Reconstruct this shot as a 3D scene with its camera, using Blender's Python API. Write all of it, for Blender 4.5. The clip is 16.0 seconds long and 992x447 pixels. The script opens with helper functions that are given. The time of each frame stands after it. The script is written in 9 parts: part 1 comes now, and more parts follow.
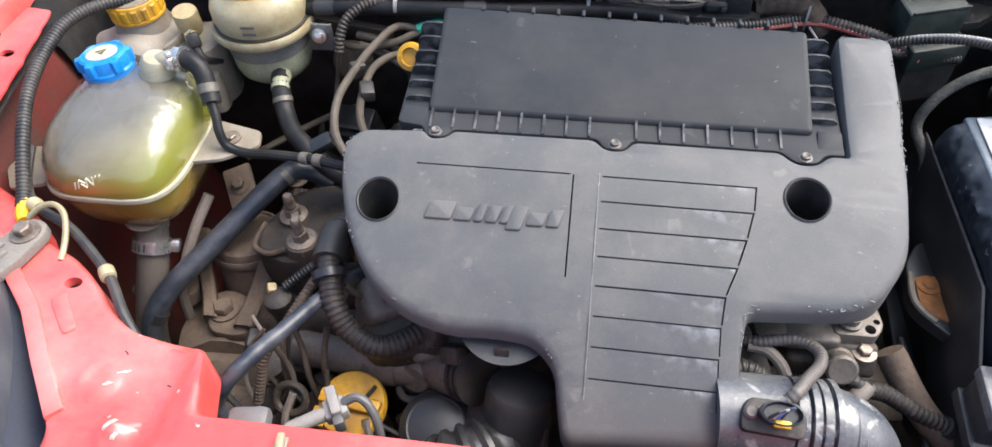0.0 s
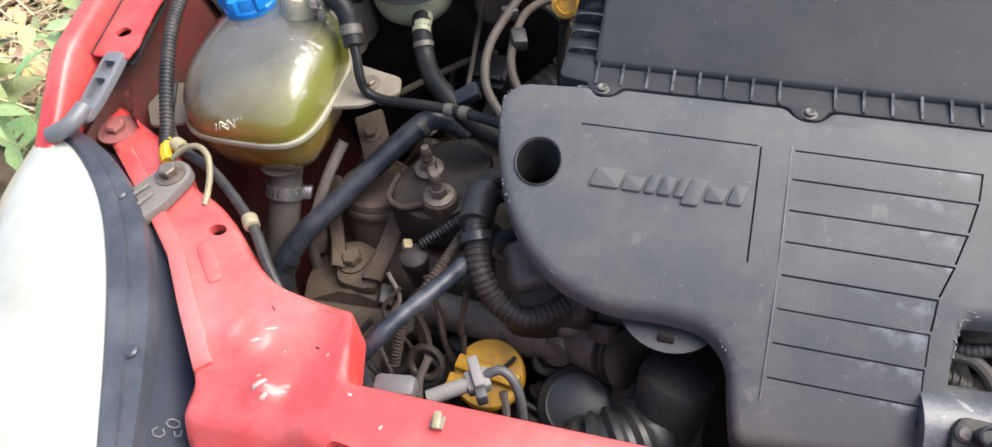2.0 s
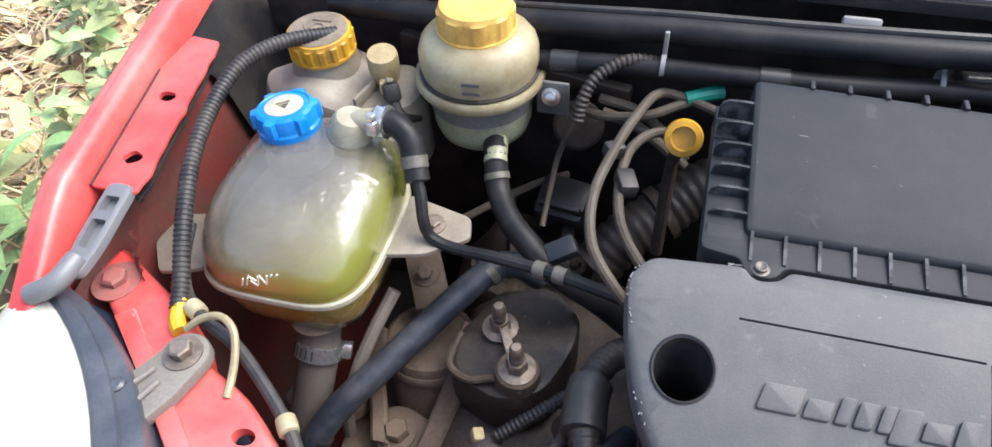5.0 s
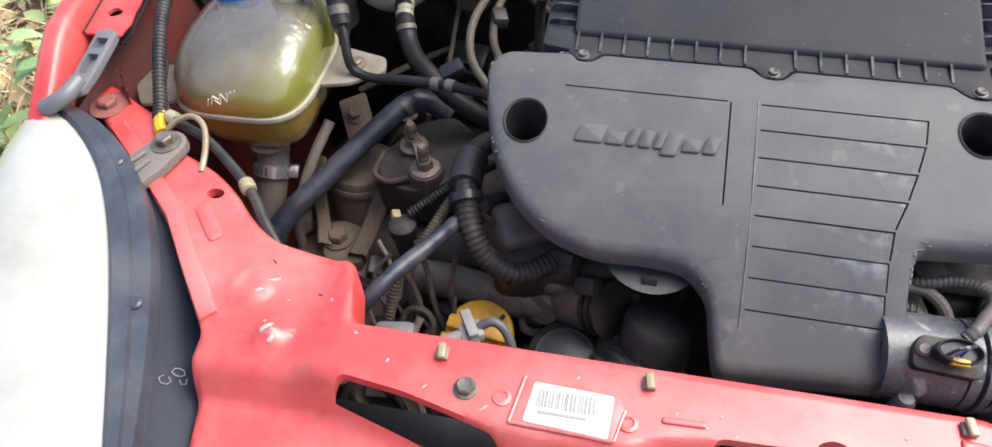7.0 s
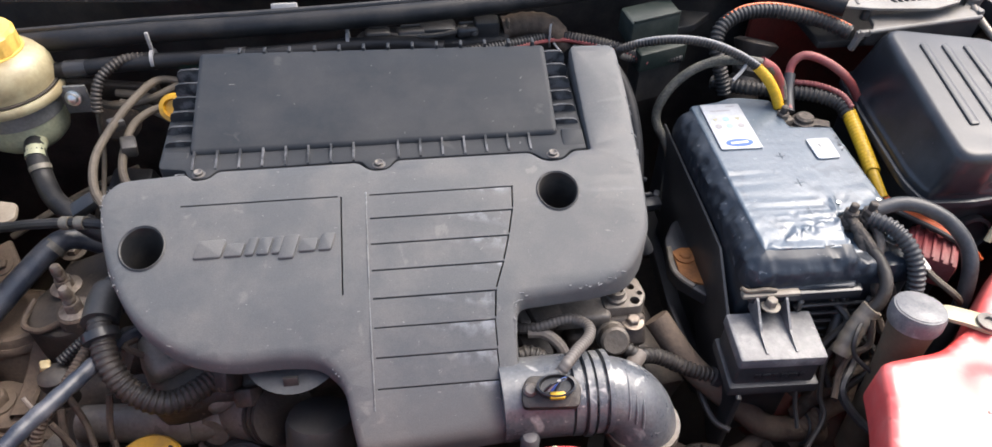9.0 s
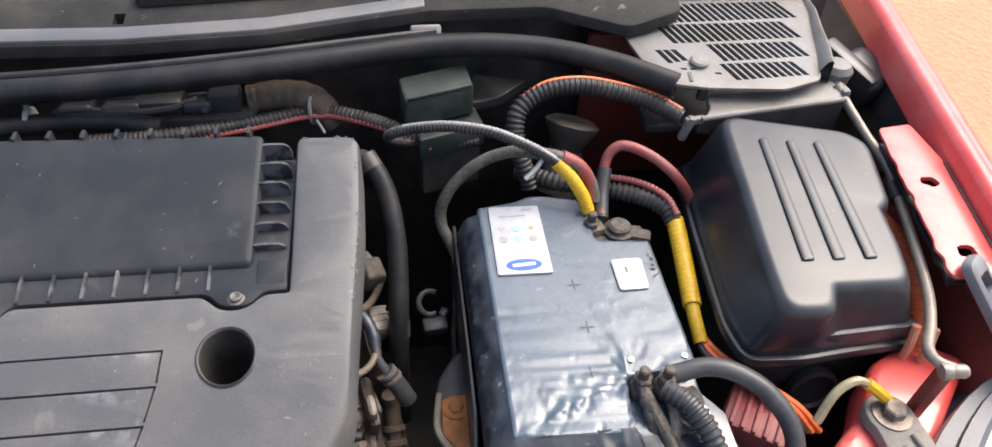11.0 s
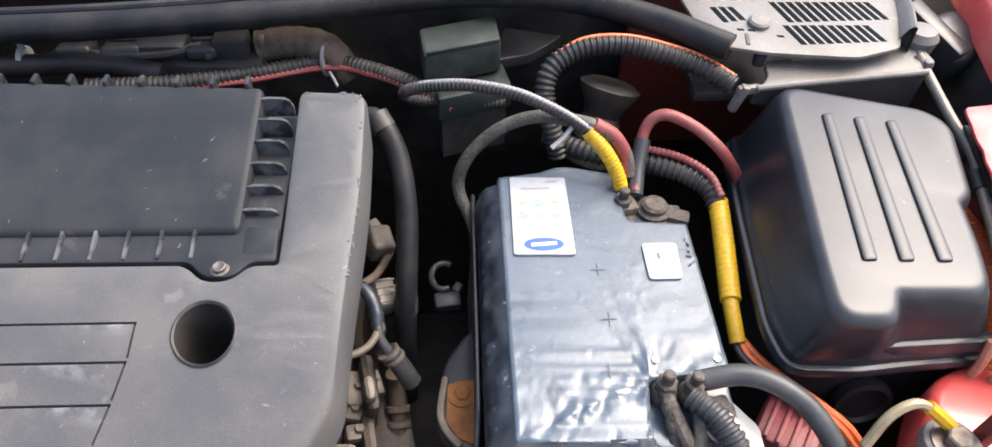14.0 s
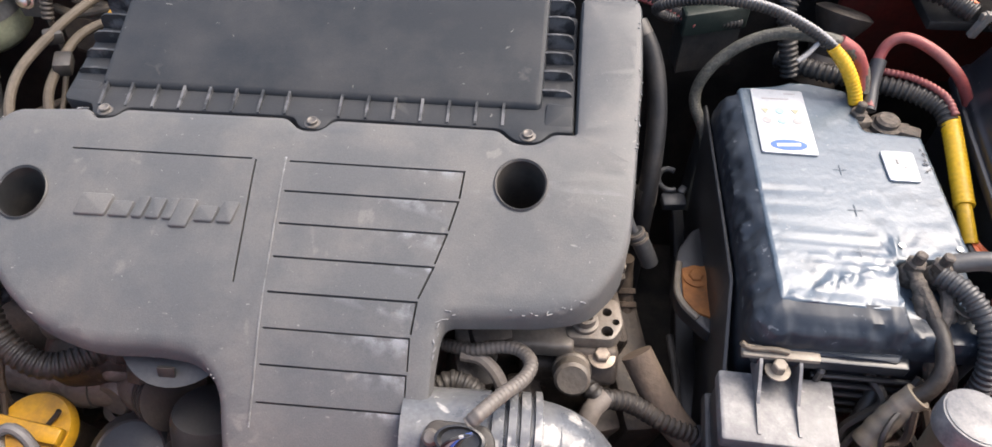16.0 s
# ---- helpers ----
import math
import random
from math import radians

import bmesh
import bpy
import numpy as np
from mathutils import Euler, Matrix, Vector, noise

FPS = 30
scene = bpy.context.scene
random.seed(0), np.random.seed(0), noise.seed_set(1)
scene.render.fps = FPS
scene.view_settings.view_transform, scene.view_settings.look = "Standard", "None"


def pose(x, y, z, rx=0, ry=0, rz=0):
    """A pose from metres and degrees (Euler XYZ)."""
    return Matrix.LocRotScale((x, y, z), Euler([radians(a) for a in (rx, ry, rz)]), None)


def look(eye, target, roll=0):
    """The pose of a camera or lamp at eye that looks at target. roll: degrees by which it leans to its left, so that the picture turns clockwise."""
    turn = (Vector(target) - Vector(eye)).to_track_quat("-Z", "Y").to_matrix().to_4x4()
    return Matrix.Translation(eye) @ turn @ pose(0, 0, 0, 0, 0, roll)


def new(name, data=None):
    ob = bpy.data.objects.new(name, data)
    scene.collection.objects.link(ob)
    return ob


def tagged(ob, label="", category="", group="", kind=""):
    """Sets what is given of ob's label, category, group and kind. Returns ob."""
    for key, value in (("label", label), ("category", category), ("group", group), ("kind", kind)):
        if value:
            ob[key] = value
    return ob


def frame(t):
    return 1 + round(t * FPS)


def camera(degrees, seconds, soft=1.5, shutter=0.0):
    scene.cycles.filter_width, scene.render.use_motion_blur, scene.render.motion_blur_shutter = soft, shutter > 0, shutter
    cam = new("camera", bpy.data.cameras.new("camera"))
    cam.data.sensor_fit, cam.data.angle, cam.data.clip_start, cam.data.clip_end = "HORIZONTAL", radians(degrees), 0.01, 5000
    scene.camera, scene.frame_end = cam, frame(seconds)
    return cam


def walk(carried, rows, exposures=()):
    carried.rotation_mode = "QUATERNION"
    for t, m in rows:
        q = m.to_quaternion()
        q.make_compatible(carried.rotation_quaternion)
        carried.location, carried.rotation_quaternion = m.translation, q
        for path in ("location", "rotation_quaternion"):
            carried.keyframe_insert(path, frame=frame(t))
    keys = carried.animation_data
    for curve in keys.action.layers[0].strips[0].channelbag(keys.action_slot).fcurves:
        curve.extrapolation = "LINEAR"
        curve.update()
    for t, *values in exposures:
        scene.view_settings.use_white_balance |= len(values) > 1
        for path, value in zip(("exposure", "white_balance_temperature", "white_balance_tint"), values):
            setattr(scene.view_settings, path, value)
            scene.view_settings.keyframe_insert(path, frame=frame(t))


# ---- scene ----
cam = camera(68.8, 16.0)
PATH = [
    (0.0, -0.0527, -0.1557, 1.3080, 41.48, 1.98, 7.69),
    (0.5, -0.0343, -0.1628, 1.3128, 41.52, 1.96, 5.47),
    (1.0, -0.0633, -0.1661, 1.3105, 38.95, 3.89, 7.67),
    (1.5, -0.1057, -0.1456, 1.2898, 37.88, 4.22, 12.16),
    (2.0, -0.1365, -0.1189, 1.2823, 37.46, 4.38, 14.27),
    (2.5, -0.1912, -0.0488, 1.2732, 40.12, 4.53, 15.72),
    (3.0, -0.2553, 0.0320, 1.2484, 40.07, 3.67, 13.66),
    (3.2, -0.2760, 0.0653, 1.2422, 40.93, 3.78, 13.27),
    (5.3, -0.2674, 0.0027, 1.2336, 42.08, 2.47, 15.63),
    (5.5, -0.2549, -0.0189, 1.2349, 42.02, 2.73, 16.31),
    (6.0, -0.2190, -0.0663, 1.2550, 41.99, 3.67, 17.14),
    (6.5, -0.1873, -0.1335, 1.2709, 41.75, 5.36, 17.30),
    (7.0, -0.1510, -0.1980, 1.2695, 39.77, 2.30, 11.28),
    (7.5, -0.1075, -0.2133, 1.2766, 40.79, 1.68, 6.81),
    (8.0, -0.0599, -0.2095, 1.2836, 42.06, 0.62, 1.96),
    (8.5, -0.0101, -0.1966, 1.2894, 44.19, -0.28, -3.56),
    (9.0, 0.0218, -0.1973, 1.2998, 45.61, -0.53, -6.44),
    (9.5, 0.0478, -0.2099, 1.3124, 47.17, -2.12, -9.70),
    (10.0, 0.1047, -0.1697, 1.3079, 47.26, -1.78, -11.90),
    (10.2, 0.1436, -0.1256, 1.2993, 47.11, -1.87, -10.78),
    (12.3, 0.3478, 0.0638, 1.2312, 41.89, -2.71, -5.82),
    (12.5, 0.3395, 0.0701, 1.2345, 41.48, -2.70, -5.31),
    (13.0, 0.3137, 0.0662, 1.2320, 41.69, -2.26, -3.08),
    (13.5, 0.3115, 0.0574, 1.2300, 41.65, -2.13, -2.56),
    (14.0, 0.3006, 0.0485, 1.2294, 41.81, -1.72, -2.75),
    (14.5, 0.2792, 0.0288, 1.2347, 41.78, -0.49, 1.01),
    (15.0, 0.2555, 0.0001, 1.2314, 41.37, -1.27, 4.14),
    (15.5, 0.2148, -0.0313, 1.2329, 41.18, -0.76, 4.29),
    (16.0, 0.1534, -0.0622, 1.2375, 39.86, 0.08, 4.57),
]
walk(cam, [(t, pose(x, y, z, rx, ry, rz)) for t, x, y, z, rx, ry, rz in PATH], [(0.0, 1.34, 6150, 8), (0.5, 1.36, 6150, 8), (1.0, 1.15, 6150, 8), (1.5, 1.18, 6150, 8), (2.5, 0.76, 6100, 8), (3.0, 0.74, 5850, 8), (5.5, 1.24, 6000, 8), (6.5, 1.02, 6150, 10), (7.0, 0.87, 6150, 10), (7.5, 0.78, 6200, 10), (8.0, 1.18, 6250, 10), (8.5, 1.33, 6300, 10), (9.0, 1.27, 6350, 10), (10.0, 1.14, 6550, 10), (12.5, 1.40, 6500, 11), (14.5, 1.45, 6500, 11), (16.0, 1.42, 6650, 11)])

# ---- world and light ----
world = bpy.data.worlds.new("world")
scene.world = world
world.use_nodes = True
wn = world.node_tree
sky = wn.nodes.new("ShaderNodeTexSky")
sky.sky_type, sky.sun_disc = "NISHITA", False
sky.sun_elevation, sky.sun_rotation = radians(57), radians(66)
sky.dust_density, sky.air_density = 6.0, 1.0
wn.nodes["Background"].inputs[1].default_value = 0.17
wn.links.new(sky.outputs[0], wn.nodes["Background"].inputs[0])
sun = new("sun", bpy.data.lights.new("sun", "SUN"))
sun.data.energy, sun.data.angle, sun.data.color = 1.2, radians(50), (1.0, 0.97, 0.93)
sun.matrix_basis = look((2.488, 1.408, 4.993), (0, 0.3, 0.8))

# ---- materials ----


def mat(name, base, rough=0.5, metal=0.0, dirt=None, amount=0.5, big=9.0, fine=220.0, bump=0.15, vary=0.13, coat=0.0,
        alpha=0.0, spec=0.5, stretch=None, island=0.0, specks=None, worn=None):
    """Surface with stains (large noise), grain (fine noise), a little relief and uneven gloss."""
    m = bpy.data.materials.new(name)
    m.use_nodes = True
    nt = m.node_tree
    n, l = nt.nodes, nt.links
    b = n["Principled BSDF"]
    tc = n.new("ShaderNodeTexCoord")
    src = tc.outputs["Object"]
    if stretch:
        mp = n.new("ShaderNodeMapping")
        mp.inputs["Scale"].default_value = stretch
        l.new(src, mp.inputs[0])
        src = mp.outputs[0]
    big_n = n.new("ShaderNodeTexNoise")
    big_n.inputs["Scale"].default_value, big_n.inputs["Detail"].default_value = big, 7
    big_n.inputs["Roughness"].default_value = 0.65
    l.new(src, big_n.inputs["Vector"])
    fine_n = n.new("ShaderNodeTexNoise")
    fine_n.inputs["Scale"].default_value, fine_n.inputs["Detail"].default_value = fine, 3
    l.new(src, fine_n.inputs["Vector"])
    ramp = n.new("ShaderNodeMapRange")
    ramp.inputs[1].default_value, ramp.inputs[2].default_value = 0.42, 0.68
    ramp.inputs[3].default_value, ramp.inputs[4].default_value = 0.0, amount
    l.new(big_n.outputs[0], ramp.inputs[0])
    mix = n.new("ShaderNodeMix")
    mix.data_type = "RGBA"
    mix.inputs[6].default_value = (*base, 1)
    mix.inputs[7].default_value = (*(dirt or [c * 0.6 for c in base]), 1)
    l.new(ramp.outputs[0], mix.inputs[0])
    grain = n.new("ShaderNodeMapRange")
    grain.inputs[1].default_value, grain.inputs[2].default_value = 0.3, 0.7
    grain.inputs[3].default_value, grain.inputs[4].default_value = 1 - vary, 1 + vary
    l.new(fine_n.outputs[0], grain.inputs[0])
    colour = mix.outputs[2]
    for tone, scale, edge, strength in specks or ():
        sp = n.new("ShaderNodeTexNoise")
        sp.inputs["Scale"].default_value, sp.inputs["Detail"].default_value = scale, 4
        sp.inputs["Distortion"].default_value = 0.6
        l.new(src, sp.inputs["Vector"])
        sr = n.new("ShaderNodeMapRange")
        sr.inputs[1].default_value, sr.inputs[2].default_value = edge, edge + 0.05
        sr.inputs[3].default_value, sr.inputs[4].default_value = 0.0, strength
        l.new(sp.outputs[0], sr.inputs[0])
        sm = n.new("ShaderNodeMix")
        sm.data_type = "RGBA"
        sm.inputs[7].default_value = (*tone, 1)
        l.new(sr.outputs[0], sm.inputs[0])
        l.new(colour, sm.inputs[6])
        colour = sm.outputs[2]
    if worn:
        # paler rubbed edges, broken up by the stain noise
        geo, wr, wn2 = n.new("ShaderNodeNewGeometry"), n.new("ShaderNodeMapRange"), n.new("ShaderNodeTexNoise")
        wr.inputs[1].default_value, wr.inputs[2].default_value = 0.56, 0.68
        l.new(geo.outputs["Pointiness"], wr.inputs[0])
        wn2.inputs["Scale"].default_value, wn2.inputs["Detail"].default_value = 75, 6
        l.new(src, wn2.inputs["Vector"])
        wr2 = n.new("ShaderNodeMapRange")
        wr2.inputs[1].default_value, wr2.inputs[2].default_value = 0.46, 0.60
        l.new(wn2.outputs[0], wr2.inputs[0])
        wmul, wmix = n.new("ShaderNodeMath"), n.new("ShaderNodeMix")
        wmul.operation, wmix.data_type = "MULTIPLY", "RGBA"
        l.new(wr.outputs[0], wmul.inputs[0])
        l.new(wr2.outputs[0], wmul.inputs[1])
        wmix.inputs[7].default_value = (*worn, 1)
        l.new(wmul.outputs[0], wmix.inputs[0])
        l.new(colour, wmix.inputs[6])
        colour = wmix.outputs[2]
    hsv = n.new("ShaderNodeHueSaturation")
    l.new(colour, hsv.inputs["Color"])
    value = grain.outputs[0]
    if island:
        oi = n.new("ShaderNodeNewGeometry")
        mr = n.new("ShaderNodeMapRange")
        mr.inputs[3].default_value, mr.inputs[4].default_value = 1 - island, 1 + island
        l.new(oi.outputs["Random Per Island"], mr.inputs[0])
        mul = n.new("ShaderNodeMath")
        mul.operation = "MULTIPLY"
        l.new(mr.outputs[0], mul.inputs[0])
        l.new(value, mul.inputs[1])
        value = mul.outputs[0]
        hr = n.new("ShaderNodeMapRange")
        hr.inputs[3].default_value, hr.inputs[4].default_value = 0.46, 0.54
        l.new(oi.outputs["Random Per Island"], hr.inputs[0])
        l.new(hr.outputs[0], hsv.inputs["Hue"])
    l.new(value, hsv.inputs["Value"])
    l.new(hsv.outputs[0], b.inputs["Base Color"])
    rr = n.new("ShaderNodeMapRange")
    rr.inputs[3].default_value, rr.inputs[4].default_value = max(rough - 0.12, 0.03), min(rough + 0.15, 1)
    l.new(big_n.outputs[0], rr.inputs[0])
    l.new(rr.outputs[0], b.inputs["Roughness"])
    b.inputs["Metallic"].default_value = metal
    b.inputs["Coat Weight"].default_value = coat
    b.inputs["Coat Roughness"].default_value = 0.12
    b.inputs["Specular IOR Level"].default_value = spec
    if alpha:
        b.inputs["Transmission Weight"].default_value = alpha
    if bump:
        bp = n.new("ShaderNodeBump")
        bp.inputs["Strength"].default_value, bp.inputs["Distance"].default_value = bump, 0.002
        l.new(fine_n.outputs[0], bp.inputs["Height"])
        l.new(bp.outputs[0], b.inputs["Normal"])
    return m


DUST = (0.30, 0.24, 0.18)
SOIL = (0.20, 0.145, 0.10)
M_COVER = mat("cover_plastic", (0.071, 0.073, 0.075), 0.50, dirt=(0.140, 0.130, 0.12), amount=0.5, spec=0.36, big=14, fine=900, bump=0.08, vary=0.10,
              specks=(((0.24, 0.225, 0.21), 130, 0.715, 0.55), ((0.17, 0.16, 0.15), 32, 0.66, 0.4), ((0.28, 0.27, 0.255), 300, 0.70, 0.4)), worn=(0.30, 0.31, 0.33))
M_SCUFF = mat("scuffed_plastic", (0.15, 0.15, 0.152), 0.6, dirt=(0.10, 0.10, 0.10), amount=0.9, big=60, fine=400, bump=0.1)
M_LID = mat("lid_plastic", (0.015, 0.018, 0.022), 0.54, spec=0.22, dirt=(0.060, 0.058, 0.057), amount=0.40, big=10, fine=900, bump=0.08, vary=0.10,
            specks=(((0.20, 0.19, 0.18), 130, 0.72, 0.6), ((0.07, 0.068, 0.066), 26, 0.68, 0.4)), worn=(0.13, 0.13, 0.135))
M_RED = mat("red_paint", (0.60, 0.050, 0.046), 0.34, dirt=(0.58, 0.17, 0.15), amount=0.8, big=7, fine=160, bump=0.02, vary=0.05, coat=0.25,
            specks=(((0.70, 0.62, 0.58), 60, 0.735, 0.8), ((0.35, 0.05, 0.05), 90, 0.72, 0.6)))
M_REDPANEL = mat("faded_red_paint", (0.60, 0.062, 0.056), 0.36, dirt=(0.60, 0.195, 0.172), amount=0.85, big=6, fine=160, bump=0.02, vary=0.05, coat=0.5,
               specks=(((0.66, 0.58, 0.54), 60, 0.735, 0.8), ((0.35, 0.05, 0.05), 90, 0.72, 0.6)), worn=(0.70, 0.40, 0.36))
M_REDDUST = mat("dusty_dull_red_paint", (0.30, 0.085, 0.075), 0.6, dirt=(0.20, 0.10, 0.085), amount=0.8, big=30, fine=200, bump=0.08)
# dusty body red, darkened so the bay's shade sits in the colour
M_REDDARK = mat("shaded_dull_red", (0.14, 0.024, 0.019), 0.6, dirt=(0.085, 0.054, 0.042), amount=1.0, big=8, fine=150, bump=0.05)
# a shaded copy of the body red, for the panel behind the battery
M_BULKRED = mat("shaded_red_paint", (0.17, 0.022, 0.014), 0.5, dirt=(0.075, 0.030, 0.022), amount=0.9, big=10, fine=200, bump=0.04)
M_NECK = mat("yellowed_filler_plastic", (0.115, 0.090, 0.060), 0.55, spec=0.3, dirt=(0.070, 0.053, 0.036), amount=0.8, big=20, fine=300, bump=0.05, vary=0.08)
M_BLACK = mat("black_rubber", (0.014, 0.0142, 0.015), 0.48, dirt=(0.068, 0.059, 0.050), amount=0.75, big=18, fine=300, bump=0.1)
M_HOSE = mat("hose_rubber", (0.010, 0.0105, 0.012), 0.46, spec=0.26, dirt=(0.046, 0.042, 0.038), amount=0.45, big=22, fine=400, bump=0.1)
M_BLUEHOSE = mat("blue_black_hose", (0.016, 0.021, 0.032), 0.38, dirt=(0.10, 0.10, 0.11), amount=0.55, big=30, fine=400)
M_BPLASTIC = mat("black_plastic", (0.018, 0.019, 0.021), 0.34, dirt=(0.07, 0.065, 0.06), amount=0.45, big=12, fine=500, bump=0.08)
M_BOXLID = mat("satin_black_plastic", spec=0.48, coat=0.0, base=(0.015, 0.0168, 0.0205), rough=0.32, dirt=(0.064, 0.068, 0.075), amount=0.5, big=9, fine=700, bump=0.04, vary=0.08,
               specks=(((0.15, 0.145, 0.14), 110, 0.71, 0.6),), worn=(0.14, 0.138, 0.13))
M_GREY = mat("grey_plastic", (0.085, 0.087, 0.092), 0.45, dirt=(0.17, 0.155, 0.14), amount=0.6, big=10, fine=700, bump=0.05, vary=0.10)
M_GREYLIGHT = mat("pale_grey_plastic", (0.26, 0.255, 0.25), 0.55, dirt=(0.18, 0.16, 0.14), amount=0.6, big=14, fine=700, bump=0.05, vary=0.10)
M_ENGINE = mat("dusty_cast_metal", (0.038, 0.031, 0.026), 0.56, metal=0.2, dirt=(0.108, 0.082, 0.060), amount=0.8, big=22, fine=260, bump=0.25, vary=0.2, specks=(((0.15, 0.12, 0.09), 120, 0.67, 0.7),))
M_ALLOY = mat("dull_alloy", (0.135, 0.120, 0.104), 0.5, metal=0.3, dirt=(0.11, 0.085, 0.063), amount=0.8, big=20, fine=220, bump=0.3)
M_MOUNT = mat("dusty_brown_rubber", (0.050, 0.037, 0.028), 0.78, spec=0.4, dirt=(0.118, 0.086, 0.060), amount=0.8, big=20, fine=220, bump=0.35, specks=(((0.17, 0.13, 0.095), 120, 0.67, 0.6),))
M_STEEL = mat("zinc_steel", (0.62, 0.61, 0.58), 0.33, metal=1.0, dirt=(0.35, 0.29, 0.22), amount=0.5, big=40, fine=400, bump=0.1)
M_BOLT = mat("dusty_bolt_steel", (0.24, 0.20, 0.165), 0.5, metal=0.6, dirt=(0.10, 0.075, 0.055), amount=0.8, big=60, fine=300, bump=0.2)
M_SCREW = mat("dull_grey_screw", (0.12, 0.11, 0.10), 0.45, metal=0.3, dirt=(0.06, 0.05, 0.042), amount=0.8, big=60, fine=300, bump=0.2)
M_ZINC = mat("dull_zinc", (0.13, 0.12, 0.10), 0.48, metal=0.25, dirt=(0.08, 0.07, 0.052), amount=0.7, big=60, fine=300, bump=0.15)
M_LAMPBACK = mat("navy_lamp_plastic", (0.014, 0.019, 0.034), 0.5, spec=0.2, dirt=(0.032, 0.034, 0.042), amount=0.5, big=14, fine=400, bump=0.05, specks=(((0.30, 0.31, 0.34), 70, 0.73, 0.8),))
M_CHIP = mat("chipped_primer", (0.40, 0.36, 0.33), 0.6, dirt=(0.30, 0.24, 0.20), amount=0.7, big=80, fine=300)
M_SCUTTLE = mat("dusty_black_scuttle_plastic", (0.018, 0.018, 0.018), 0.68, spec=0.16, dirt=(0.055, 0.052, 0.046), amount=0.7, big=10, fine=500, bump=0.06, vary=0.12, specks=(((0.16, 0.145, 0.125), 60, 0.66, 0.6),))
M_RELAY = mat("green_black_plastic", (0.012, 0.019, 0.017), 0.5, spec=0.25, dirt=(0.05, 0.055, 0.048), amount=0.6, big=30, fine=400, bump=0.06)
M_BRAID = mat("braided_sleeve", (0.060, 0.058, 0.048), 0.6, dirt=(0.14, 0.13, 0.10), amount=0.7, big=60, fine=420, bump=0.6, vary=0.35)
M_CLAMP = mat("bright_zinc", (0.72, 0.73, 0.72), 0.27, metal=0.9, dirt=(0.34, 0.32, 0.28), amount=0.6, big=60, fine=400, bump=0.05)
M_GRILLE = mat("dusty_grey_grille_plastic", (0.135, 0.131, 0.124), 0.44, dirt=(0.092, 0.078, 0.062), amount=0.8, big=16, fine=500, bump=0.06, vary=0.10, specks=(((0.19, 0.165, 0.135), 70, 0.66, 0.6),))
M_TERMINAL = mat("corroded_terminal", (0.060, 0.050, 0.042), 0.7, metal=0.2, dirt=(0.15, 0.125, 0.10), amount=0.8, big=70, fine=260, bump=0.6, vary=0.3)
M_CABLE = mat("dull_black_cable", (0.034, 0.035, 0.037), 0.42, dirt=(0.085, 0.082, 0.078), amount=0.6, big=30, fine=300, bump=0.1)
M_FUSETOP = mat("mottled_grey_plastic", (0.10, 0.10, 0.105), 0.42, dirt=(0.24, 0.235, 0.225), amount=0.8, big=45, fine=500, bump=0.08, vary=0.12, specks=(((0.34, 0.33, 0.31), 90, 0.66, 0.6),))
M_FILM = mat("wrapped_battery_lid", coat=0.40, spec=0.50, base=(0.060, 0.084, 0.108), rough=0.33, dirt=(0.105, 0.126, 0.148), amount=0.6, big=14, fine=230, bump=0.16, vary=0.06, specks=(((0.20, 0.21, 0.22), 150, 0.665, 0.6), ((0.030, 0.045, 0.062), 38, 0.60, 0.5), ((0.26, 0.27, 0.28), 420, 0.70, 0.5)))
M_BATTERY = mat("battery_case", (0.014, 0.017, 0.022), 0.30, dirt=(0.05, 0.055, 0.06), amount=0.5, big=12, fine=500, bump=0.03, vary=0.1)
M_WHITE = mat("paper_label", (0.56, 0.545, 0.49), 0.5, dirt=(0.44, 0.42, 0.36), amount=0.6, big=40, fine=500, bump=0.02, vary=0.04)
M_FILMPAPER = mat("label_under_film", (0.40, 0.41, 0.425), 0.30, coat=0.3, dirt=(0.27, 0.285, 0.30), amount=0.7, big=55, fine=500, bump=0.02, vary=0.05)
M_FILMDARK = mat("film_over_black_case", (0.016, 0.021, 0.029), 0.36, spec=0.35, coat=0.12, dirt=(0.045, 0.053, 0.063), amount=0.6, big=30, fine=300, bump=0.03, vary=0.08, specks=(((0.20, 0.21, 0.22), 120, 0.66, 0.6),))
M_INKBLUE = mat("blue_ink", (0.03, 0.09, 0.33), 0.4, amount=0.2)
M_INKTEAL = mat("teal_ink", (0.24, 0.38, 0.40), 0.5, amount=0.2)
M_INKGREY = mat("grey_ink", (0.10, 0.10, 0.10), 0.5, amount=0.2)
M_INKBAR = mat("faded_barcode_ink", (0.30, 0.295, 0.28), 0.5, amount=0.3)
M_INKPALE = mat("faded_grey_ink", (0.26, 0.25, 0.25), 0.5, amount=0.2)
M_INKGOLD = mat("ochre_ink", (0.30, 0.29, 0.20), 0.5, amount=0.2)
M_YELLOW = mat("yellow_plastic", (0.56, 0.30, 0.018), 0.36, dirt=(0.22, 0.12, 0.04), amount=0.85, big=28, fine=300, bump=0.06, vary=0.08)
M_YELTAPE = mat("yellow_tape", (0.58, 0.34, 0.010), 0.42, dirt=(0.40, 0.25, 0.03), amount=0.4, big=40, fine=300, bump=0.08)
M_CREAMCAP = mat("faded_yellow_cap", (0.66, 0.43, 0.10), 0.38, dirt=(0.42, 0.25, 0.06), amount=0.8, big=34, fine=300, bump=0.05, vary=0.08, specks=(((0.10, 0.07, 0.04), 60, 0.68, 0.7),))
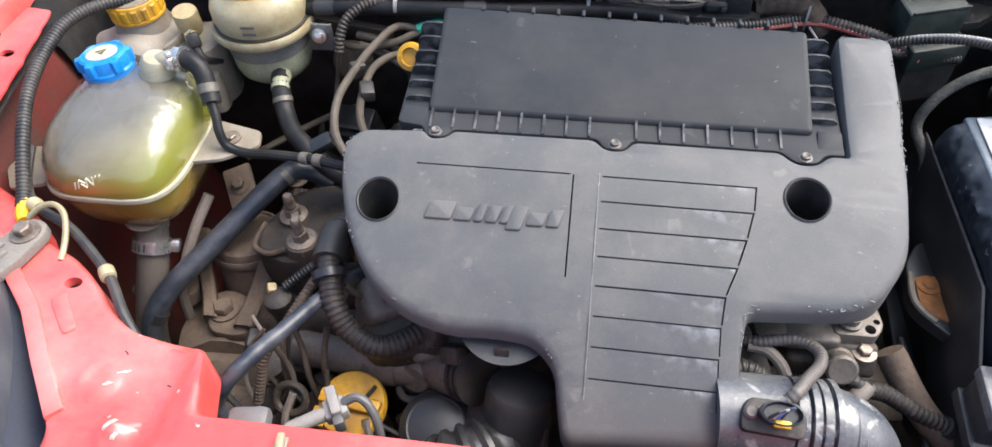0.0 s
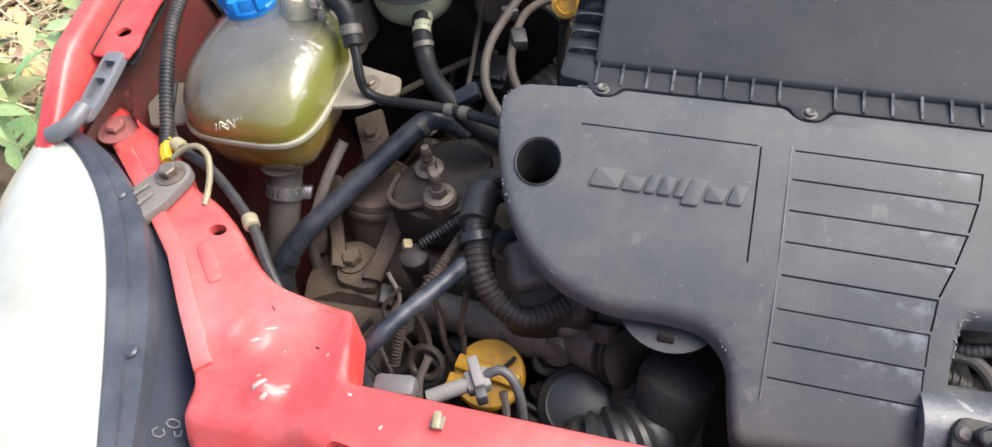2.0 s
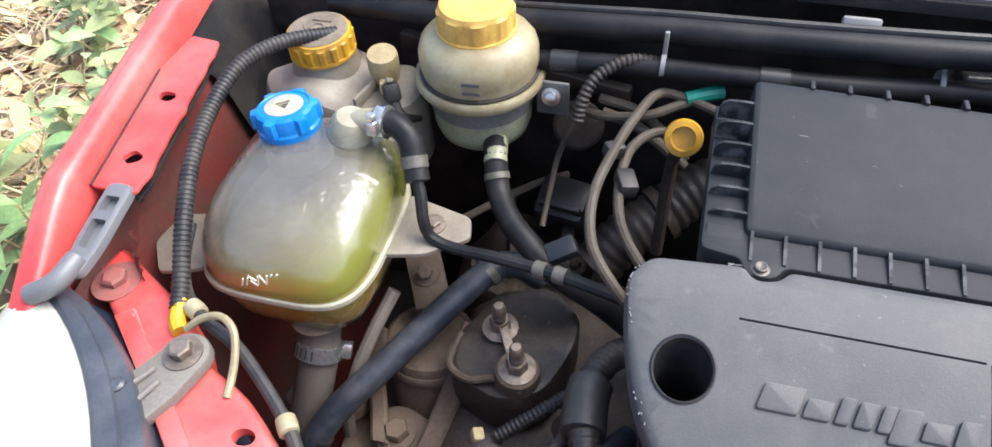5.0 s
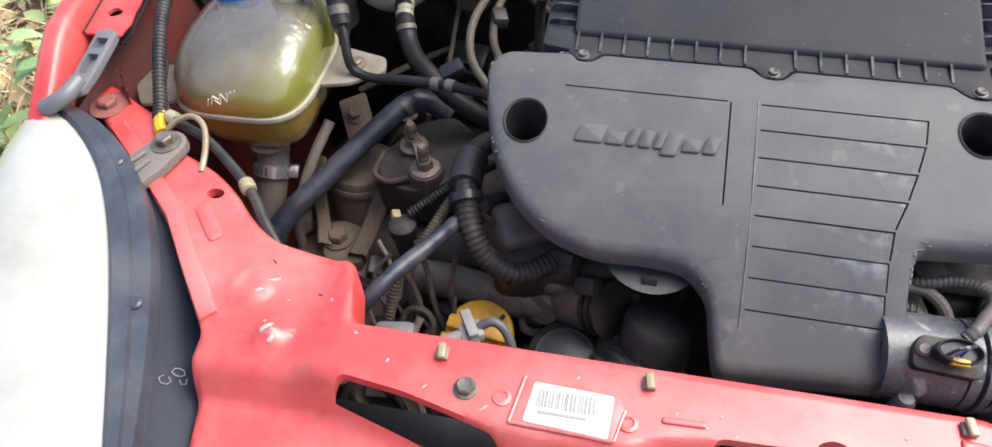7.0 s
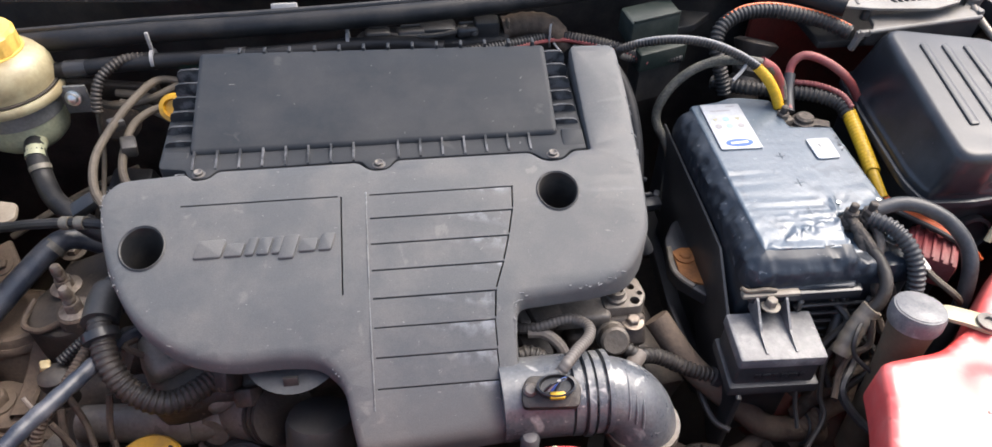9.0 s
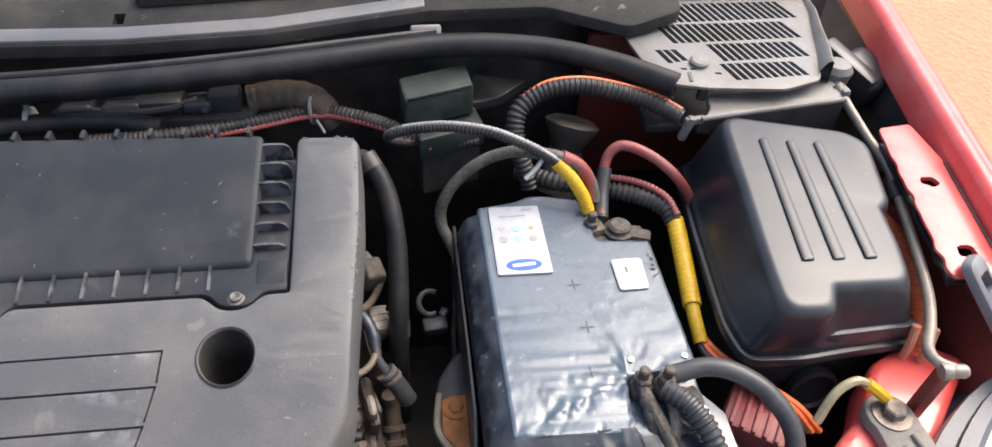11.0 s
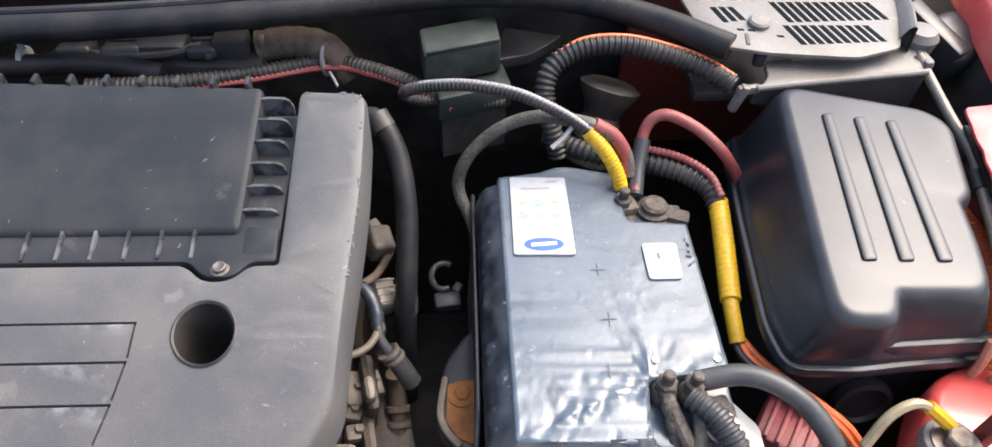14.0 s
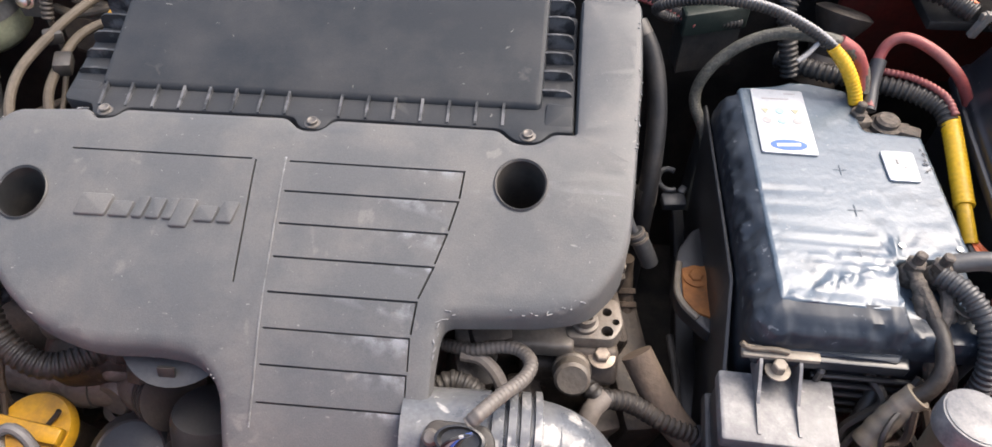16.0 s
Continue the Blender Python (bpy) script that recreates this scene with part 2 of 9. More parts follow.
M_HOUSING = mat("dusty_grey_housing", (0.125, 0.110, 0.094), 0.55, metal=0.2, dirt=(0.19, 0.155, 0.12), amount=0.7, big=26, fine=260, bump=0.25, specks=(((0.05, 0.042, 0.034), 90, 0.62, 0.6),))
M_SOOT = mat("oily_dark_metal", (0.020, 0.017, 0.015), 0.55, dirt=(0.062, 0.048, 0.036), amount=0.75, big=26, fine=240, bump=0.3, specks=(((0.11, 0.085, 0.062), 110, 0.68, 0.7),))
M_DUSTBROWN = mat("dust_caked_bracket", (0.098, 0.073, 0.055), 0.80, spec=0.3, dirt=(0.155, 0.116, 0.084), amount=0.8, big=18, fine=240, bump=0.3, specks=(((0.05, 0.038, 0.03), 80, 0.66, 0.6),))
M_CREAM = mat("cream_plastic", (0.345, 0.305, 0.188), 0.34, dirt=(0.18, 0.13, 0.062), amount=0.9, big=16, fine=260, bump=0.06, vary=0.08)
M_SENSORCAP = mat("dirty_pale_yellow_plastic", (0.38, 0.30, 0.160), 0.45, dirt=(0.24, 0.19, 0.09), amount=0.8, big=40, fine=300, bump=0.06)
M_STRAP = mat("dull_strap_steel", (0.155, 0.158, 0.155), 0.5, metal=0.3, dirt=(0.10, 0.09, 0.075), amount=0.7, big=20, fine=300, bump=0.1)
M_CREAMLOW = mat("pale_green_plastic", (0.29, 0.305, 0.21), 0.34, dirt=(0.20, 0.19, 0.125), amount=0.7, big=18, fine=260, bump=0.06)
M_DUSTYWHITE = mat("dusty_white_plastic", (0.235, 0.208, 0.166), 0.46, dirt=(0.13, 0.10, 0.07), amount=0.8, big=18, fine=420, bump=0.05, vary=0.07)
M_SEAM = mat("pale_tank_seam", (0.36, 0.35, 0.265), 0.36, dirt=(0.22, 0.19, 0.12), amount=0.7, big=30, fine=300, bump=0.04, vary=0.06)
M_PENMARK = mat("pale_marker", (0.66, 0.64, 0.48), 0.5, amount=0.2)
M_COOLHOSE = mat("dusty_grey_coolant_rubber", (0.088, 0.078, 0.070), 0.5, dirt=(0.13, 0.11, 0.092), amount=0.6, big=25, fine=400, bump=0.06, vary=0.08)
M_STRAPGREY = mat("smooth_grey_plastic", (0.130, 0.136, 0.148), 0.34, dirt=(0.20, 0.195, 0.19), amount=0.5, big=18, fine=500, bump=0.03, vary=0.06)
M_BLUECAP = mat("blue_plastic", (0.007, 0.17, 0.52), 0.30, dirt=(0.05, 0.30, 0.62), amount=0.5, big=30, fine=300, bump=0.06, vary=0.08)
M_CAPTOP = mat("worn_pale_cap_face", (0.36, 0.34, 0.25), 0.6, dirt=(0.25, 0.32, 0.42), amount=0.7, big=60, fine=300)
M_CAPPRINT = mat("faded_print", (0.52, 0.45, 0.27), 0.6, dirt=(0.36, 0.37, 0.36), amount=0.6, big=60, fine=300)
M_TAN = mat("tan_tube", (0.110, 0.090, 0.066), 0.6, dirt=(0.09, 0.07, 0.05), amount=0.7, big=30, fine=300)
M_FUELLINE = mat("grimy_fuel_line", (0.080, 0.066, 0.050), 0.6, spec=0.3, dirt=(0.048, 0.039, 0.030), amount=0.8, big=30, fine=300)
M_REDCABLE = mat("red_cable", (0.24, 0.055, 0.050), 0.5, dirt=(0.24, 0.10, 0.085), amount=0.7, big=35, fine=300)
M_REDBOX = mat("dusty_red_plastic", (0.27, 0.050, 0.050), 0.5, dirt=(0.24, 0.115, 0.105), amount=0.7, big=30, fine=300)
M_ORANGE = mat("orange_sleeve", (0.75, 0.16, 0.045), 0.45, amount=0.3, dirt=(0.5, 0.14, 0.06))
M_PEG = mat("faded_orange_paint", (0.55, 0.24, 0.14), 0.5, dirt=(0.40, 0.20, 0.13), amount=0.5, big=40, fine=300)
M_GREEN = mat("green_sleeve", (0.02, 0.22, 0.16), 0.45, amount=0.3)
M_RUST = mat("orange_rust", (0.33, 0.13, 0.035), 0.8, dirt=(0.16, 0.07, 0.03), amount=0.8, big=30, fine=160, bump=0.5)
M_PIPE = mat("bare_pipe", (0.23, 0.20, 0.165), 0.42, metal=0.3, dirt=(0.15, 0.12, 0.09), amount=0.6, big=20, fine=300)
M_GRIME = mat("grimy_cap_top", (0.20, 0.165, 0.12), 0.7, dirt=(0.09, 0.07, 0.05), amount=0.8, big=60, fine=400, bump=0.3)
M_LENS = mat("clouded_lamp_lens", (0.50, 0.495, 0.43), 0.2, dirt=(0.34, 0.34, 0.275), amount=0.8, big=6, fine=60, bump=0.0, vary=0.03, coat=0.8)
M_BRACKET = mat("dusty_grey_bracket", (0.150, 0.138, 0.122), 0.6, dirt=(0.20, 0.172, 0.14), amount=0.7, big=24, fine=400, bump=0.1, specks=(((0.07, 0.06, 0.05), 90, 0.66, 0.6),))
M_BEZEL = mat("grey_lamp_bezel", (0.044, 0.050, 0.063), 0.34, spec=0.5, dirt=(0.13, 0.135, 0.145), amount=0.6, big=14, fine=500, bump=0.05, vary=0.1)
M_INTAKE = mat("black_intake_rubber", (0.068, 0.074, 0.084), 0.28, dirt=(0.175, 0.17, 0.162), amount=0.65, big=24, fine=300, bump=0.15, vary=0.15, specks=(((0.36, 0.35, 0.33), 40, 0.625, 0.7), ((0.40, 0.39, 0.36), 140, 0.66, 0.6)))
M_PALEHOSE = mat("dusty_pale_hose", (0.15, 0.128, 0.11), 0.6, dirt=(0.22, 0.185, 0.15), amount=0.6, big=25, fine=300)
M_LITTER = mat("dry_leaf", (0.52, 0.38, 0.21), 0.75, dirt=(0.17, 0.10, 0.05), amount=0.6, big=6, fine=70, island=0.5, vary=0.15)
M_STRAW = mat("dry_grass_straw", (0.66, 0.55, 0.33), 0.7, dirt=(0.3, 0.24, 0.12), amount=0.4, big=6, fine=70, island=0.4, vary=0.15)
M_LEAF = mat("green_leaf", (0.19, 0.28, 0.10), 0.4, dirt=(0.32, 0.40, 0.18), amount=0.6, big=12, fine=120, island=0.4, vary=0.15)
M_LEAFPALE = mat("pale_green_leaf", (0.36, 0.44, 0.20), 0.4, dirt=(0.24, 0.34, 0.11), amount=0.5, big=14, fine=120, island=0.3, vary=0.12)
M_STONE = mat("brown_stone", (0.075, 0.052, 0.033), 0.9, dirt=(0.15, 0.115, 0.07), amount=0.7, big=7, fine=60, bump=0.6)


def make_ground_material():
    """Soil that turns from leaf mould on one side of the car to bare sand on the other."""
    m = bpy.data.materials.new("soil_ground")
    m.use_nodes = True
    n, l = m.node_tree.nodes, m.node_tree.links
    b = n["Principled BSDF"]
    tc = n.new("ShaderNodeTexCoord")
    sep = n.new("ShaderNodeSeparateXYZ")
    l.new(tc.outputs["Object"], sep.inputs[0])
    no = n.new("ShaderNodeTexNoise")
    no.inputs["Scale"].default_value, no.inputs["Detail"].default_value = 2.5, 9
    l.new(tc.outputs["Object"], no.inputs["Vector"])
    fi = n.new("ShaderNodeTexNoise")
    fi.inputs["Scale"].default_value, fi.inputs["Detail"].default_value = 38, 6
    l.new(tc.outputs["Object"], fi.inputs["Vector"])
    add = n.new("ShaderNodeMath")
    add.operation = "ADD"
    l.new(sep.outputs[0], add.inputs[0])
    l.new(no.outputs[0], add.inputs[1])
    mr = n.new("ShaderNodeMapRange")
    mr.inputs[1].default_value, mr.inputs[2].default_value = 0.2, 1.0
    l.new(add.outputs[0], mr.inputs[0])
    litter = n.new("ShaderNodeMix")
    litter.data_type = "RGBA"
    litter.inputs[6].default_value, litter.inputs[7].default_value = (0.15, 0.10, 0.06, 1), (0.42, 0.32, 0.18, 1)
    l.new(fi.outputs[0], litter.inputs[0])
    sand = n.new("ShaderNodeMix")
    sand.data_type = "RGBA"
    sand.inputs[6].default_value, sand.inputs[7].default_value = (0.27, 0.15, 0.085, 1), (0.41, 0.25, 0.15, 1)
    l.new(fi.outputs[0], sand.inputs[0])
    mix = n.new("ShaderNodeMix")
    mix.data_type = "RGBA"
    l.new(mr.outputs[0], mix.inputs[0])
    l.new(litter.outputs[2], mix.inputs[6])
    l.new(sand.outputs[2], mix.inputs[7])
    l.new(mix.outputs[2], b.inputs["Base Color"])
    b.inputs["Roughness"].default_value = 0.92
    bp = n.new("ShaderNodeBump")
    bp.inputs["Strength"].default_value, bp.inputs["Distance"].default_value = 0.6, 0.02
    l.new(fi.outputs[0], bp.inputs["Height"])
    l.new(bp.outputs[0], b.inputs["Normal"])
    return m


def make_tank_material():
    """Cloudy tank plastic: half see-through above, stained yellow-green and amber by the coolant standing inside it."""
    m = mat("milky_tank_plastic", (0.265, 0.25, 0.212), 0.10, dirt=(0.135, 0.115, 0.082), amount=0.8, big=11, fine=120, bump=0.04, vary=0.06, coat=0.8)
    n, l = m.node_tree.nodes, m.node_tree.links
    b = n["Principled BSDF"]
    tc, sep, lev = n.new("ShaderNodeTexCoord"), n.new("ShaderNodeSeparateXYZ"), n.new("ShaderNodeMath")
    l.new(tc.outputs["Object"], sep.inputs[0])
    lev.operation = "MULTIPLY_ADD"
    lev.inputs[1].default_value = -0.30
    l.new(sep.outputs[0], lev.inputs[0])
    l.new(sep.outputs[2], lev.inputs[2])
    fill = n.new("ShaderNodeMapRange")
    fill.interpolation_type = "SMOOTHSTEP"
    fill.inputs[1].default_value, fill.inputs[2].default_value = 0.992, 0.930
    l.new(lev.outputs[0], fill.inputs[0])
    across = n.new("ShaderNodeMapRange")
    across.inputs[1].default_value, across.inputs[2].default_value = -0.60, -0.50
    l.new(sep.outputs[0], across.inputs[0])
    fluid, mix = n.new("ShaderNodeMix"), n.new("ShaderNodeMix")
    fluid.data_type = mix.data_type = "RGBA"
    fluid.inputs[6].default_value, fluid.inputs[7].default_value = (0.40, 0.245, 0.030, 1), (0.240, 0.250, 0.038, 1)
    depth, tint = n.new("ShaderNodeMapRange"), n.new("ShaderNodeMath")
    depth.inputs[1].default_value, depth.inputs[2].default_value = 0.728, 0.775
    l.new(sep.outputs[2], depth.inputs[0])
    tint.operation = "MULTIPLY"
    l.new(across.outputs[0], tint.inputs[0])
    l.new(depth.outputs[0], tint.inputs[1])
    l.new(tint.outputs[0], fluid.inputs[0])
    part_fill = n.new("ShaderNodeMath")
    part_fill.operation = "MULTIPLY"
    part_fill.inputs[1].default_value = 0.94
    l.new(fill.outputs[0], part_fill.inputs[0])
    l.new(part_fill.outputs[0], mix.inputs[0])
    l.new(b.inputs["Base Color"].links[0].from_socket, mix.inputs[6])
    l.new(fluid.outputs[2], mix.inputs[7])
    l.new(mix.outputs[2], b.inputs["Base Color"])
    clear, both, see = n.new("ShaderNodeBsdfTransparent"), n.new("ShaderNodeMixShader"), n.new("ShaderNodeMapRange")
    clear.inputs[0].default_value = (0.93, 0.92, 0.86, 1)
    see.inputs[3].default_value, see.inputs[4].default_value = 0.54, 0.12
    l.new(fill.outputs[0], see.inputs[0])
    l.new(see.outputs[0], both.inputs[0])
    l.new(b.outputs[0], both.inputs[1])
    l.new(clear.outputs[0], both.inputs[2])
    # glossy skin over the cloudy wall
    skin, fres, shine = n.new("ShaderNodeMixShader"), n.new("ShaderNodeFresnel"), n.new("ShaderNodeBsdfGlossy")
    fres.inputs["IOR"].default_value = 1.65
    shine.inputs["Roughness"].default_value = 0.06
    # the blown wall is gently wavy, which breaks up what it mirrors
    waves, dent = n.new("ShaderNodeTexNoise"), n.new("ShaderNodeBump")
    waves.inputs["Scale"].default_value, waves.inputs["Detail"].default_value = 26, 3
    l.new(tc.outputs["Object"], waves.inputs["Vector"])
    dent.inputs["Strength"].default_value, dent.inputs["Distance"].default_value = 0.9, 0.012
    l.new(waves.outputs[0], dent.inputs["Height"])
    l.new(dent.outputs[0], shine.inputs["Normal"])
    l.new(fres.outputs[0], skin.inputs[0])
    l.new(both.outputs[0], skin.inputs[1])
    l.new(shine.outputs[0], skin.inputs[2])
    l.new(skin.outputs[0], n["Material Output"].inputs[0])
    return m


M_GROUND = make_ground_material()
M_TANK = make_tank_material()

# ---- builders ----


def thing(name, at, label, category, group="", kind=""):
    ob = new(name)
    ob.empty_display_size = 0.02
    ob.matrix_basis = Matrix.Translation(at)
    return tagged(ob, label, category, group, kind)


def mesh_of(name, bm, material, smooth=True, sharp=35):
    bmesh.ops.recalc_face_normals(bm, faces=bm.faces)
    me = bpy.data.meshes.new(name)
    for f in bm.faces:
        f.smooth = smooth
    if smooth:
        for e in bm.edges:
            if len(e.link_faces) == 2 and e.calc_face_angle(0) > radians(sharp):
                e.smooth = False
    bm.to_mesh(me)
    bm.free()
    me.materials.append(material)
    return me


def part(name, bm, material, parent=None, label="", smooth=True, sharp=35):
    """Links a bmesh, drawn in world coordinates, as one mesh object under a thing or a part."""
    ob = new(name, mesh_of(name, bm, material, smooth, sharp))
    if parent is not None:
        ob.parent = parent
        if parent.data is None:
            ob.matrix_parent_inverse = parent.matrix_basis.inverted()
    if label:
        ob["label"] = label
    return ob


def solo(name, bm, material, label, category, group="", kind="", smooth=True):
    return tagged(part(name, bm, material, None, "", smooth), label, category, group, kind)


def spline(points, step):
    """Evenly spaced points on a Catmull-Rom curve."""
    p = [Vector(q) for q in points]
    p = [p[0] * 2 - p[1]] + p + [p[-1] * 2 - p[-2]]
    dense = []
    for i in range(1, len(p) - 2):
        for k in range(16):
            t = k / 16
            a, b, c, d = p[i - 1], p[i], p[i + 1], p[i + 2]
            dense.append(0.5 * (2 * b + (c - a) * t + (2 * a - 5 * b + 4 * c - d) * t * t + (3 * b - 3 * c + d - a) * t ** 3))
    dense.append(p[-2])
    run = [0.0]
    for a, b in zip(dense, dense[1:]):
        run.append(run[-1] + (b - a).length)
    count = max(int(run[-1] / step), 2)
    out, j = [], 0
    for i in range(count + 1):
        s = run[-1] * i / count
        while j < len(run) - 2 and run[j + 1] < s:
            j += 1
        f = (s - run[j]) / max(run[j + 1] - run[j], 1e-9)
        out.append(dense[j].lerp(dense[j + 1], f))
    return out


def tube(points, r, seg=12, pitch=0.0, depth=0.0, r2=None, step=None, bm=None):
    """A hose along a curve. pitch > 0: corrugated with that spacing. r2: radius at the far end."""
    bm = bm or bmesh.new()
    path = spline(points, pitch / 4 if pitch else (step or max(r * 0.7, 0.004)))
    up, rings = None, []
    for i, c in enumerate(path):
        d = (path[min(i + 1, len(path) - 1)] - path[max(i - 1, 0)]).normalized()
        up = d.orthogonal().normalized() if up is None else (up - d * up.dot(d)).normalized()
        side = d.cross(up)
        rad = r if r2 is None else r + (r2 - r) * i / (len(path) - 1)
        if pitch:
            rad *= (1.0, 1.0, 1 - depth, 1 - depth)[i % 4]
        rings.append([bm.verts.new(c + rad * (up * math.cos(2 * math.pi * k / seg) + side * math.sin(2 * math.pi * k / seg))) for k in range(seg)])
    for a, b in zip(rings, rings[1:]):
        for k in range(seg):
            bm.faces.new((a[k], a[(k + 1) % seg], b[(k + 1) % seg], b[k]))
    bm.faces.new(rings[0][::-1])
    bm.faces.new(rings[-1])
    return bm


def lathe(profile, seg=32, m=None, bm=None, lobes=0, lobe=0.0):
    """A turned shape about z; profile: (radius, height) from the bottom up. lobes: grip ribs round it."""
    bm = bm or bmesh.new()
    m = m or Matrix()
    rings = []
    for rad, h, *grip in profile:
        ring = []
        for k in range(seg):
            a = 2 * math.pi * k / seg
            q = rad + (lobe * (1 if (k * lobes // seg * 2 + (k * lobes * 2 // seg) % 2) % 2 == 0 else 0) if lobes and grip else 0)
            ring.append(bm.verts.new(m @ Vector((q * math.cos(a), q * math.sin(a), h))))
        rings.append(ring)
    for a, b in zip(rings, rings[1:]):
        for k in range(seg):
            bm.faces.new((a[k], a[(k + 1) % seg], b[(k + 1) % seg], b[k]))
    bm.faces.new(rings[0][::-1])
    bm.faces.new(rings[-1])
    return bm


def box(size, m=None, bevel=0.003, seg=2, bm=None, taper=1.0):
    """A bevelled box centred on m; taper scales its top."""
    bm = bm or bmesh.new()
    made = bmesh.ops.create_cube(bm, size=1.0)["verts"]
    for v in made:
        k = taper if v.co.z > 0 else 1.0
        v.co = Vector((v.co.x * size[0] * k, v.co.y * size[1] * k, v.co.z * size[2]))
    if bevel:
        edges = list({e for v in made for e in v.link_edges})
        made = bmesh.ops.bevel(bm, geom=edges, offset=bevel, segments=seg, affect="EDGES", profile=0.5)["verts"]
        made = list({v for f in {f for v in made for f in v.link_faces} for v in f.verts})
    if m is not None:
        for v in made:
            v.co = m @ v.co
    return bm


def rounded(points, r=0.01, n=5):
    """A polygon in the plane with its corners rounded."""
    out, k = [], len(points)
    for i in range(k):
        a, b, c = Vector(points[i - 1][:2]), Vector(points[i][:2]), Vector(points[(i + 1) % k][:2])
        rr = points[i][2] if len(points[i]) > 2 else r
        u, w = (a - b), (c - b)
        cut = min(rr, u.length * 0.45, w.length * 0.45)
        p, q = b + u.normalized() * cut, b + w.normalized() * cut
        for j in range(n + 1):
            t = j / n
            out.append(p * (1 - t) ** 2 + b * 2 * t * (1 - t) + q * t * t)
    return out


def circle(x, y, r, n=24):
    return [Vector((x + r * math.cos(2 * math.pi * k / n), y + r * math.sin(2 * math.pi * k / n))) for k in range(n)]


def slot(x0, y0, x1, y1, w):
    """A thin closed slit between two points."""
    d = Vector((x1 - x0, y1 - y0)).normalized()
    s = Vector((-d.y, d.x)) * w / 2
    a, b = Vector((x0, y0)), Vector((x1, y1))
    return [a + s, a - s, b - s, b + s]


def bent_slot(a, b, c, w):
    """A thin slit from a to b that turns there and runs on to c."""
    a, b, c = Vector(a), Vector(b), Vector(c)
    n1 = Vector((-(b - a).y, (b - a).x)).normalized()
    n2 = Vector((-(c - b).y, (c - b).x)).normalized()
    m = (n1 + n2).normalized()
    m = m * (w / 2 / max(m.dot(n1), 0.3))
    return [a + n1 * w / 2, a - n1 * w / 2, b - m, c - n2 * w / 2, c + n2 * w / 2, b + m]


def clean(loop):
    """The loop without double points, turning left."""
    pts = [Vector(p[:2]) for p in loop]
    pts = [p for i, p in enumerate(pts) if (p - pts[i - 1]).length > 2e-4]
    area = sum(a.x * b.y - b.x * a.y for a, b in zip(pts, pts[1:] + pts[:1]))
    return pts if area > 0 else pts[::-1]


def inset(pts, d):
    out, k = [], len(pts)
    for i in range(k):
        u = (pts[i] - pts[i - 1]).normalized()
        w = (pts[(i + 1) % k] - pts[i]).normalized()
        nrm = Vector((-u.y - w.y, u.x + w.x))
        out.append(pts[i] + nrm.normalized() * d if nrm.length > 1e-6 else pts[i])
    return out


def plate(outline, height, skirt=0.02, bevel=0.004, holes=(), hole_depth=0.01, cuts=0.0, under=True):
    """A sheet or moulding: outline in plan, top surface z = height(x, y), rounded rim, skirt, and holes with walls."""
    bm = bmesh.new()
    o = clean(outline)
    rings = []
    for off, dz in ((0, None), (0, -bevel), (bevel * 0.3, -bevel * 0.3), (bevel, 0.0)):
        loop = inset(o, off) if off else o
        rings.append([bm.verts.new((p.x, p.y, dz if dz is not None else -(skirt(p.x, p.y) if callable(skirt) else skirt))) for p in loop])
    for a, b in zip(rings, rings[1:]):
        for k in range(len(a)):
            bm.faces.new((a[k], a[(k + 1) % len(a)], b[(k + 1) % len(a)], b[k]))
    edges = [bm.edges.get((rings[-1][k], rings[-1][(k + 1) % len(o)])) for k in range(len(o))]
    for h in holes:
        h = clean(h)
        top = [bm.verts.new((p.x, p.y, 0)) for p in h]
        low = [bm.verts.new((p.x, p.y, -hole_depth)) for p in h]
        for k in range(len(h)):
            bm.faces.new((top[k], top[(k + 1) % len(h)], low[(k + 1) % len(h)], low[k]))
            edges.append(bm.edges.get((top[k], top[(k + 1) % len(h)])))
    bmesh.ops.triangle_fill(bm, edges=edges, use_beauty=True, use_dissolve=False)
    if under:
        bm.faces.new(rings[0][::-1])
    if cuts:
        lo, hi = min(p.y for p in o), max(p.y for p in o)
        k = lo + cuts
        while k < hi:
            bmesh.ops.bisect_plane(bm, geom=bm.verts[:] + bm.edges[:] + bm.faces[:], plane_co=(0, k, 0), plane_no=(0, 1, 0))
            k += cuts
    for v in bm.verts:
        v.co.z += height(v.co.x, v.co.y)
    return bm


def flat(z):
    return lambda x, y: z


def prism(outline, z0, z1, bevel=0.002):
    return plate(outline, flat(z1), z1 - z0, bevel)


def hexbolt(at, r=0.007, h=0.006, washer=True, m=None):
    bm = bmesh.new()
    m = m or Matrix.Translation(at)
    if washer:
        lathe([(r * 1.7, 0), (r * 1.7, 0.0015), (r * 1.3, 0.002)], 20, m, bm)
    lathe([(r, 0.001), (r, h - 0.001), (r * 0.82, h)], 6, m, bm)
    return bm


def stud(at, label, group=""):
    """A threaded stud with washer and nut."""
    t = thing("mount_stud", at, label, "stud nut", group)
    m = Matrix.Translation(at)
    part("washer", lathe([(0.0165, 0), (0.0165, 0.0028), (0.0115, 0.0045)], 24, m), M_BOLT, t)
    part("nut", lathe([(0.0098, 0.004), (0.0098, 0.013), (0.0084, 0.015)], 6, m), M_BOLT, t)
    part("thread", lathe([(0.006, 0.014), (0.006, 0.018), (0.0066, 0.019), (0.006, 0.020), (0.0066, 0.022), (0.006, 0.023), (0.0066, 0.025), (0.0055, 0.034), (0.004, 0.036)], 14, m), M_BOLT, t)
    return t


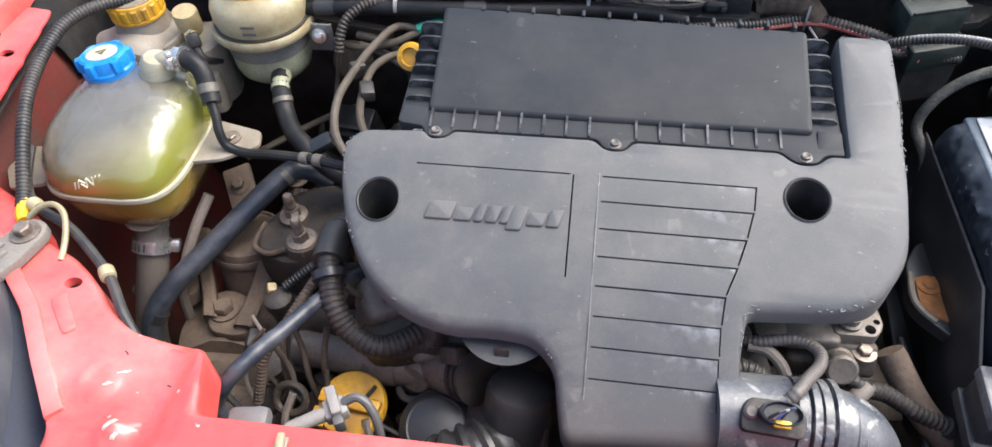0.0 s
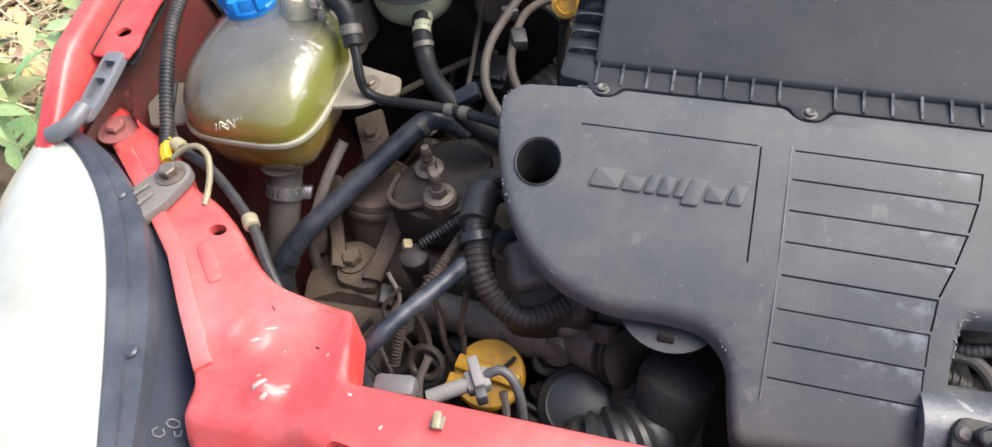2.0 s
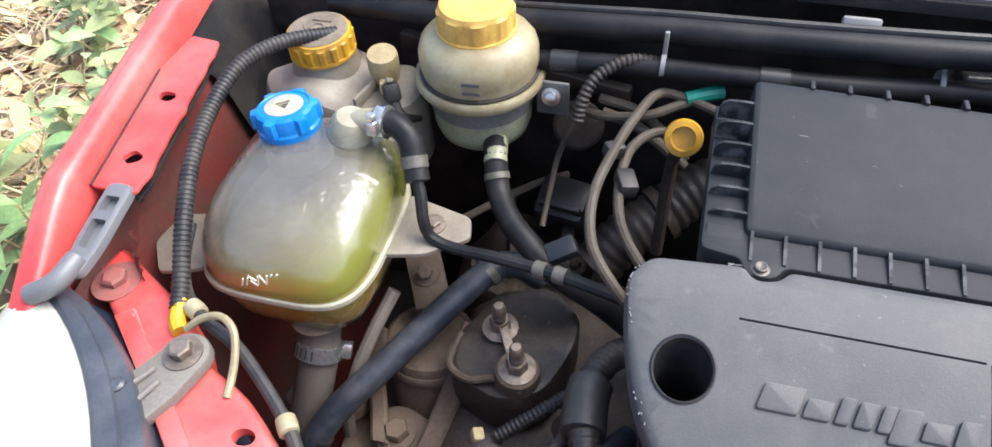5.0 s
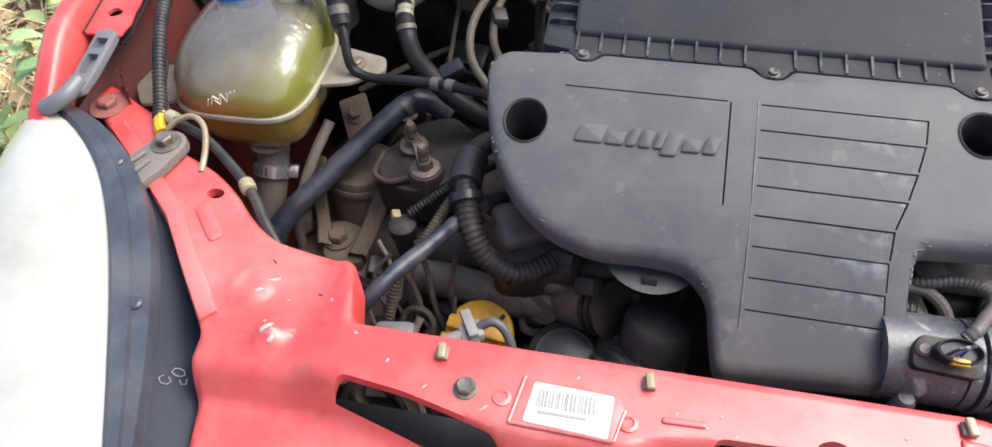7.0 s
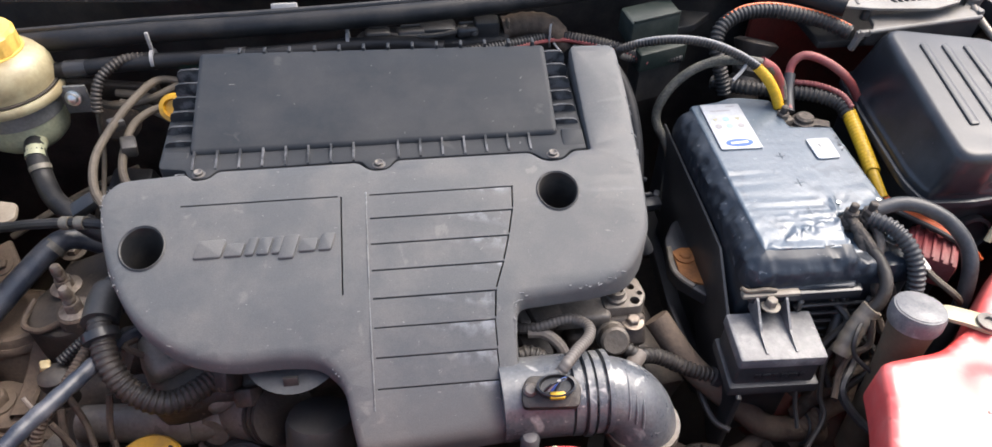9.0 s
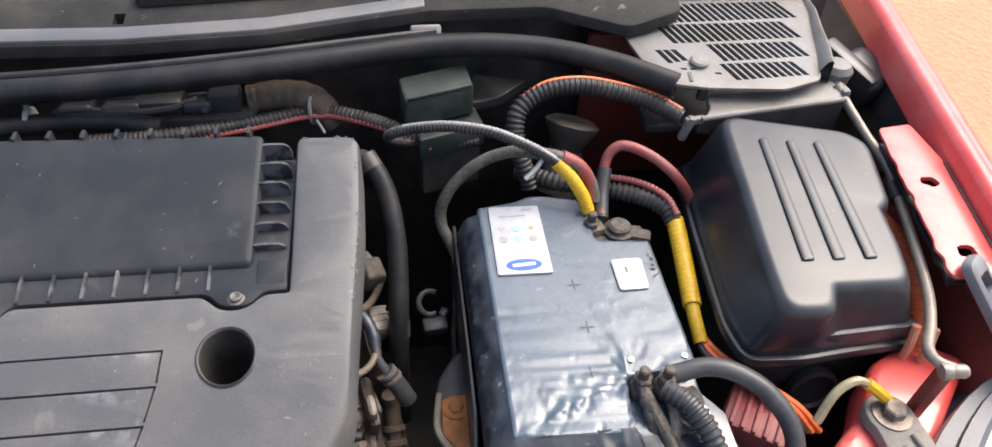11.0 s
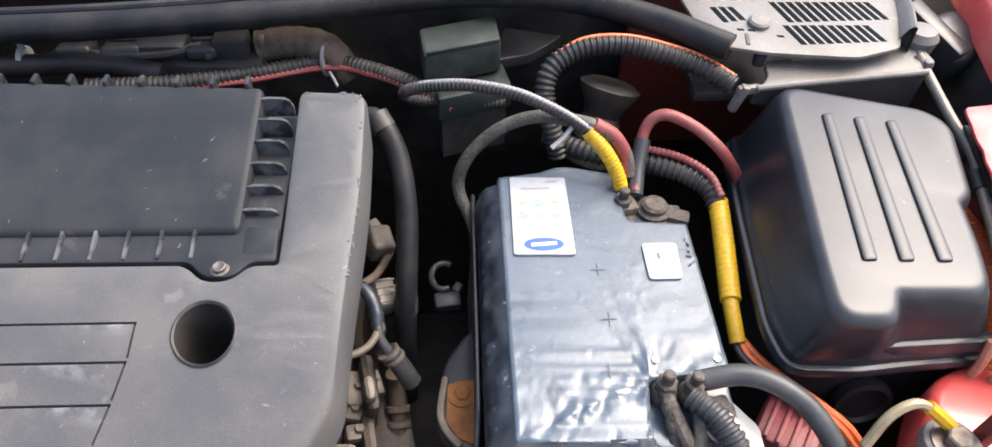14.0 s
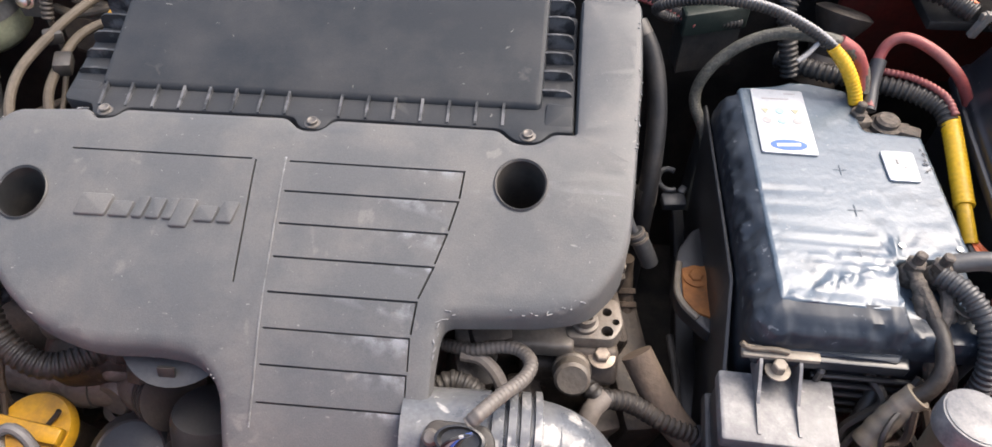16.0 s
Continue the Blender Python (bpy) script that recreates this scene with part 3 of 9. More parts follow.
def hose(name, points, r, material, label, category, pitch=0.0, depth=0.16, seg=14, r2=None, group=""):
    return solo(name, tube(points, r, seg, pitch, depth, r2), material, label, category, group)


def frame_of(a, b, up=(0, 0, 1)):
    """A pose at a whose z runs towards b."""
    z = (Vector(b) - Vector(a)).normalized()
    x = Vector(up).cross(z)
    x = x.normalized() if x.length > 1e-4 else Vector((1, 0, 0))
    y = z.cross(x)
    m = Matrix((x, y, z)).transposed().to_4x4()
    m.translation = Vector(a)
    return m


def band_clamp(at, axis, r, width, label, spin=0.0):
    """A worm-drive hose clamp: perforated band, screw housing and screw."""
    m = frame_of(at, Vector(at) + Vector(axis)) @ Matrix.Rotation(radians(spin), 4, "Z")
    t = thing("hose_clamp", at, label, "hose clamp")
    bm = lathe([(r, -width / 2), (r + 0.0012, -width / 2), (r + 0.0012, width / 2), (r, width / 2)], 28, m)
    part("band", bm, M_CLAMP, t)
    bm = bmesh.new()
    for k in range(12):
        a = radians(100 + k * 15)
        box((0.0016, 0.0006, width * 0.7), m @ Matrix.Rotation(a, 4, "Z") @ Matrix.Translation((0, r + 0.0016, 0)), 0.0004, 1, bm)
    part("notches", bm, M_BPLASTIC, t, "dark band notches")
    part("screw_housing", box((0.013, 0.009, width * 1.1), m @ Matrix.Translation((r * 0.3, r + 0.005, 0)), 0.002, 2), M_CLAMP, t)
    part("screw", lathe([(0.0042, 0), (0.0042, 0.006), (0.0035, 0.007)], 6, m @ Matrix.Translation((r * 0.3 + 0.006, r + 0.005, 0)) @ pose(0, 0, 0, 0, 90, 0)), M_CLAMP, t)
    return t

# ---- setting: ground, bank ----


def build_ground():
    bm = bmesh.new()
    n = 60
    xs = [(-1 if i < n / 2 else 1) * 60 * abs(2 * i / n - 1) ** 3 for i in range(n + 1)]
    grid = [[bm.verts.new((x, y, 0.03 * noise.noise((x * 1.3, y * 1.3, 0)) - 0.02)) for x in xs] for y in xs]
    for a, b in zip(grid, grid[1:]):
        for k in range(n):
            bm.faces.new((a[k], a[k + 1], b[k + 1], b[k]))
    solo("ground", bm, M_GROUND, "bare sandy soil with brown leaf mould on one side", "ground", kind="structure")


build_ground()


def leaf_into(bm, at, length, width, turn, pitch, bend=0.3, roll=0.0):
    """One pointed leaf, folded along its midrib and drooping."""
    m = Matrix.Translation(at) @ Euler((0, 0, turn)).to_matrix().to_4x4() @ Euler((pitch, roll, 0)).to_matrix().to_4x4()
    rows = []
    for k, w in ((0.0, 0.10), (0.22, 0.75), (0.48, 1.0), (0.75, 0.68), (1.0, 0.0)):
        y, z = length * k, -bend * length * k * k
        if w == 0:
            rows.append([bm.verts.new(m @ Vector((0, y, z)))])
        else:
            rows.append([bm.verts.new(m @ Vector((s * width / 2 * w, y, z + abs(s) * width * 0.14 * w))) for s in (-1, 0, 1)])
    for a, b in zip(rows, rows[1:]):
        if len(b) == 3:
            bm.faces.new((a[0], a[1], b[1], b[0]))
            bm.faces.new((a[1], a[2], b[2], b[1]))
        else:
            bm.faces.new((a[0], a[1], b[0]))
            bm.faces.new((a[1], a[2], b[0]))


def build_litter():
    rnd = random.Random(4)
    for name, material, count, label in (("leaf_litter", M_LITTER, 9500, "dry brown fallen leaves scattered over the soil"),
                                         ("dry_grass", M_STRAW, 6500, "dry straw-coloured grass blades lying on the soil")):
        bm = bmesh.new()
        for _ in range(count):
            x, y = -0.98 - abs(rnd.gauss(0, 0.95)), rnd.gauss(1.05, 0.85)
            z = 0.01 + 0.03 * rnd.random() + max(0, 0.12 * noise.noise((x, y, 3)))
            if name == "leaf_litter":
                leaf_into(bm, (x, y, z), rnd.uniform(0.04, 0.10), rnd.uniform(0.02, 0.045), rnd.uniform(0, 6.3), rnd.uniform(-0.4, 0.5), rnd.uniform(-0.3, 0.5), rnd.uniform(-0.5, 0.5))
            else:
                leaf_into(bm, (x, y, z), rnd.uniform(0.12, 0.30), rnd.uniform(0.003, 0.007), rnd.uniform(0, 6.3), rnd.uniform(-0.1, 0.6), rnd.uniform(0, 0.8))
        solo(name, bm, material, label, "leaf litter" if name == "leaf_litter" else "grass", kind="stuff")


build_litter()


def shrub(at, seed, height, leaves, size, material, label, spread=0.25, group="shrubs beside the car"):
    """A low plant: several bent stems with pairs of leaves."""
    rnd = random.Random(seed)
    t = thing("shrub", at, label, "shrub", group)
    stems, crown = bmesh.new(), bmesh.new()
    for _ in range(leaves // 7):
        a, h = rnd.uniform(0, 6.3), height * rnd.uniform(0.6, 1.0)
        tip = Vector(at) + Vector((math.cos(a) * spread * rnd.random(), math.sin(a) * spread * rnd.random(), h))
        mid = Vector(at).lerp(tip, 0.5) + Vector((rnd.uniform(-0.04, 0.04), rnd.uniform(-0.04, 0.04), 0.05))
        tube([at, mid, tip], 0.004, 6, r2=0.0018, step=0.05, bm=stems)
        for k in range(7):
            f = 0.3 + 0.7 * k / 6
            p = Vector(at).lerp(mid, f * 2) if f < 0.5 else mid.lerp(tip, f * 2 - 1)
            s = size * rnd.uniform(0.6, 1.2)
            leaf_into(crown, p, s, s * rnd.uniform(0.38, 0.55), rnd.uniform(0, 6.3), rnd.uniform(-0.2, 0.6), rnd.uniform(0.1, 0.5), rnd.uniform(-0.4, 0.4))
    part("stalk", stems, M_STRAW, t)
    part("foliage", crown, material, t)
    return t


for k, (x, y, h, n, s, mt, lb) in enumerate((
        (-1.45, 0.72, 0.36, 49, 0.085, M_LEAF, "green small-leaved shrub growing in dry litter"),
        (-1.62, 1.08, 0.34, 49, 0.075, M_LEAFPALE, "green small-leaved shrub growing in dry litter"),
        (-1.90, 1.45, 0.30, 70, 0.09, M_LEAFPALE, "pale green leafy weed beside the car"),
        (-1.80, 0.80, 0.48, 35, 0.20, M_LEAFPALE, "pale plant with large broad leaves over the bank"),
        (-1.50, 0.38, 0.26, 35, 0.06, M_LEAF, "green small-leaved shrub growing in dry litter"),
        (-1.30, 0.05, 0.28, 42, 0.15, M_LEAF, "dark green broad-leaved weed near the wheel"),
        (-1.38, 0.22, 0.22, 28, 0.07, M_LEAF, "dark green broad-leaved weed near the wheel"),
        (-1.60, 1.75, 0.30, 35, 0.08, M_LEAF, "green small-leaved shrub growing in dry litter"),
        (-2.05, 0.75, 0.40, 63, 0.10, M_LEAFPALE, "pale green leafy weed beside the car"),
        (-1.28, 1.45, 0.26, 28, 0.07, M_LEAFPALE, "pale green leafy weed beside the car"))):
    shrub((x, y, 0.0), k, h, n, s, mt, lb)


def stone(at, size, seed):
    bm = bmesh.new()
    bmesh.ops.create_icosphere(bm, subdivisions=4, radius=1)
    for v in bm.verts:
        d = 1 + 0.35 * noise.noise(v.co * 1.4 + Vector((seed, 0, 0))) + 0.08 * noise.noise(v.co * 6)
        v.co = Vector(at) + Vector((v.co.x * size[0], v.co.y * size[1], v.co.z * size[2])) * d
    return solo("stone", bm, M_STONE, "weathered brown stone half sunk in the soil", "stone", "stones beside the car")


stone((-1.75, 0.62, 0.0), (0.24, 0.20, 0.20), 2)
stone((-2.15, 0.78, 0.0), (0.20, 0.22, 0.16), 5)

# ---- car body ----
body = thing("car_body", (0, 0.5, 0.0), "red painted car front with its bonnet open, dusty", "car")
ZL, ZR = 0.836, 0.865


def wing_line(side, y):
    """The foot of the wing's crown, beside the bolt flange."""
    return (0.728 if side < 0 else 0.742) + 0.167 * (y - 0.39)


def fender(side):
    """Front wing: rolled crown and outer side, with the bolt flange on its inner foot."""
    z0 = ZL if side < 0 else ZR
    bm = bmesh.new()
    prof = ((-0.003, -0.014), (-0.002, -0.006), (0.0, 0.002), (0.002, 0.012), (0.005, 0.0175), (0.009, 0.0195), (0.016, 0.0195), (0.018, 0.0175), (0.021, 0.0180), (0.027, 0.015), (0.033, 0.007), (0.038, -0.006), (0.044, -0.04), (0.052, -0.12), (0.058, -0.40), (0.054, -0.62))
    rows = []
    for i in range(34):
        y = 0.225 + 0.85 * i / 33
        xh = wing_line(side, y)
        fall = 0.0 if y > 0.32 else (0.32 - y) * 0.45
        rows.append([bm.verts.new((side * (xh + dx), y, max(z0 + dz - fall + 0.05 * (y - 0.4), 0.18))) for dx, dz in prof])
    for a, b in zip(rows, rows[1:]):
        for k in range(len(prof) - 1):
            bm.faces.new((a[k], a[k + 1], b[k + 1], b[k]))
    bm.faces.new([v for v in rows[0]])
    f = part("wing", bm, M_RED, body, "glossy red painted front wing", sharp=50)
    rear, front = (0.535, 0.340) if side < 0 else (0.487, 0.312)
    o = [(side * (wing_line(side, y) - d), y) for y, d in ((front, 0.003), (rear - 0.045, 0.003), (rear + 0.004, 0.016), (rear, 0.048)) + tuple((rear - 0.010 - (rear - front - 0.02) * k / 16, 0.0490 + 0.0045 * noise.noise((k * 0.83, side, 3.0))) for k in range(17)) + ((front, 0.046),)]
    holes = []
    for hy in (0.376, 0.452) if side < 0 else (0.337, 0.415):
        hx = side * (wing_line(side, hy) - 0.026)
        holes.append([Vector((hx + (0.0085 + 0.0022 * noise.noise((math.cos(q) * 1.6, math.sin(q) * 1.6, hy * 40))) * math.cos(q), hy + (0.0062 + 0.0022 * noise.noise((math.cos(q) * 1.6, math.sin(q) * 1.6, hy * 40))) * math.sin(q))) for q in [k * math.pi / 9 for k in range(18)]])
    part("bolt_flange", plate(rounded(o, 0.004, 3), lambda x, y: z0 + 0.05 * (y - 0.4), 0.0025, 0.0008, holes, 0.004, under=False), M_RED, body, "red bolt flange with oval holes")
    part("seam_gap", tube([(side * (wing_line(side, y) - 0.0035), y, z0 + 0.05 * (y - 0.4) + 0.0004) for y in (front, front + 0.05, rear - 0.10, rear - 0.05)], 0.0011, 6), M_BLACK, body)
    # added black sheet, standing in for the dark cavity under the holes
    part("cavity_shade", plate(inset(clean(rounded(o, 0.004, 3)), 0.006), lambda x, y: z0 - 0.014 + 0.05 * (y - 0.4), 0.003, 0.001), M_BLACK, body, "added black sheet that makes the flange holes look dark")
    return f


fender(-1)
fender(1)


CREASE = (0.028, 0.031, 0.028, 0.022, 0.013, 0.007, 0.009, 0.019, 0.024, 0.027, 0.025, 0.0, 0.0, -0.02)


def front_panel():
    left = [(-0.700, 0.325, 0.01), (-0.660, 0.302), (-0.605, 0.275), (-0.575, 0.240), (-0.530, 0.221), (-0.500, 0.200), (-0.467, 0.168), (-0.438, 0.149), (-0.362, 0.134), (-0.352, 0.124), (-0.337, 0.072, 0.006)]
    rear = [(0.124, 0.072, 0.02), (0.165, 0.034), (0.205, 0.004), (0.310, 0.0), (0.352, 0.030), (0.378, 0.080), (0.392, 0.122, 0.01)]
    right = [(0.452, 0.128), (0.490, 0.150), (0.530, 0.188), (0.575, 0.228), (0.606, 0.250), (0.632, 0.290), (0.680, 0.310), (0.716, 0.285), (0.655, 0.225), (0.592, 0.168), (0.548, 0.100), (0.506, 0.040), (0.470, -0.020)]
    front = [(0.480, -0.090), (0.440, -0.150), (0.200, -0.165), (-0.200, -0.160), (-0.400, -0.140), (-0.440, -0.060), (-0.452, 0.000)]
    outer = [(-0.457, 0.012), (-0.460, 0.030), (-0.462, 0.050), (-0.505, 0.102), (-0.545, 0.152), (-0.605, 0.206), (-0.663, 0.256), (-0.706, 0.292)]
    o = rounded(left + rear + right + front + outer, 0.012, 4)

    def height(x, y):
        s = min(max((x + 0.385) / 0.04, 0), 1)
        z = 0.781 + 0.016 * s * s * (3 - 2 * s)
        if x > 0.3:
            r = min((x - 0.3) / 0.08, 1)
            z -= 0.008 * r
        for cx, cy, rad, h in ((-0.440, 0.097, 0.027, 0.014), (-0.440, 0.097, 0.015, -0.010), (-0.404, 0.056, 0.021, 0.012), (0.470, 0.085, 0.030, 0.0055), (0.470, 0.085, 0.016, -0.0020), (0.505, 0.125, 0.016, -0.0018), (-0.120, 0.020, 0.0, 0)):
            d = math.hypot(x - cx, y - cy)
            if rad and d < rad:
                z += h * (math.cos(math.pi * d / rad) + 1) / 2
        crease = float(np.interp(x, (-0.464, -0.364, -0.337, -0.300, -0.244, -0.192, -0.117, -0.104, -0.076, 0.03, 0.20, 0.36, 0.44, 0.50), CREASE))
        d = min(max((crease - y) / 0.026, 0), 1)
        d = d * d * (3 - 2 * d)
        z += (0.752 + 0.10 * y - z) * d
        return z + 0.01 * max(-0.46 - x, 0)
    hole_l = [Vector((-0.514 + 0.0086 * math.cos(a), 0.190 + 0.0062 * math.sin(a))) for a in [k * math.pi / 10 for k in range(20)]]
    hole_r = [Vector((0.549 + 0.0085 * math.cos(a), 0.183 + 0.006 * math.sin(a))) for a in [k * math.pi / 10 for k in range(20)]]
    slit = rounded([(-0.340, 0.014, 0.006), (-0.332, 0.0265, 0.006), (-0.283, 0.0205), (-0.216, 0.0055), (-0.203, -0.005, 0.008), (-0.210, -0.018, 0.008), (-0.236, -0.010), (-0.278, 0.0)], 0.004, 4)
    opening = rounded([(-0.070, 0.008), (-0.062, 0.0245), (-0.023, 0.0255), (0.000, 0.028, 0.003), (0.006, 0.034), (0.014, 0.036), (0.021, 0.034), (0.026, 0.027, 0.003), (0.079, 0.028), (0.096, 0.019), (0.098, -0.050), (-0.075, -0.055)], 0.006, 4)
    bm = plate(o, height, 0.045, 0.007, (hole_l, hole_r, circle(0.573, 0.186, 0.005, 12), slit, opening), 0.010, 0.006, False)
    # more cuts across, so that the pressed domes show
    for i in range(150):
        x = -0.62 + 1.30 * i / 149
        bmesh.ops.bisect_plane(bm, geom=bm.verts[:] + bm.edges[:] + bm.faces[:], plane_co=(x, 0, 0), plane_no=(1, 0, 0))
    rim = inset(clean(o), 0.0072)
    edges = [(a, b) for loop in (hole_l, hole_r, circle(0.573, 0.186, 0.005, 12), slit, opening) for a, b in zip(loop, list(loop[1:]) + [loop[0]])]

    def on_sheet(x, y):
        odd = False
        for a, b in zip(rim, list(rim[1:]) + [rim[0]]):
            if (a.y > y) != (b.y > y) and x < (b.x - a.x) * (y - a.y) / (b.y - a.y) + a.x:
                odd = not odd
        return odd

    def by_hole(q):
        for a, b in edges:
            d = b - a
            f = min(max((q - a).dot(d) / max(d.length_squared, 1e-12), 0), 1)
            if (a + d * f - q).length < 0.0004:
                return True
        return False
    for v in bm.verts:
        if on_sheet(v.co.x, v.co.y) and not by_hole(Vector((v.co.x, v.co.y))):
            v.co.z = height(v.co.x, v.co.y)
    p = part("front_panel", bm, M_REDPANEL, body, "red painted front crossmember with chipped paint", sharp=50)
    # low rib pressed into the leg
    ring_out = rounded([(-0.5265, 0.1700), (-0.5150, 0.1805), (-0.4815, 0.1435), (-0.4930, 0.1330)], 0.0072, 6)
    part("pressed_rib", plate(ring_out, lambda x, y: height(x, y) + 0.0034, 0.005, 0.0048), M_REDPANEL, p)
    part("pressed_rib", plate(rounded([(0.093, 0.044), (0.140, 0.040), (0.142, 0.047), (0.094, 0.052)], 0.003, 4), lambda x, y: height(x, y) + 0.0022, 0.004, 0.002), M_REDPANEL, p)
    part("pressed_rib", prism(rounded([(-0.100, 0.028), (-0.070, 0.029), (-0.070, 0.034), (-0.100, 0.033)], 0.0024), 0.79, 0.7995, 0.0016), M_REDPANEL, p)
    # folded lip along the outer edge of the lamp leg
    edge = [(-0.466, 0.056), (-0.505, 0.102), (-0.545, 0.152), (-0.605, 0.206), (-0.660, 0.253)]
    lip = [Vector((x + 0.001, y + 0.002)) for x, y in edge] + [Vector((x + 0.0125, y + 0.012)) for x, y in edge[::-1]]
    part("folded_lip", plate(lip, lambda x, y: height(x, y) + 0.0045, 0.006, 0.002), M_REDPANEL, p)
    # bare chips and scratches in the paint
    rnd = random.Random(17)
    for cx, cy, r, stretch in ((-0.404, 0.056, 0.0032, 2.6), (-0.398, 0.049, 0.0022, 2.2), (-0.410, 0.064, 0.0020, 1.5), (-0.426, 0.092, 0.0016, 3.0), (-0.420, 0.106, 0.0016, 4.0), (-0.362, 0.090, 0.0018, 1.4), (-0.300, 0.042, 0.0014, 2.5),
                               (-0.222, 0.018, 0.0014, 3.0), (-0.268, 0.026, 0.0012, 3.0), (-0.160, 0.052, 0.0012, 2.0), (-0.060, 0.040, 0.0016, 1.5), (-0.070, 0.0300, 0.0016, 1.3), (0.060, 0.046, 0.0012, 2.0), (0.480, 0.090, 0.0026, 2.0), (0.455, 0.065, 0.0020, 1.6), (0.520, 0.150, 0.0016, 2.0)):
        r *= 0.75
        turn = rnd.uniform(0.6, 1.2)
        chip = []
        for k in range(9):
            a, q = 2 * math.pi * k / 9, r * rnd.uniform(0.6, 1.2)
            u, v = q * stretch * math.cos(a), q * math.sin(a)
            chip.append(Vector((cx + u * math.cos(turn) - v * math.sin(turn), cy + u * math.sin(turn) + v * math.cos(turn))))
        part("paint_chip", plate(chip, lambda x, y: height(x, y) + 0.0007, 0.0012, 0.0002), M_CHIP, p, "bare pale chip in the paint")
    for pts in (((-0.430, 0.126), (-0.426, 0.123)), ((-0.378, 0.098), (-0.374, 0.0965))):
        part("scratch", tube([(x, y, height(x, y) + 0.0004) for x, y in (pts[0], ((pts[0][0] + pts[1][0]) / 2 + 0.001, (pts[0][1] + pts[1][1]) / 2), pts[1])], 0.0006, 6), M_BLACK, p, "dark scratch")
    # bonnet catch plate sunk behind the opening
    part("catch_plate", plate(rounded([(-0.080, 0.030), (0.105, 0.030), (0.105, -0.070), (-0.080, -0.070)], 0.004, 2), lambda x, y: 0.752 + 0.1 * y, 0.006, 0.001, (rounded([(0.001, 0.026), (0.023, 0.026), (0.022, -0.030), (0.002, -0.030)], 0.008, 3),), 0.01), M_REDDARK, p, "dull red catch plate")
    for cx in (-0.040, 0.066):
        catch = part("catch_bracket", plate(rounded([(cx - 0.020, 0.016), (cx + 0.018, 0.013), (cx + 0.018, -0.03), (cx - 0.020, -0.03)], 0.002, 2), lambda x, y: 0.766 + 0.1 * y, 0.010, 0.001), M_BOLT, p, "rusty steel catch bracket")
        part("catch_bolt", hexbolt((cx - 0.002, -0.004, 0.766), 0.007, 0.005), M_BOLT, catch)
    return p


panel = front_panel()


def bay_shell():
    """Inner wings, bulkhead and undertray that close the engine bay."""
    for s in (-1, 1):
        bm = bmesh.new()
        rows = []
        for i in range(9):
            y = 0.22 + 0.60 * i / 8
            xw = wing_line(s, y) - 0.006
            rows.append([bm.verts.new((s * (xw - d), y, z)) for d, z in ((0, 0.79 if s < 0 else 0.82), (0.012, 0.76), (0.050, 0.62), (0.055, 0.48), (0.10, 0.33))])
        for a, b in zip(rows, rows[1:]):
            for k in range(4):
                bm.faces.new((a[k], a[k + 1], b[k + 1], b[k]))
        part("inner_wing", bm, M_REDDARK, body, "dusty red inner wing, darkened for the bay's shade")
        # black sheet: a liner on the left, a stand-in for shadow on the right
        lining = bmesh.new()
        rows = [[lining.verts.new((s * (wing_line(s, y) - d), y, z)) for d, z in ((-0.004, (ZL if s < 0 else ZR) - 0.010), (0.026, 0.775), (0.066, 0.62), (0.072, 0.48))] for y in (0.545 if s < 0 else 0.495, 0.60, 0.70, 0.82, 0.95, 1.07)]
        for a, b in zip(rows, rows[1:]):
            for k in range(3):
                lining.faces.new((a[k], a[k + 1], b[k + 1], b[k]))
        part("wing_lining_shade", lining, M_BLACK, body, "black inner wing lining, standing in for shade on the right side")
    # bulkhead in black rather than red: the rear shade is its colour
    part("bulkhead", box((1.50, 0.02, 0.66), Matrix.Translation((0, 0.70, 0.577)), 0.004), M_BLACK, body, "bulkhead, coloured black for the shade behind the engine")
    part("bulkhead_panel", box((0.26, 0.012, 0.19), Matrix.Translation((0.60, 0.655, 0.785)), 0.004), M_BULKRED, body, "red bulkhead panel, colour deepened for shade")
    # added floor, so no daylight shows up through the bay
    part("undertray", box((1.36, 0.86, 0.01), Matrix.Translation((0, 0.30, 0.30)), 0.002), M_BLACK, body, "added black undertray that shuts out daylight")
    part("bumper", plate(rounded([(-0.78, 0.20), (-0.60, -0.16), (0.0, -0.26), (0.60, -0.16), (0.78, 0.20), (0.5, -0.03), (0, -0.12), (-0.5, -0.03)], 0.05, 4), flat(0.69), 0.45, 0.02), M_RED, body)


bay_shell()
front_air_shield = plate(rounded([(-0.50, -0.02), (0.50, -0.02), (0.50, 0.05), (-0.50, 0.05)], 0.01), flat(0.70), 0.36, 0.004)
solo("radiator", front_air_shield, M_BLACK, "dark radiator pack behind the front crossmember", "radiator")


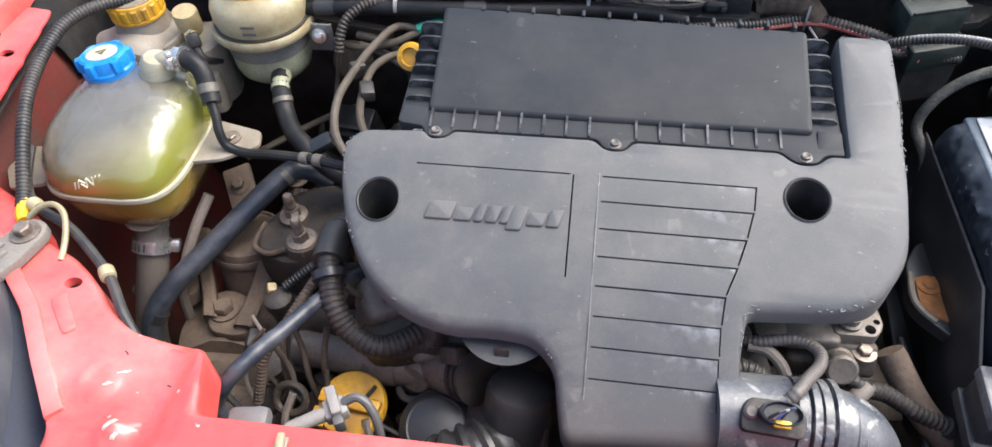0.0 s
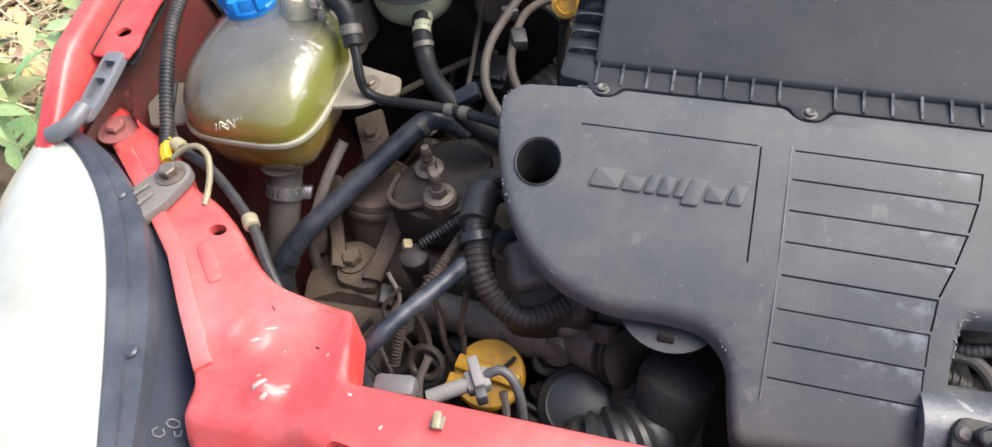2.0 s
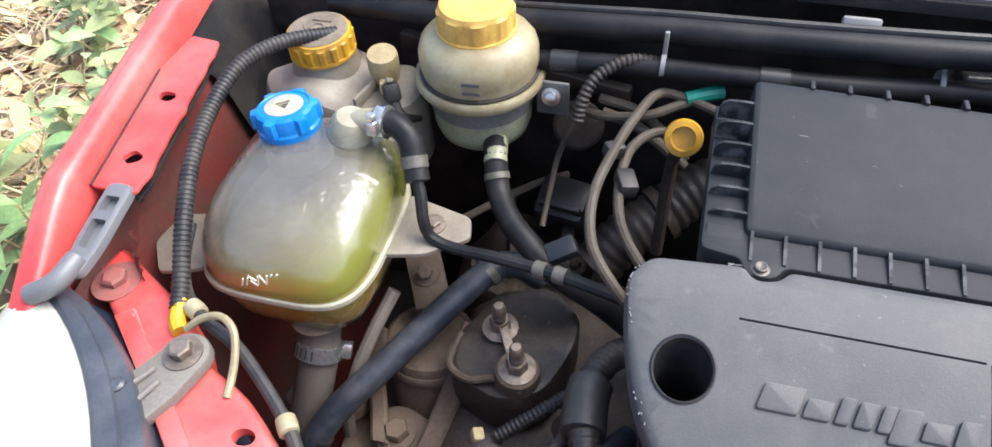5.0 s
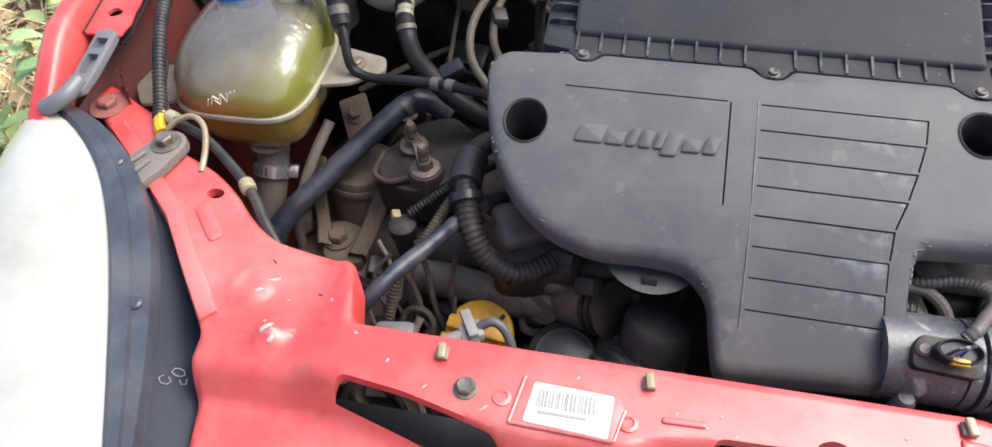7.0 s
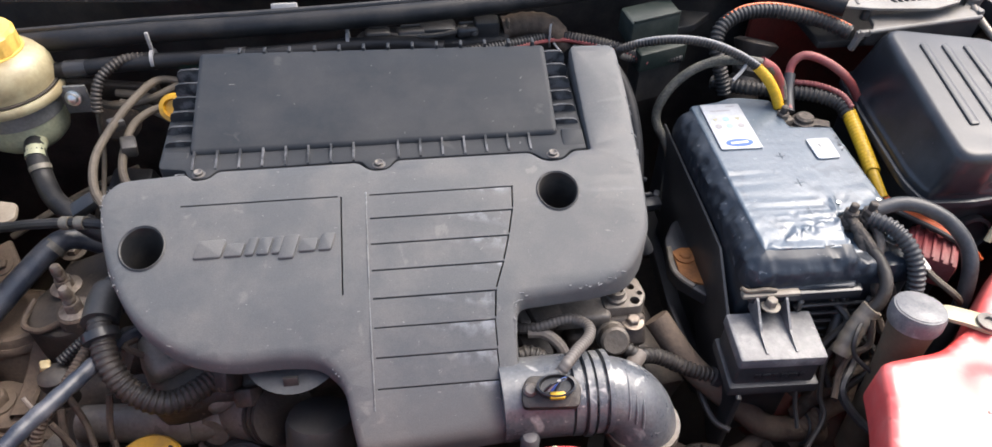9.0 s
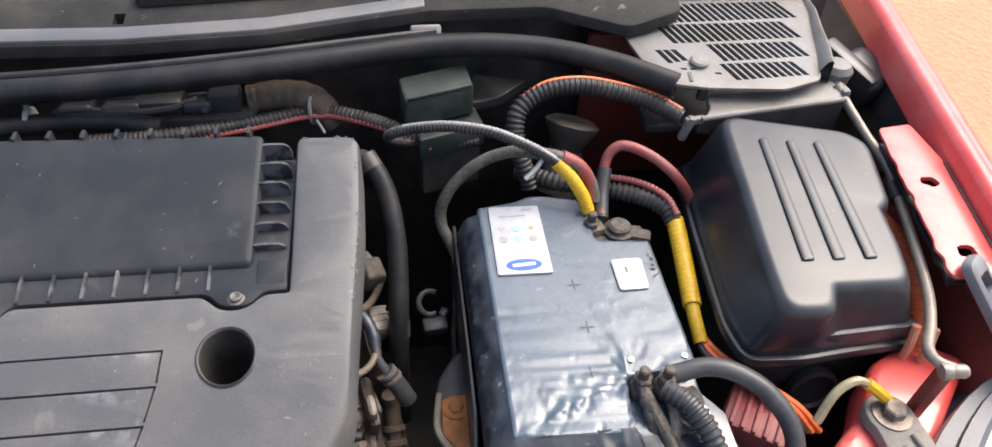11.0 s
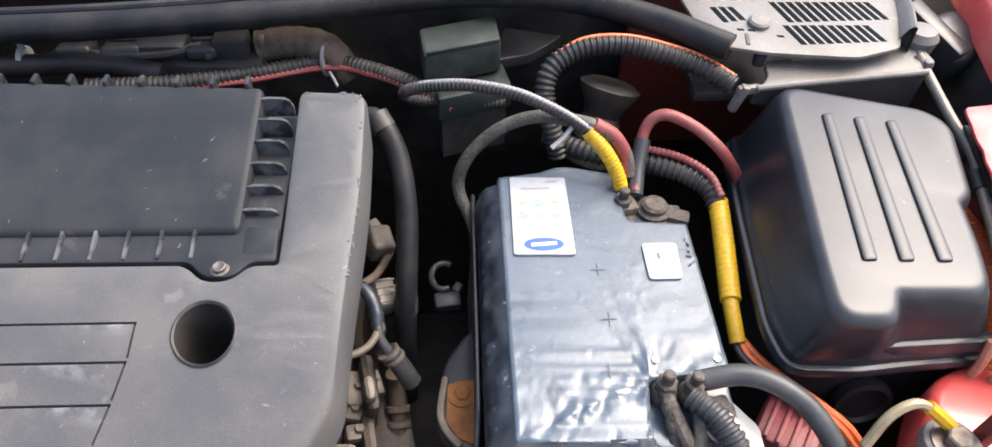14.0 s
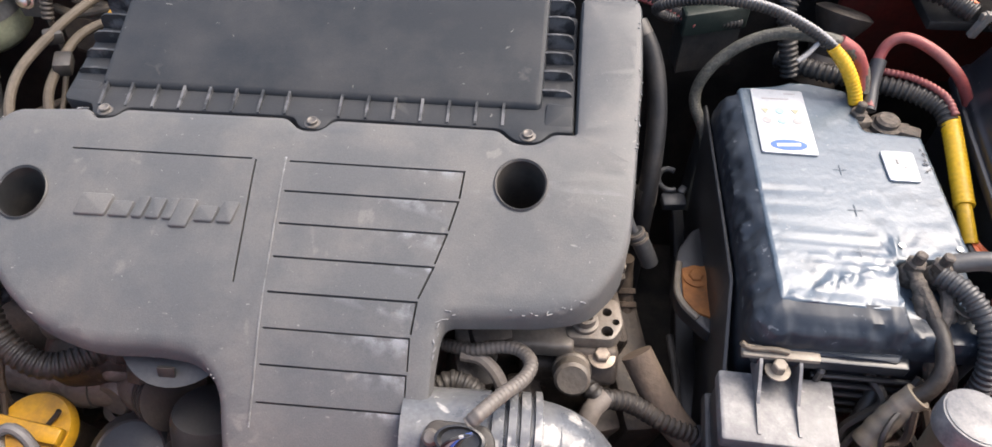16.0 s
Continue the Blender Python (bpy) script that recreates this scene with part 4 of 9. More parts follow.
def headlamp(side):
    """Clouded lens wrapping over the wing, its bezel strip and the dark housing behind."""
    dx = 0.0 if side < 0 else 0.025
    t = thing("headlamp", (side * (0.66 + dx), 0.05, 0.55), "headlamp with clouded yellowing plastic lens", "headlamp", "headlamps")
    inner = spline([(-0.722, 0.262, 0.800), (-0.672, 0.234, 0.801), (-0.622, 0.190, 0.800), (-0.580, 0.135, 0.797), (-0.543, 0.070, 0.790), (-0.505, -0.010, 0.778), (-0.470, -0.100, 0.755), (-0.45, -0.18, 0.72)], 0.02)
    outer = spline([(-0.735, 0.255, 0.800), (-0.745, 0.225, 0.788), (-0.752, 0.165, 0.765), (-0.748, 0.095, 0.735), (-0.735, 0.015, 0.700), (-0.710, -0.065, 0.660), (-0.67, -0.15, 0.61), (-0.62, -0.22, 0.57)], 0.02)
    n = 26
    pick = lambda c, f: c[int(f * (len(c) - 1))].lerp(c[min(int(f * (len(c) - 1)) + 1, len(c) - 1)], f * (len(c) - 1) % 1)
    flip = Matrix.Diagonal((1, 1, 1, 1)) if side < 0 else Matrix.Translation((dx, 0, 0)) @ Matrix.Diagonal((-1, 1, 1, 1))
    bm = bmesh.new()
    rows = []
    for i in range(n + 1):
        f = i / n
        a, b = pick(inner, f), pick(outer, f)
        wide = (a - b).length
        row = []
        for k in range(13):
            g = k / 12
            p = a.lerp(b, g) + Vector((-0.35, -0.25, 1.0)).normalized() * wide * 0.22 * math.sin(math.pi * g) ** 0.8
            row.append(bm.verts.new(flip @ p))
        low = b + Vector((0.03, 0.02, -0.12))
        row.append(bm.verts.new(flip @ low))
        rows.append(row)
    for a, b in zip(rows, rows[1:]):
        for k in range(len(a) - 1):
            bm.faces.new((a[k], a[k + 1], b[k + 1], b[k]))
    part("lens", bm, M_LENS, t)
    bm = bmesh.new()
    rows = []
    for i in range(n + 1):
        f = i / n
        a = pick(inner, f)
        d = (pick(inner, min(f + 0.03, 1)) - pick(inner, max(f - 0.03, 0))).normalized()
        s = d.cross(Vector((0, 0, 1))).normalized() * -1
        w = 0.010 + 0.020 * math.sin(math.pi * min(f * 1.2, 1))
        rows.append([bm.verts.new(flip @ (a + s * o + Vector((0, 0, z)))) for o, z in ((-0.004, -0.01), (-0.004, 0.004), (0.0, 0.007), (w * 0.45, 0.006), (w * 0.5, 0.002), (w * 0.95, 0.001), (w, -0.003), (w, -0.03))])
    for a, b in zip(rows, rows[1:]):
        for k in range(len(a) - 1):
            bm.faces.new((a[k], a[k + 1], b[k + 1], b[k]))
    bz = part("bezel", bm, M_BEZEL, t, "grey plastic bezel strip")
    for f in (0.22, 0.52, 0.80):
        part("screw", lathe([(0.006, 0), (0.006, 0.002), (0.004, 0.0035)], 12, Matrix.Translation(flip @ (pick(inner, f) + Vector((0.016, 0.004, 0.001))))), M_BEZEL, bz)
    bm = bmesh.new()
    rows = []
    for i in range(n + 1):
        f = i / n
        a = pick(inner, f)
        rows.append([bm.verts.new(flip @ (a + Vector(q))) for q in ((0.006, 0.0, -0.012), (0.030, 0.002, -0.018), (0.075, 0.004, -0.055), (0.10, 0.0, -0.12), (0.09, 0, -0.20))])
    for a, b in zip(rows, rows[1:]):
        for k in range(4):
            bm.faces.new((a[k], a[k + 1], b[k + 1], b[k]))
    part("housing", bm, M_LAMPBACK, t, "dark navy lamp housing")
    return t


headlamp(-1)
headlamp(1)


def chalk_mark():
    """A scribbled chalk mark on the sloping lamp housing."""
    n = Vector((0.622, 0.168, 0.765))
    u = Vector((0, 0, 1)).cross(n).normalized()
    v = n.cross(u)
    c = Vector((-0.4775, 0.0175, 0.7578)) + n * 0.0006
    bm = bmesh.new()
    for cu, cv, ru, rv, a0, a1 in ((-0.004, 0.006, 0.0038, 0.0050, 20, 330), (0.005, -0.003, 0.0034, 0.0055, 0, 360), (-0.001, -0.008, 0.0040, 0.0030, 90, 300)):
        steps = [radians(a0 + (a1 - a0) * i / 14) for i in range(15)]
        bm_loop = tube([c + u * (cu + ru * math.cos(a)) + v * (cv + rv * math.sin(a)) for a in steps], 0.0005, 5)
        me = bpy.data.meshes.new("stroke")
        bm_loop.to_mesh(me)
        bm.from_mesh(me)
        bpy.data.meshes.remove(me)
    mark = solo("chalk_mark", bm, M_GREYLIGHT, "scribbled pale chalk mark on the lamp housing", "chalk mark")
    return mark


chalk_mark()


def crumpled_flange():
    """A creased sheet edge standing beside the wing bolt."""
    bm = bmesh.new()
    rows = []
    for p in spline([(-0.694, 0.336, 0.776), (-0.685, 0.314, 0.776), (-0.674, 0.301, 0.777), (-0.658, 0.291, 0.779)], 0.003):
        row = []
        for k in range(7):
            top = 0.020 + 0.006 * noise.noise((p.x * 60, p.y * 60, 7.0))
            q = p + Vector((0.002 * k * 0.5, 0.002 * k * 0.3, top * k / 6))
            w = 0.0055 * noise.noise((q.x * 75, q.y * 75, q.z * 60)) * (k / 6)
            row.append(bm.verts.new((q.x + w, q.y + w * 0.6, q.z)))
        rows.append(row)
    for a, b in zip(rows, rows[1:]):
        for k in range(6):
            bm.faces.new((a[k], a[k + 1], b[k + 1], b[k]))
    bmesh.ops.solidify(bm, geom=bm.faces[:], thickness=0.0012)
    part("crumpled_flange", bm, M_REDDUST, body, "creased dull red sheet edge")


crumpled_flange()


def wing_bracket(side):
    """Looped grey strap from the wing flange to the lamp, and the ribbed lamp bracket bolted to the panel."""
    dx = 0.0 if side < 0 else 0.028
    dz = 0.0 if side < 0 else 0.02
    flip = (lambda p: Vector(p)) if side < 0 else (lambda p: Vector((-p[0] + dx, p[1], p[2] + dz)))
    t = thing("lamp_strap", flip((-0.70, 0.29, 0.80)), "grey plastic strap with two slots at the wing edge", "strap", "lamp straps")
    a, b = (Vector((-0.689, 0.346, 0.837)), Vector((-0.686, 0.262, 0.822))) if side < 0 else (Vector((0.695, 0.318, 0.876)), Vector((0.735, 0.262, 0.815)))
    length = (b - a).length
    o = rounded([(-0.012, 0.0), (0.012, 0.0), (0.012, length * 0.7), (0.008, length), (-0.008, length), (-0.012, length * 0.7)], 0.009, 5)
    slots = [rounded([(-0.0065, 0.014), (0.0065, 0.014), (0.0065, 0.028), (-0.0065, 0.028)], 0.002, 2), rounded([(-0.0065, 0.036), (0.0065, 0.036), (0.0055, 0.062), (-0.0055, 0.062)], 0.003, 2)]
    bm = plate(o, flat(0.0), 0.008, 0.0034, slots, 0.008)
    d = (b - a).normalized()
    s = d.cross(Vector((0, 0, 1))).normalized()
    m = Matrix((s, d, s.cross(d))).transposed().to_4x4()
    m.translation = a
    bm.transform(m)
    part("strap", bm, M_STRAPGREY, t)
    part("tongue", tube([b - d * 0.014, b + Vector((side * 0.003, -0.006, 0.0)), b + Vector((side * 0.010, -0.013, -0.003)), b + Vector((side * 0.024, -0.018, -0.009))], 0.0085, 14), M_STRAPGREY, t)
    lift = 0.0 if side < 0 else 0.006
    t = thing("lamp_bracket", (side * 0.60, 0.22, 0.784 + lift), "dusty grey ribbed lamp bracket with a hex bolt", "bracket", "lamp brackets")
    head, ends, r = ((-0.581, 0.233), ((-0.619, 0.196), (-0.588, 0.163), (-0.570, 0.200)), 0.019) if side < 0 else ((0.6150, 0.2370), ((0.5985, 0.2230), (0.5990, 0.1640), (0.6375, 0.1930)), 0.0190)
    start = -20 if side < 0 else 10
    o = [Vector((head[0] + r * math.cos(q), head[1] + r * math.sin(q))) for q in [radians(start + 20 * k) for k in range(11)]]
    o += [Vector(q) for q in ends]
    br = part("bracket_arm", prism(o, 0.785 + lift, 0.795 + lift, 0.003), M_BRACKET, t)
    far = [Vector(q) for q in (ends[:2] if side < 0 else ends[1:])]
    for f in (0.3, 0.7):
        b = far[0].lerp(far[1], f)
        a = b.lerp(Vector(head), 0.62) + (far[1] - far[0]) * (f - 0.5) * 0.3
        b = b.lerp(a, 0.12)
        part("rib", tube([(a.x, a.y, 0.796 + lift), ((a.x + b.x) / 2, (a.y + b.y) / 2, 0.797 + lift), (b.x, b.y, 0.796 + lift)], 0.0022, 8), M_BRACKET, br)
    part("bolt", hexbolt((head[0], head[1], 0.795 + lift), 0.0085, 0.010), M_BOLT, t)
    if side < 0:
        # body bolt at the root of the wing
        at = Matrix.Translation((-0.680, 0.287, 0.782))
        t = thing("wing_bolt", (-0.680, 0.287, 0.782), "dusty dull red hex bolt with a wide washer", "bolt")
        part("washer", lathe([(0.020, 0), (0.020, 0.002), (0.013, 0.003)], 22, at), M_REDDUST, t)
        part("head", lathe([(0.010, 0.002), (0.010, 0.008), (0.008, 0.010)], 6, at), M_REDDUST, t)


wing_bracket(-1)
wing_bracket(1)


def panel_fittings():
    for x, y in ((-0.261, 0.054), (-0.110, 0.056), (0.100, 0.059)):
        t = thing("trim_clip", (x, y, 0.797), "small beige plastic trim clip in the crossmember", "clip", "trim clips")
        part("base", box((0.010, 0.010, 0.003), Matrix.Translation((x, y, 0.799)), 0.001), M_DUSTYWHITE, t)
        part("head", box((0.006, 0.013, 0.004), Matrix.Translation((x, y, 0.803)) @ pose(0, 0, 0, 0, 0, 8), 0.0015), M_CREAM, t)
    part_bolt = thing("panel_bolt", (-0.238, 0.030, 0.797), "zinc flange bolt in the red crossmember", "bolt")
    part("flange", lathe([(0.0088, 0), (0.0088, 0.0015), (0.0072, 0.002)], 24, Matrix.Translation((-0.238, 0.030, 0.797))), M_ZINC, part_bolt)
    part("head", lathe([(0.0070, 0.0015), (0.0070, 0.006), (0.0058, 0.0072), (0.004, 0.0066)], 6, Matrix.Translation((-0.238, 0.030, 0.797))), M_ZINC, part_bolt)
    t = thing("barcode_plate", (-0.163, 0.026, 0.797), "white sticker with a barcode on a red riveted plate", "label")
    q = [(-0.203, 0.010), (-0.197, 0.046), (-0.131, 0.044), (-0.125, 0.032), (-0.131, 0.008)]
    part("plate", prism(rounded(q, 0.004, 3), 0.796, 0.7990, 0.0008), M_REDPANEL, t)
    for a, b in (((-0.203, 0.010), (-0.131, 0.008)), ((-0.131, 0.008), (-0.125, 0.032)), ((-0.203, 0.010), (-0.197, 0.046))):
        part("plate_edge", tube([(a[0], a[1], 0.7992), ((a[0] + b[0]) / 2, (a[1] + b[1]) / 2, 0.7994), (b[0], b[1], 0.7992)], 0.0012, 6), M_REDPANEL, t)
    st = part("sticker", prism(rounded([(-0.194, 0.012), (-0.190, 0.043), (-0.133, 0.041), (-0.135, 0.009)], 0.002, 2), 0.7990, 0.7998, 0.0002), M_WHITE, t)
    rnd = random.Random(3)
    x = -0.186
    while x < -0.146:
        w = rnd.choice((0.0006, 0.0010, 0.0016))
        part("printed_bar", box((w, 0.013, 0.0004), Matrix.Translation((x, 0.031, 0.8000)), 0, 1), M_INKBAR, st)
        x += w + rnd.choice((0.0008, 0.0012))
    part("print_line", box((0.034, 0.0022, 0.0004), Matrix.Translation((-0.168, 0.0205, 0.8000)), 0), M_INKBAR, st)
    for x, y in ((-0.211, 0.028), (-0.122, 0.024)):
        part("rivet", lathe([(0.0068, 0), (0.0068, 0.0015), (0.004, 0.0022), (0.003, 0.001)], 18, Matrix.Translation((x, y, 0.797))), M_REDPANEL, t)


panel_fittings()

# ---- engine cover and air filter lid ----
COVER_Y = [-0.2, 0.06, 0.104, 0.155, 0.212, 0.315, 0.352, 0.38, 0.50, 0.7]
COVER_Z = [0.60, 0.70, 0.732, 0.763, 0.802, 0.845, 0.853, 0.857, 0.888, 0.94]


def cover_z(x, y):
    return float(np.mean([np.interp(y + d, COVER_Y, COVER_Z) for d in (-0.018, -0.009, 0, 0.009, 0.018)]))


def engine_cover():
    t = thing("engine_cover", (0, 0.3, 0.78), "dusty dark grey plastic engine cover with a ribbed panel", "engine cover")
    o = [(-0.268, 0.351, 0.015), (-0.206, 0.355, 0.006), (-0.199, 0.346, 0.006), (-0.185, 0.348, 0.006), (-0.178, 0.356, 0.006), (-0.045, 0.356, 0.006), (-0.034, 0.345, 0.008), (-0.018, 0.345, 0.008),
         (-0.009, 0.356, 0.006), (0.122, 0.355, 0.006), (0.135, 0.343, 0.008), (0.152, 0.343, 0.008), (0.164, 0.354, 0.006), (0.1815, 0.354, 0.002), (0.1835, 0.494, 0.008),
         (0.235, 0.492, 0.012), (0.235, 0.420), (0.229, 0.335, 0.05), (0.224, 0.262, 0.05), (0.196, 0.226, 0.03), (0.165, 0.217, 0.02), (0.093, 0.213, 0.008), (0.089, 0.190, 0.01), (0.087, 0.118, 0.006), (-0.053, 0.110, 0.010),
         (-0.060, 0.140, 0.02), (-0.064, 0.164, 0.02), (-0.084, 0.181, 0.02), (-0.118, 0.184, 0.02), (-0.160, 0.182, 0.03), (-0.205, 0.193, 0.03), (-0.240, 0.218, 0.03), (-0.264, 0.256, 0.03), (-0.277, 0.300, 0.03), (-0.281, 0.333, 0.015)]
    holes = [circle(-0.237, 0.2795, 0.0185, 32), circle(0.142, 0.307, 0.0185, 32)]
    left = (0.292, 0.2685, 0.245, 0.221, 0.1985, 0.177, 0.155)
    right_x = (0.0965, 0.0905, 0.083, 0.0735, 0.0705, 0.070, 0.070)
    w = 0.0015
    ys, xs = (0.315,) + left, (0.0990,) + right_x
    for k, (y, x) in enumerate(zip(ys, xs)):
        y1, x1 = (ys[k + 1], xs[k + 1]) if k < 7 else (0.136, 0.0700)
        holes.append(bent_slot((-0.0355, y), (x, y - 0.0008), (x1 + 0.0006, y1 + 0.0016), w if k < 5 else 0.0012))
    holes.append(slot(-0.207, 0.316, -0.0645, 0.3155, w))
    holes.append(slot(-0.0615, 0.3150, -0.0615, 0.226, w))
    bm = plate(rounded(o, 0.02, 5), cover_z, lambda x, y: 0.018 + 0.030 * min(max((x - 0.15) / 0.05, 0), 1) * min(max((y - 0.21) / 0.06, 0), 1), 0.006, holes, 0.010, 0.010, False)
    shell = part("shell", bm, M_COVER, t, sharp=40)
    part("panel_edge", tube([(-0.0385, y, cover_z(0, y) + 0.0001) for y in (0.318, 0.28, 0.24, 0.20, 0.17, 0.14)], 0.0008, 6, step=0.01), M_COVER, shell)
    for x, y in ((-0.237, 0.2795), (0.142, 0.307)):
        z = cover_z(x, y)
        bm = bmesh.new()
        prof = [(0.0205, 0.0008), (0.0195, 0.0016), (0.0183, 0.0005), (0.0172, -0.03), (0.0165, -0.075), (0.0160, -0.12)]
        rings = [[bm.verts.new((x + r * math.cos(2 * math.pi * k / 32), y + r * math.sin(2 * math.pi * k / 32), h + cover_z(x, y + r * math.sin(2 * math.pi * k / 32)))) for k in range(32)] for r, h in prof]
        for a, b in zip(rings, rings[1:]):
            for k in range(32):
                bm.faces.new((a[k], a[(k + 1) % 32], b[(k + 1) % 32], b[k]))
        # walls black instead of cover grey, to paint in the well's deep shade
        part("bolt_well", bm, M_BLACK, shell)
        part("well_nut", lathe([(0.008, 0), (0.008, 0.008), (0.006, 0.009)], 6, Matrix.Translation((x + 0.003, y + 0.003, z - 0.11))), M_BLACK, shell)
    part("foot_peg", lathe([(0.008, -0.012), (0.0085, 0.004), (0.006, 0.009), (0.002, 0.010)], 18, Matrix.Translation((0.0915, 0.112, 0.728))), M_GREY, t, "pale grey locating peg")
    # pale scuffs along the rubbed rim
    rnd = random.Random(12)
    rim = clean(rounded(o, 0.02, 5))
    scuffs = bmesh.new()
    for p, q in zip(rim, rim[1:] + rim[:1]):
        along = q - p
        inward = Vector((-along.y, along.x)).normalized()
        for _ in range(max(1, int(along.length / 0.004))):
            f = rnd.random()
            c = p + along * f + inward * abs(rnd.gauss(0.0012, 0.0016))
            rubbed = c.x > 0.19 and c.y > 0.26
            if c.y > 0.34 and -0.21 < c.x < 0.19 or c.y < 0.125 or noise.noise((c.x * 26, c.y * 26, 5.0)) < (-0.05 if rubbed else 0.12):
                continue
            size = rnd.choice((0.0012, 0.0016, 0.0022, 0.0045))
            dip = max(0.0, 0.0040 - (c - p - along * f).length) * 0.55 + (0.0003 if rubbed else 0.0)
            box((size, rnd.uniform(0.0005, 0.0010), 0.0008), Matrix.Translation((c.x, c.y, cover_z(c.x, c.y) - dip)) @ Matrix.Rotation(math.atan2(along.y, along.x) + rnd.gauss(0, 0.4), 4, "Z"), 0, 1, scuffs)
    tagged(part("rim_scuff", scuffs, M_SCUFF, shell, "pale scuffs along the rubbed edge", smooth=False), kind="stuff")
    # badge: raised slanted blocks
    bx, by, lean = -0.192, 0.2655, 0.30
    for dx, wd, lo, hi in ((0.0, 0.024, 0, 1), (0.0265, 0.0155, 0, 0.72), (0.0445, 0.008, 0, 1), (0.055, 0.0105, 0, 0.95), (0.068, 0.0075, 0, 0.98), (0.0755, 0.0135, -0.32, 1.0), (0.092, 0.0150, 0, 0.72), (0.1095, 0.0115, 0, 0.98)):
        h = 0.0155
        q = [(bx + dx + lean * h * lo, by + h * lo), (bx + dx + wd + lean * h * lo, by + h * lo), (bx + dx + wd + lean * h * hi, by + h * hi), (bx + dx + lean * h * hi, by + h * hi)]
        part("badge_block", plate(rounded(q, 0.0018, 2), lambda x, y: cover_z(x, y) + 0.0026, 0.003, 0.0007, under=False), M_COVER, shell)
    return t


engine_cover()


def lid_z(x, y):
    return 0.8560 + (y - 0.38) * 0.250


def flange_z(x, y):
    return 0.8485 + (y - 0.35) * 0.10


def filter_lid():
    t = thing("air_filter_lid", (-0.03, 0.44, 0.80), "matt black air filter lid with moulded ribs and fins", "air filter")
    o = rounded([(-0.208, 0.381), (0.154, 0.379), (0.157, 0.498), (-0.212, 0.510)], 0.006, 4)
    part("top", plate(o, lid_z, 0.040, 0.004, cuts=0.03), M_LID, t)
    fl = [(-0.236, 0.366, 0.006), (-0.210, 0.362, 0.004), (-0.205, 0.349, 0.008), (-0.187, 0.349, 0.008), (-0.180, 0.3595, 0.005), (-0.043, 0.3595, 0.005), (-0.035, 0.347, 0.008), (-0.017, 0.347, 0.008), (-0.010, 0.3595, 0.005),
          (0.123, 0.358, 0.005), (0.135, 0.3455, 0.008), (0.154, 0.3455, 0.008), (0.163, 0.357, 0.005), (0.180, 0.3575, 0.003), (0.1815, 0.492), (-0.236, 0.505)]
    flange = part("flange", plate(rounded(fl, 0.005, 4), flange_z, 0.020, 0.002, cuts=0.03), M_LID, t)
    for k in range(17):
        x = -0.203 + 0.0218 * k
        if min(abs(x - c) for c in (-0.196, -0.026, 0.144)) < 0.007:
            continue
        bm = bmesh.new()
        vs = [(x + s, y, lid_z(x, y) + dz) for s in (-0.0011, 0.0011) for y, dz in ((0.383, -0.001), (0.3775, -0.0006), (0.3605, -0.0004), (0.3600, -0.006), (0.383, -0.016))]
        v = [bm.verts.new(q) for q in vs]
        bm.faces.new(v[:5][::-1])
        bm.faces.new(v[5:])
        for j in range(5):
            bm.faces.new((v[j], v[(j + 1) % 5], v[5 + (j + 1) % 5], v[5 + j]))
        part("front_rib", bm, M_LID, flange, smooth=False)
    for side in (-1, 1):
        for k in range(6):
            y = 0.396 + 0.0185 * k
            x0, x1 = (0.150, 0.1785) if side > 0 else (-0.205, -0.2345)
            q = [(x0, y - 0.0012), (x1, y - 0.0012), (x1, y + 0.0012), (x0, y + 0.0012)]
            bm = bmesh.new()
            ring = []
            for s in (-0.0012, 0.0012):
                pts = [(x0, -0.002), (x0 + 0.012 * side, -0.001), (x1 - 0.006 * side, -0.0015), (x1 - 0.002 * side, -0.004), (x1, -0.009), (x1, -0.018), (x0, -0.018)]
                ring.append([bm.verts.new((px, y + s, lid_z(px, y) + dz)) for px, dz in pts])
            bm.faces.new(ring[0])
            bm.faces.new(ring[1][::-1])
            for j in range(7):
                bm.faces.new((ring[0][j], ring[0][(j + 1) % 7], ring[1][(j + 1) % 7], ring[1][j]))
            part("side_fin", bm, M_LID, flange, smooth=False)
    part("corner_pad", plate(rounded([(0.156, 0.361), (0.1795, 0.360), (0.1795, 0.383), (0.158, 0.385)], 0.002, 2), lambda x, y: lid_z(x, y) - 0.002, 0.014, 0.0015), M_LID, flange)
    part("corner_pad", plate(rounded([(-0.234, 0.369), (-0.209, 0.366), (-0.209, 0.385), (-0.234, 0.387)], 0.002, 2), lambda x, y: lid_z(x, y) - 0.004, 0.014, 0.0015), M_LID, flange)
    for k in range(13):
        x = -0.17 + 0.0262 * k
        part("rear_nub", box((0.0035, 0.010, 0.012), Matrix.Translation((x, 0.511 - 0.028 * (x + 0.2) * 1.0, lid_z(x, 0.505) - 0.004)), 0.001), M_LID, flange)
    for x, y in ((-0.196, 0.3555), (-0.026, 0.3535), (0.1445, 0.352)):
        z = flange_z(x, y)
        part("screw", lathe([(0.0075, 0), (0.0075, 0.0015), (0.0052, 0.002), (0.0052, 0.005), (0.0042, 0.0055), (0.002, 0.0042)], 18, Matrix.Translation((x, y, z - 0.001)) @ Matrix.Diagonal((0.85, 0.85, 0.8, 1))), M_SCREW, t, "dull grey screw")
    return t


filter_lid()

# ---- battery and its neighbours ----


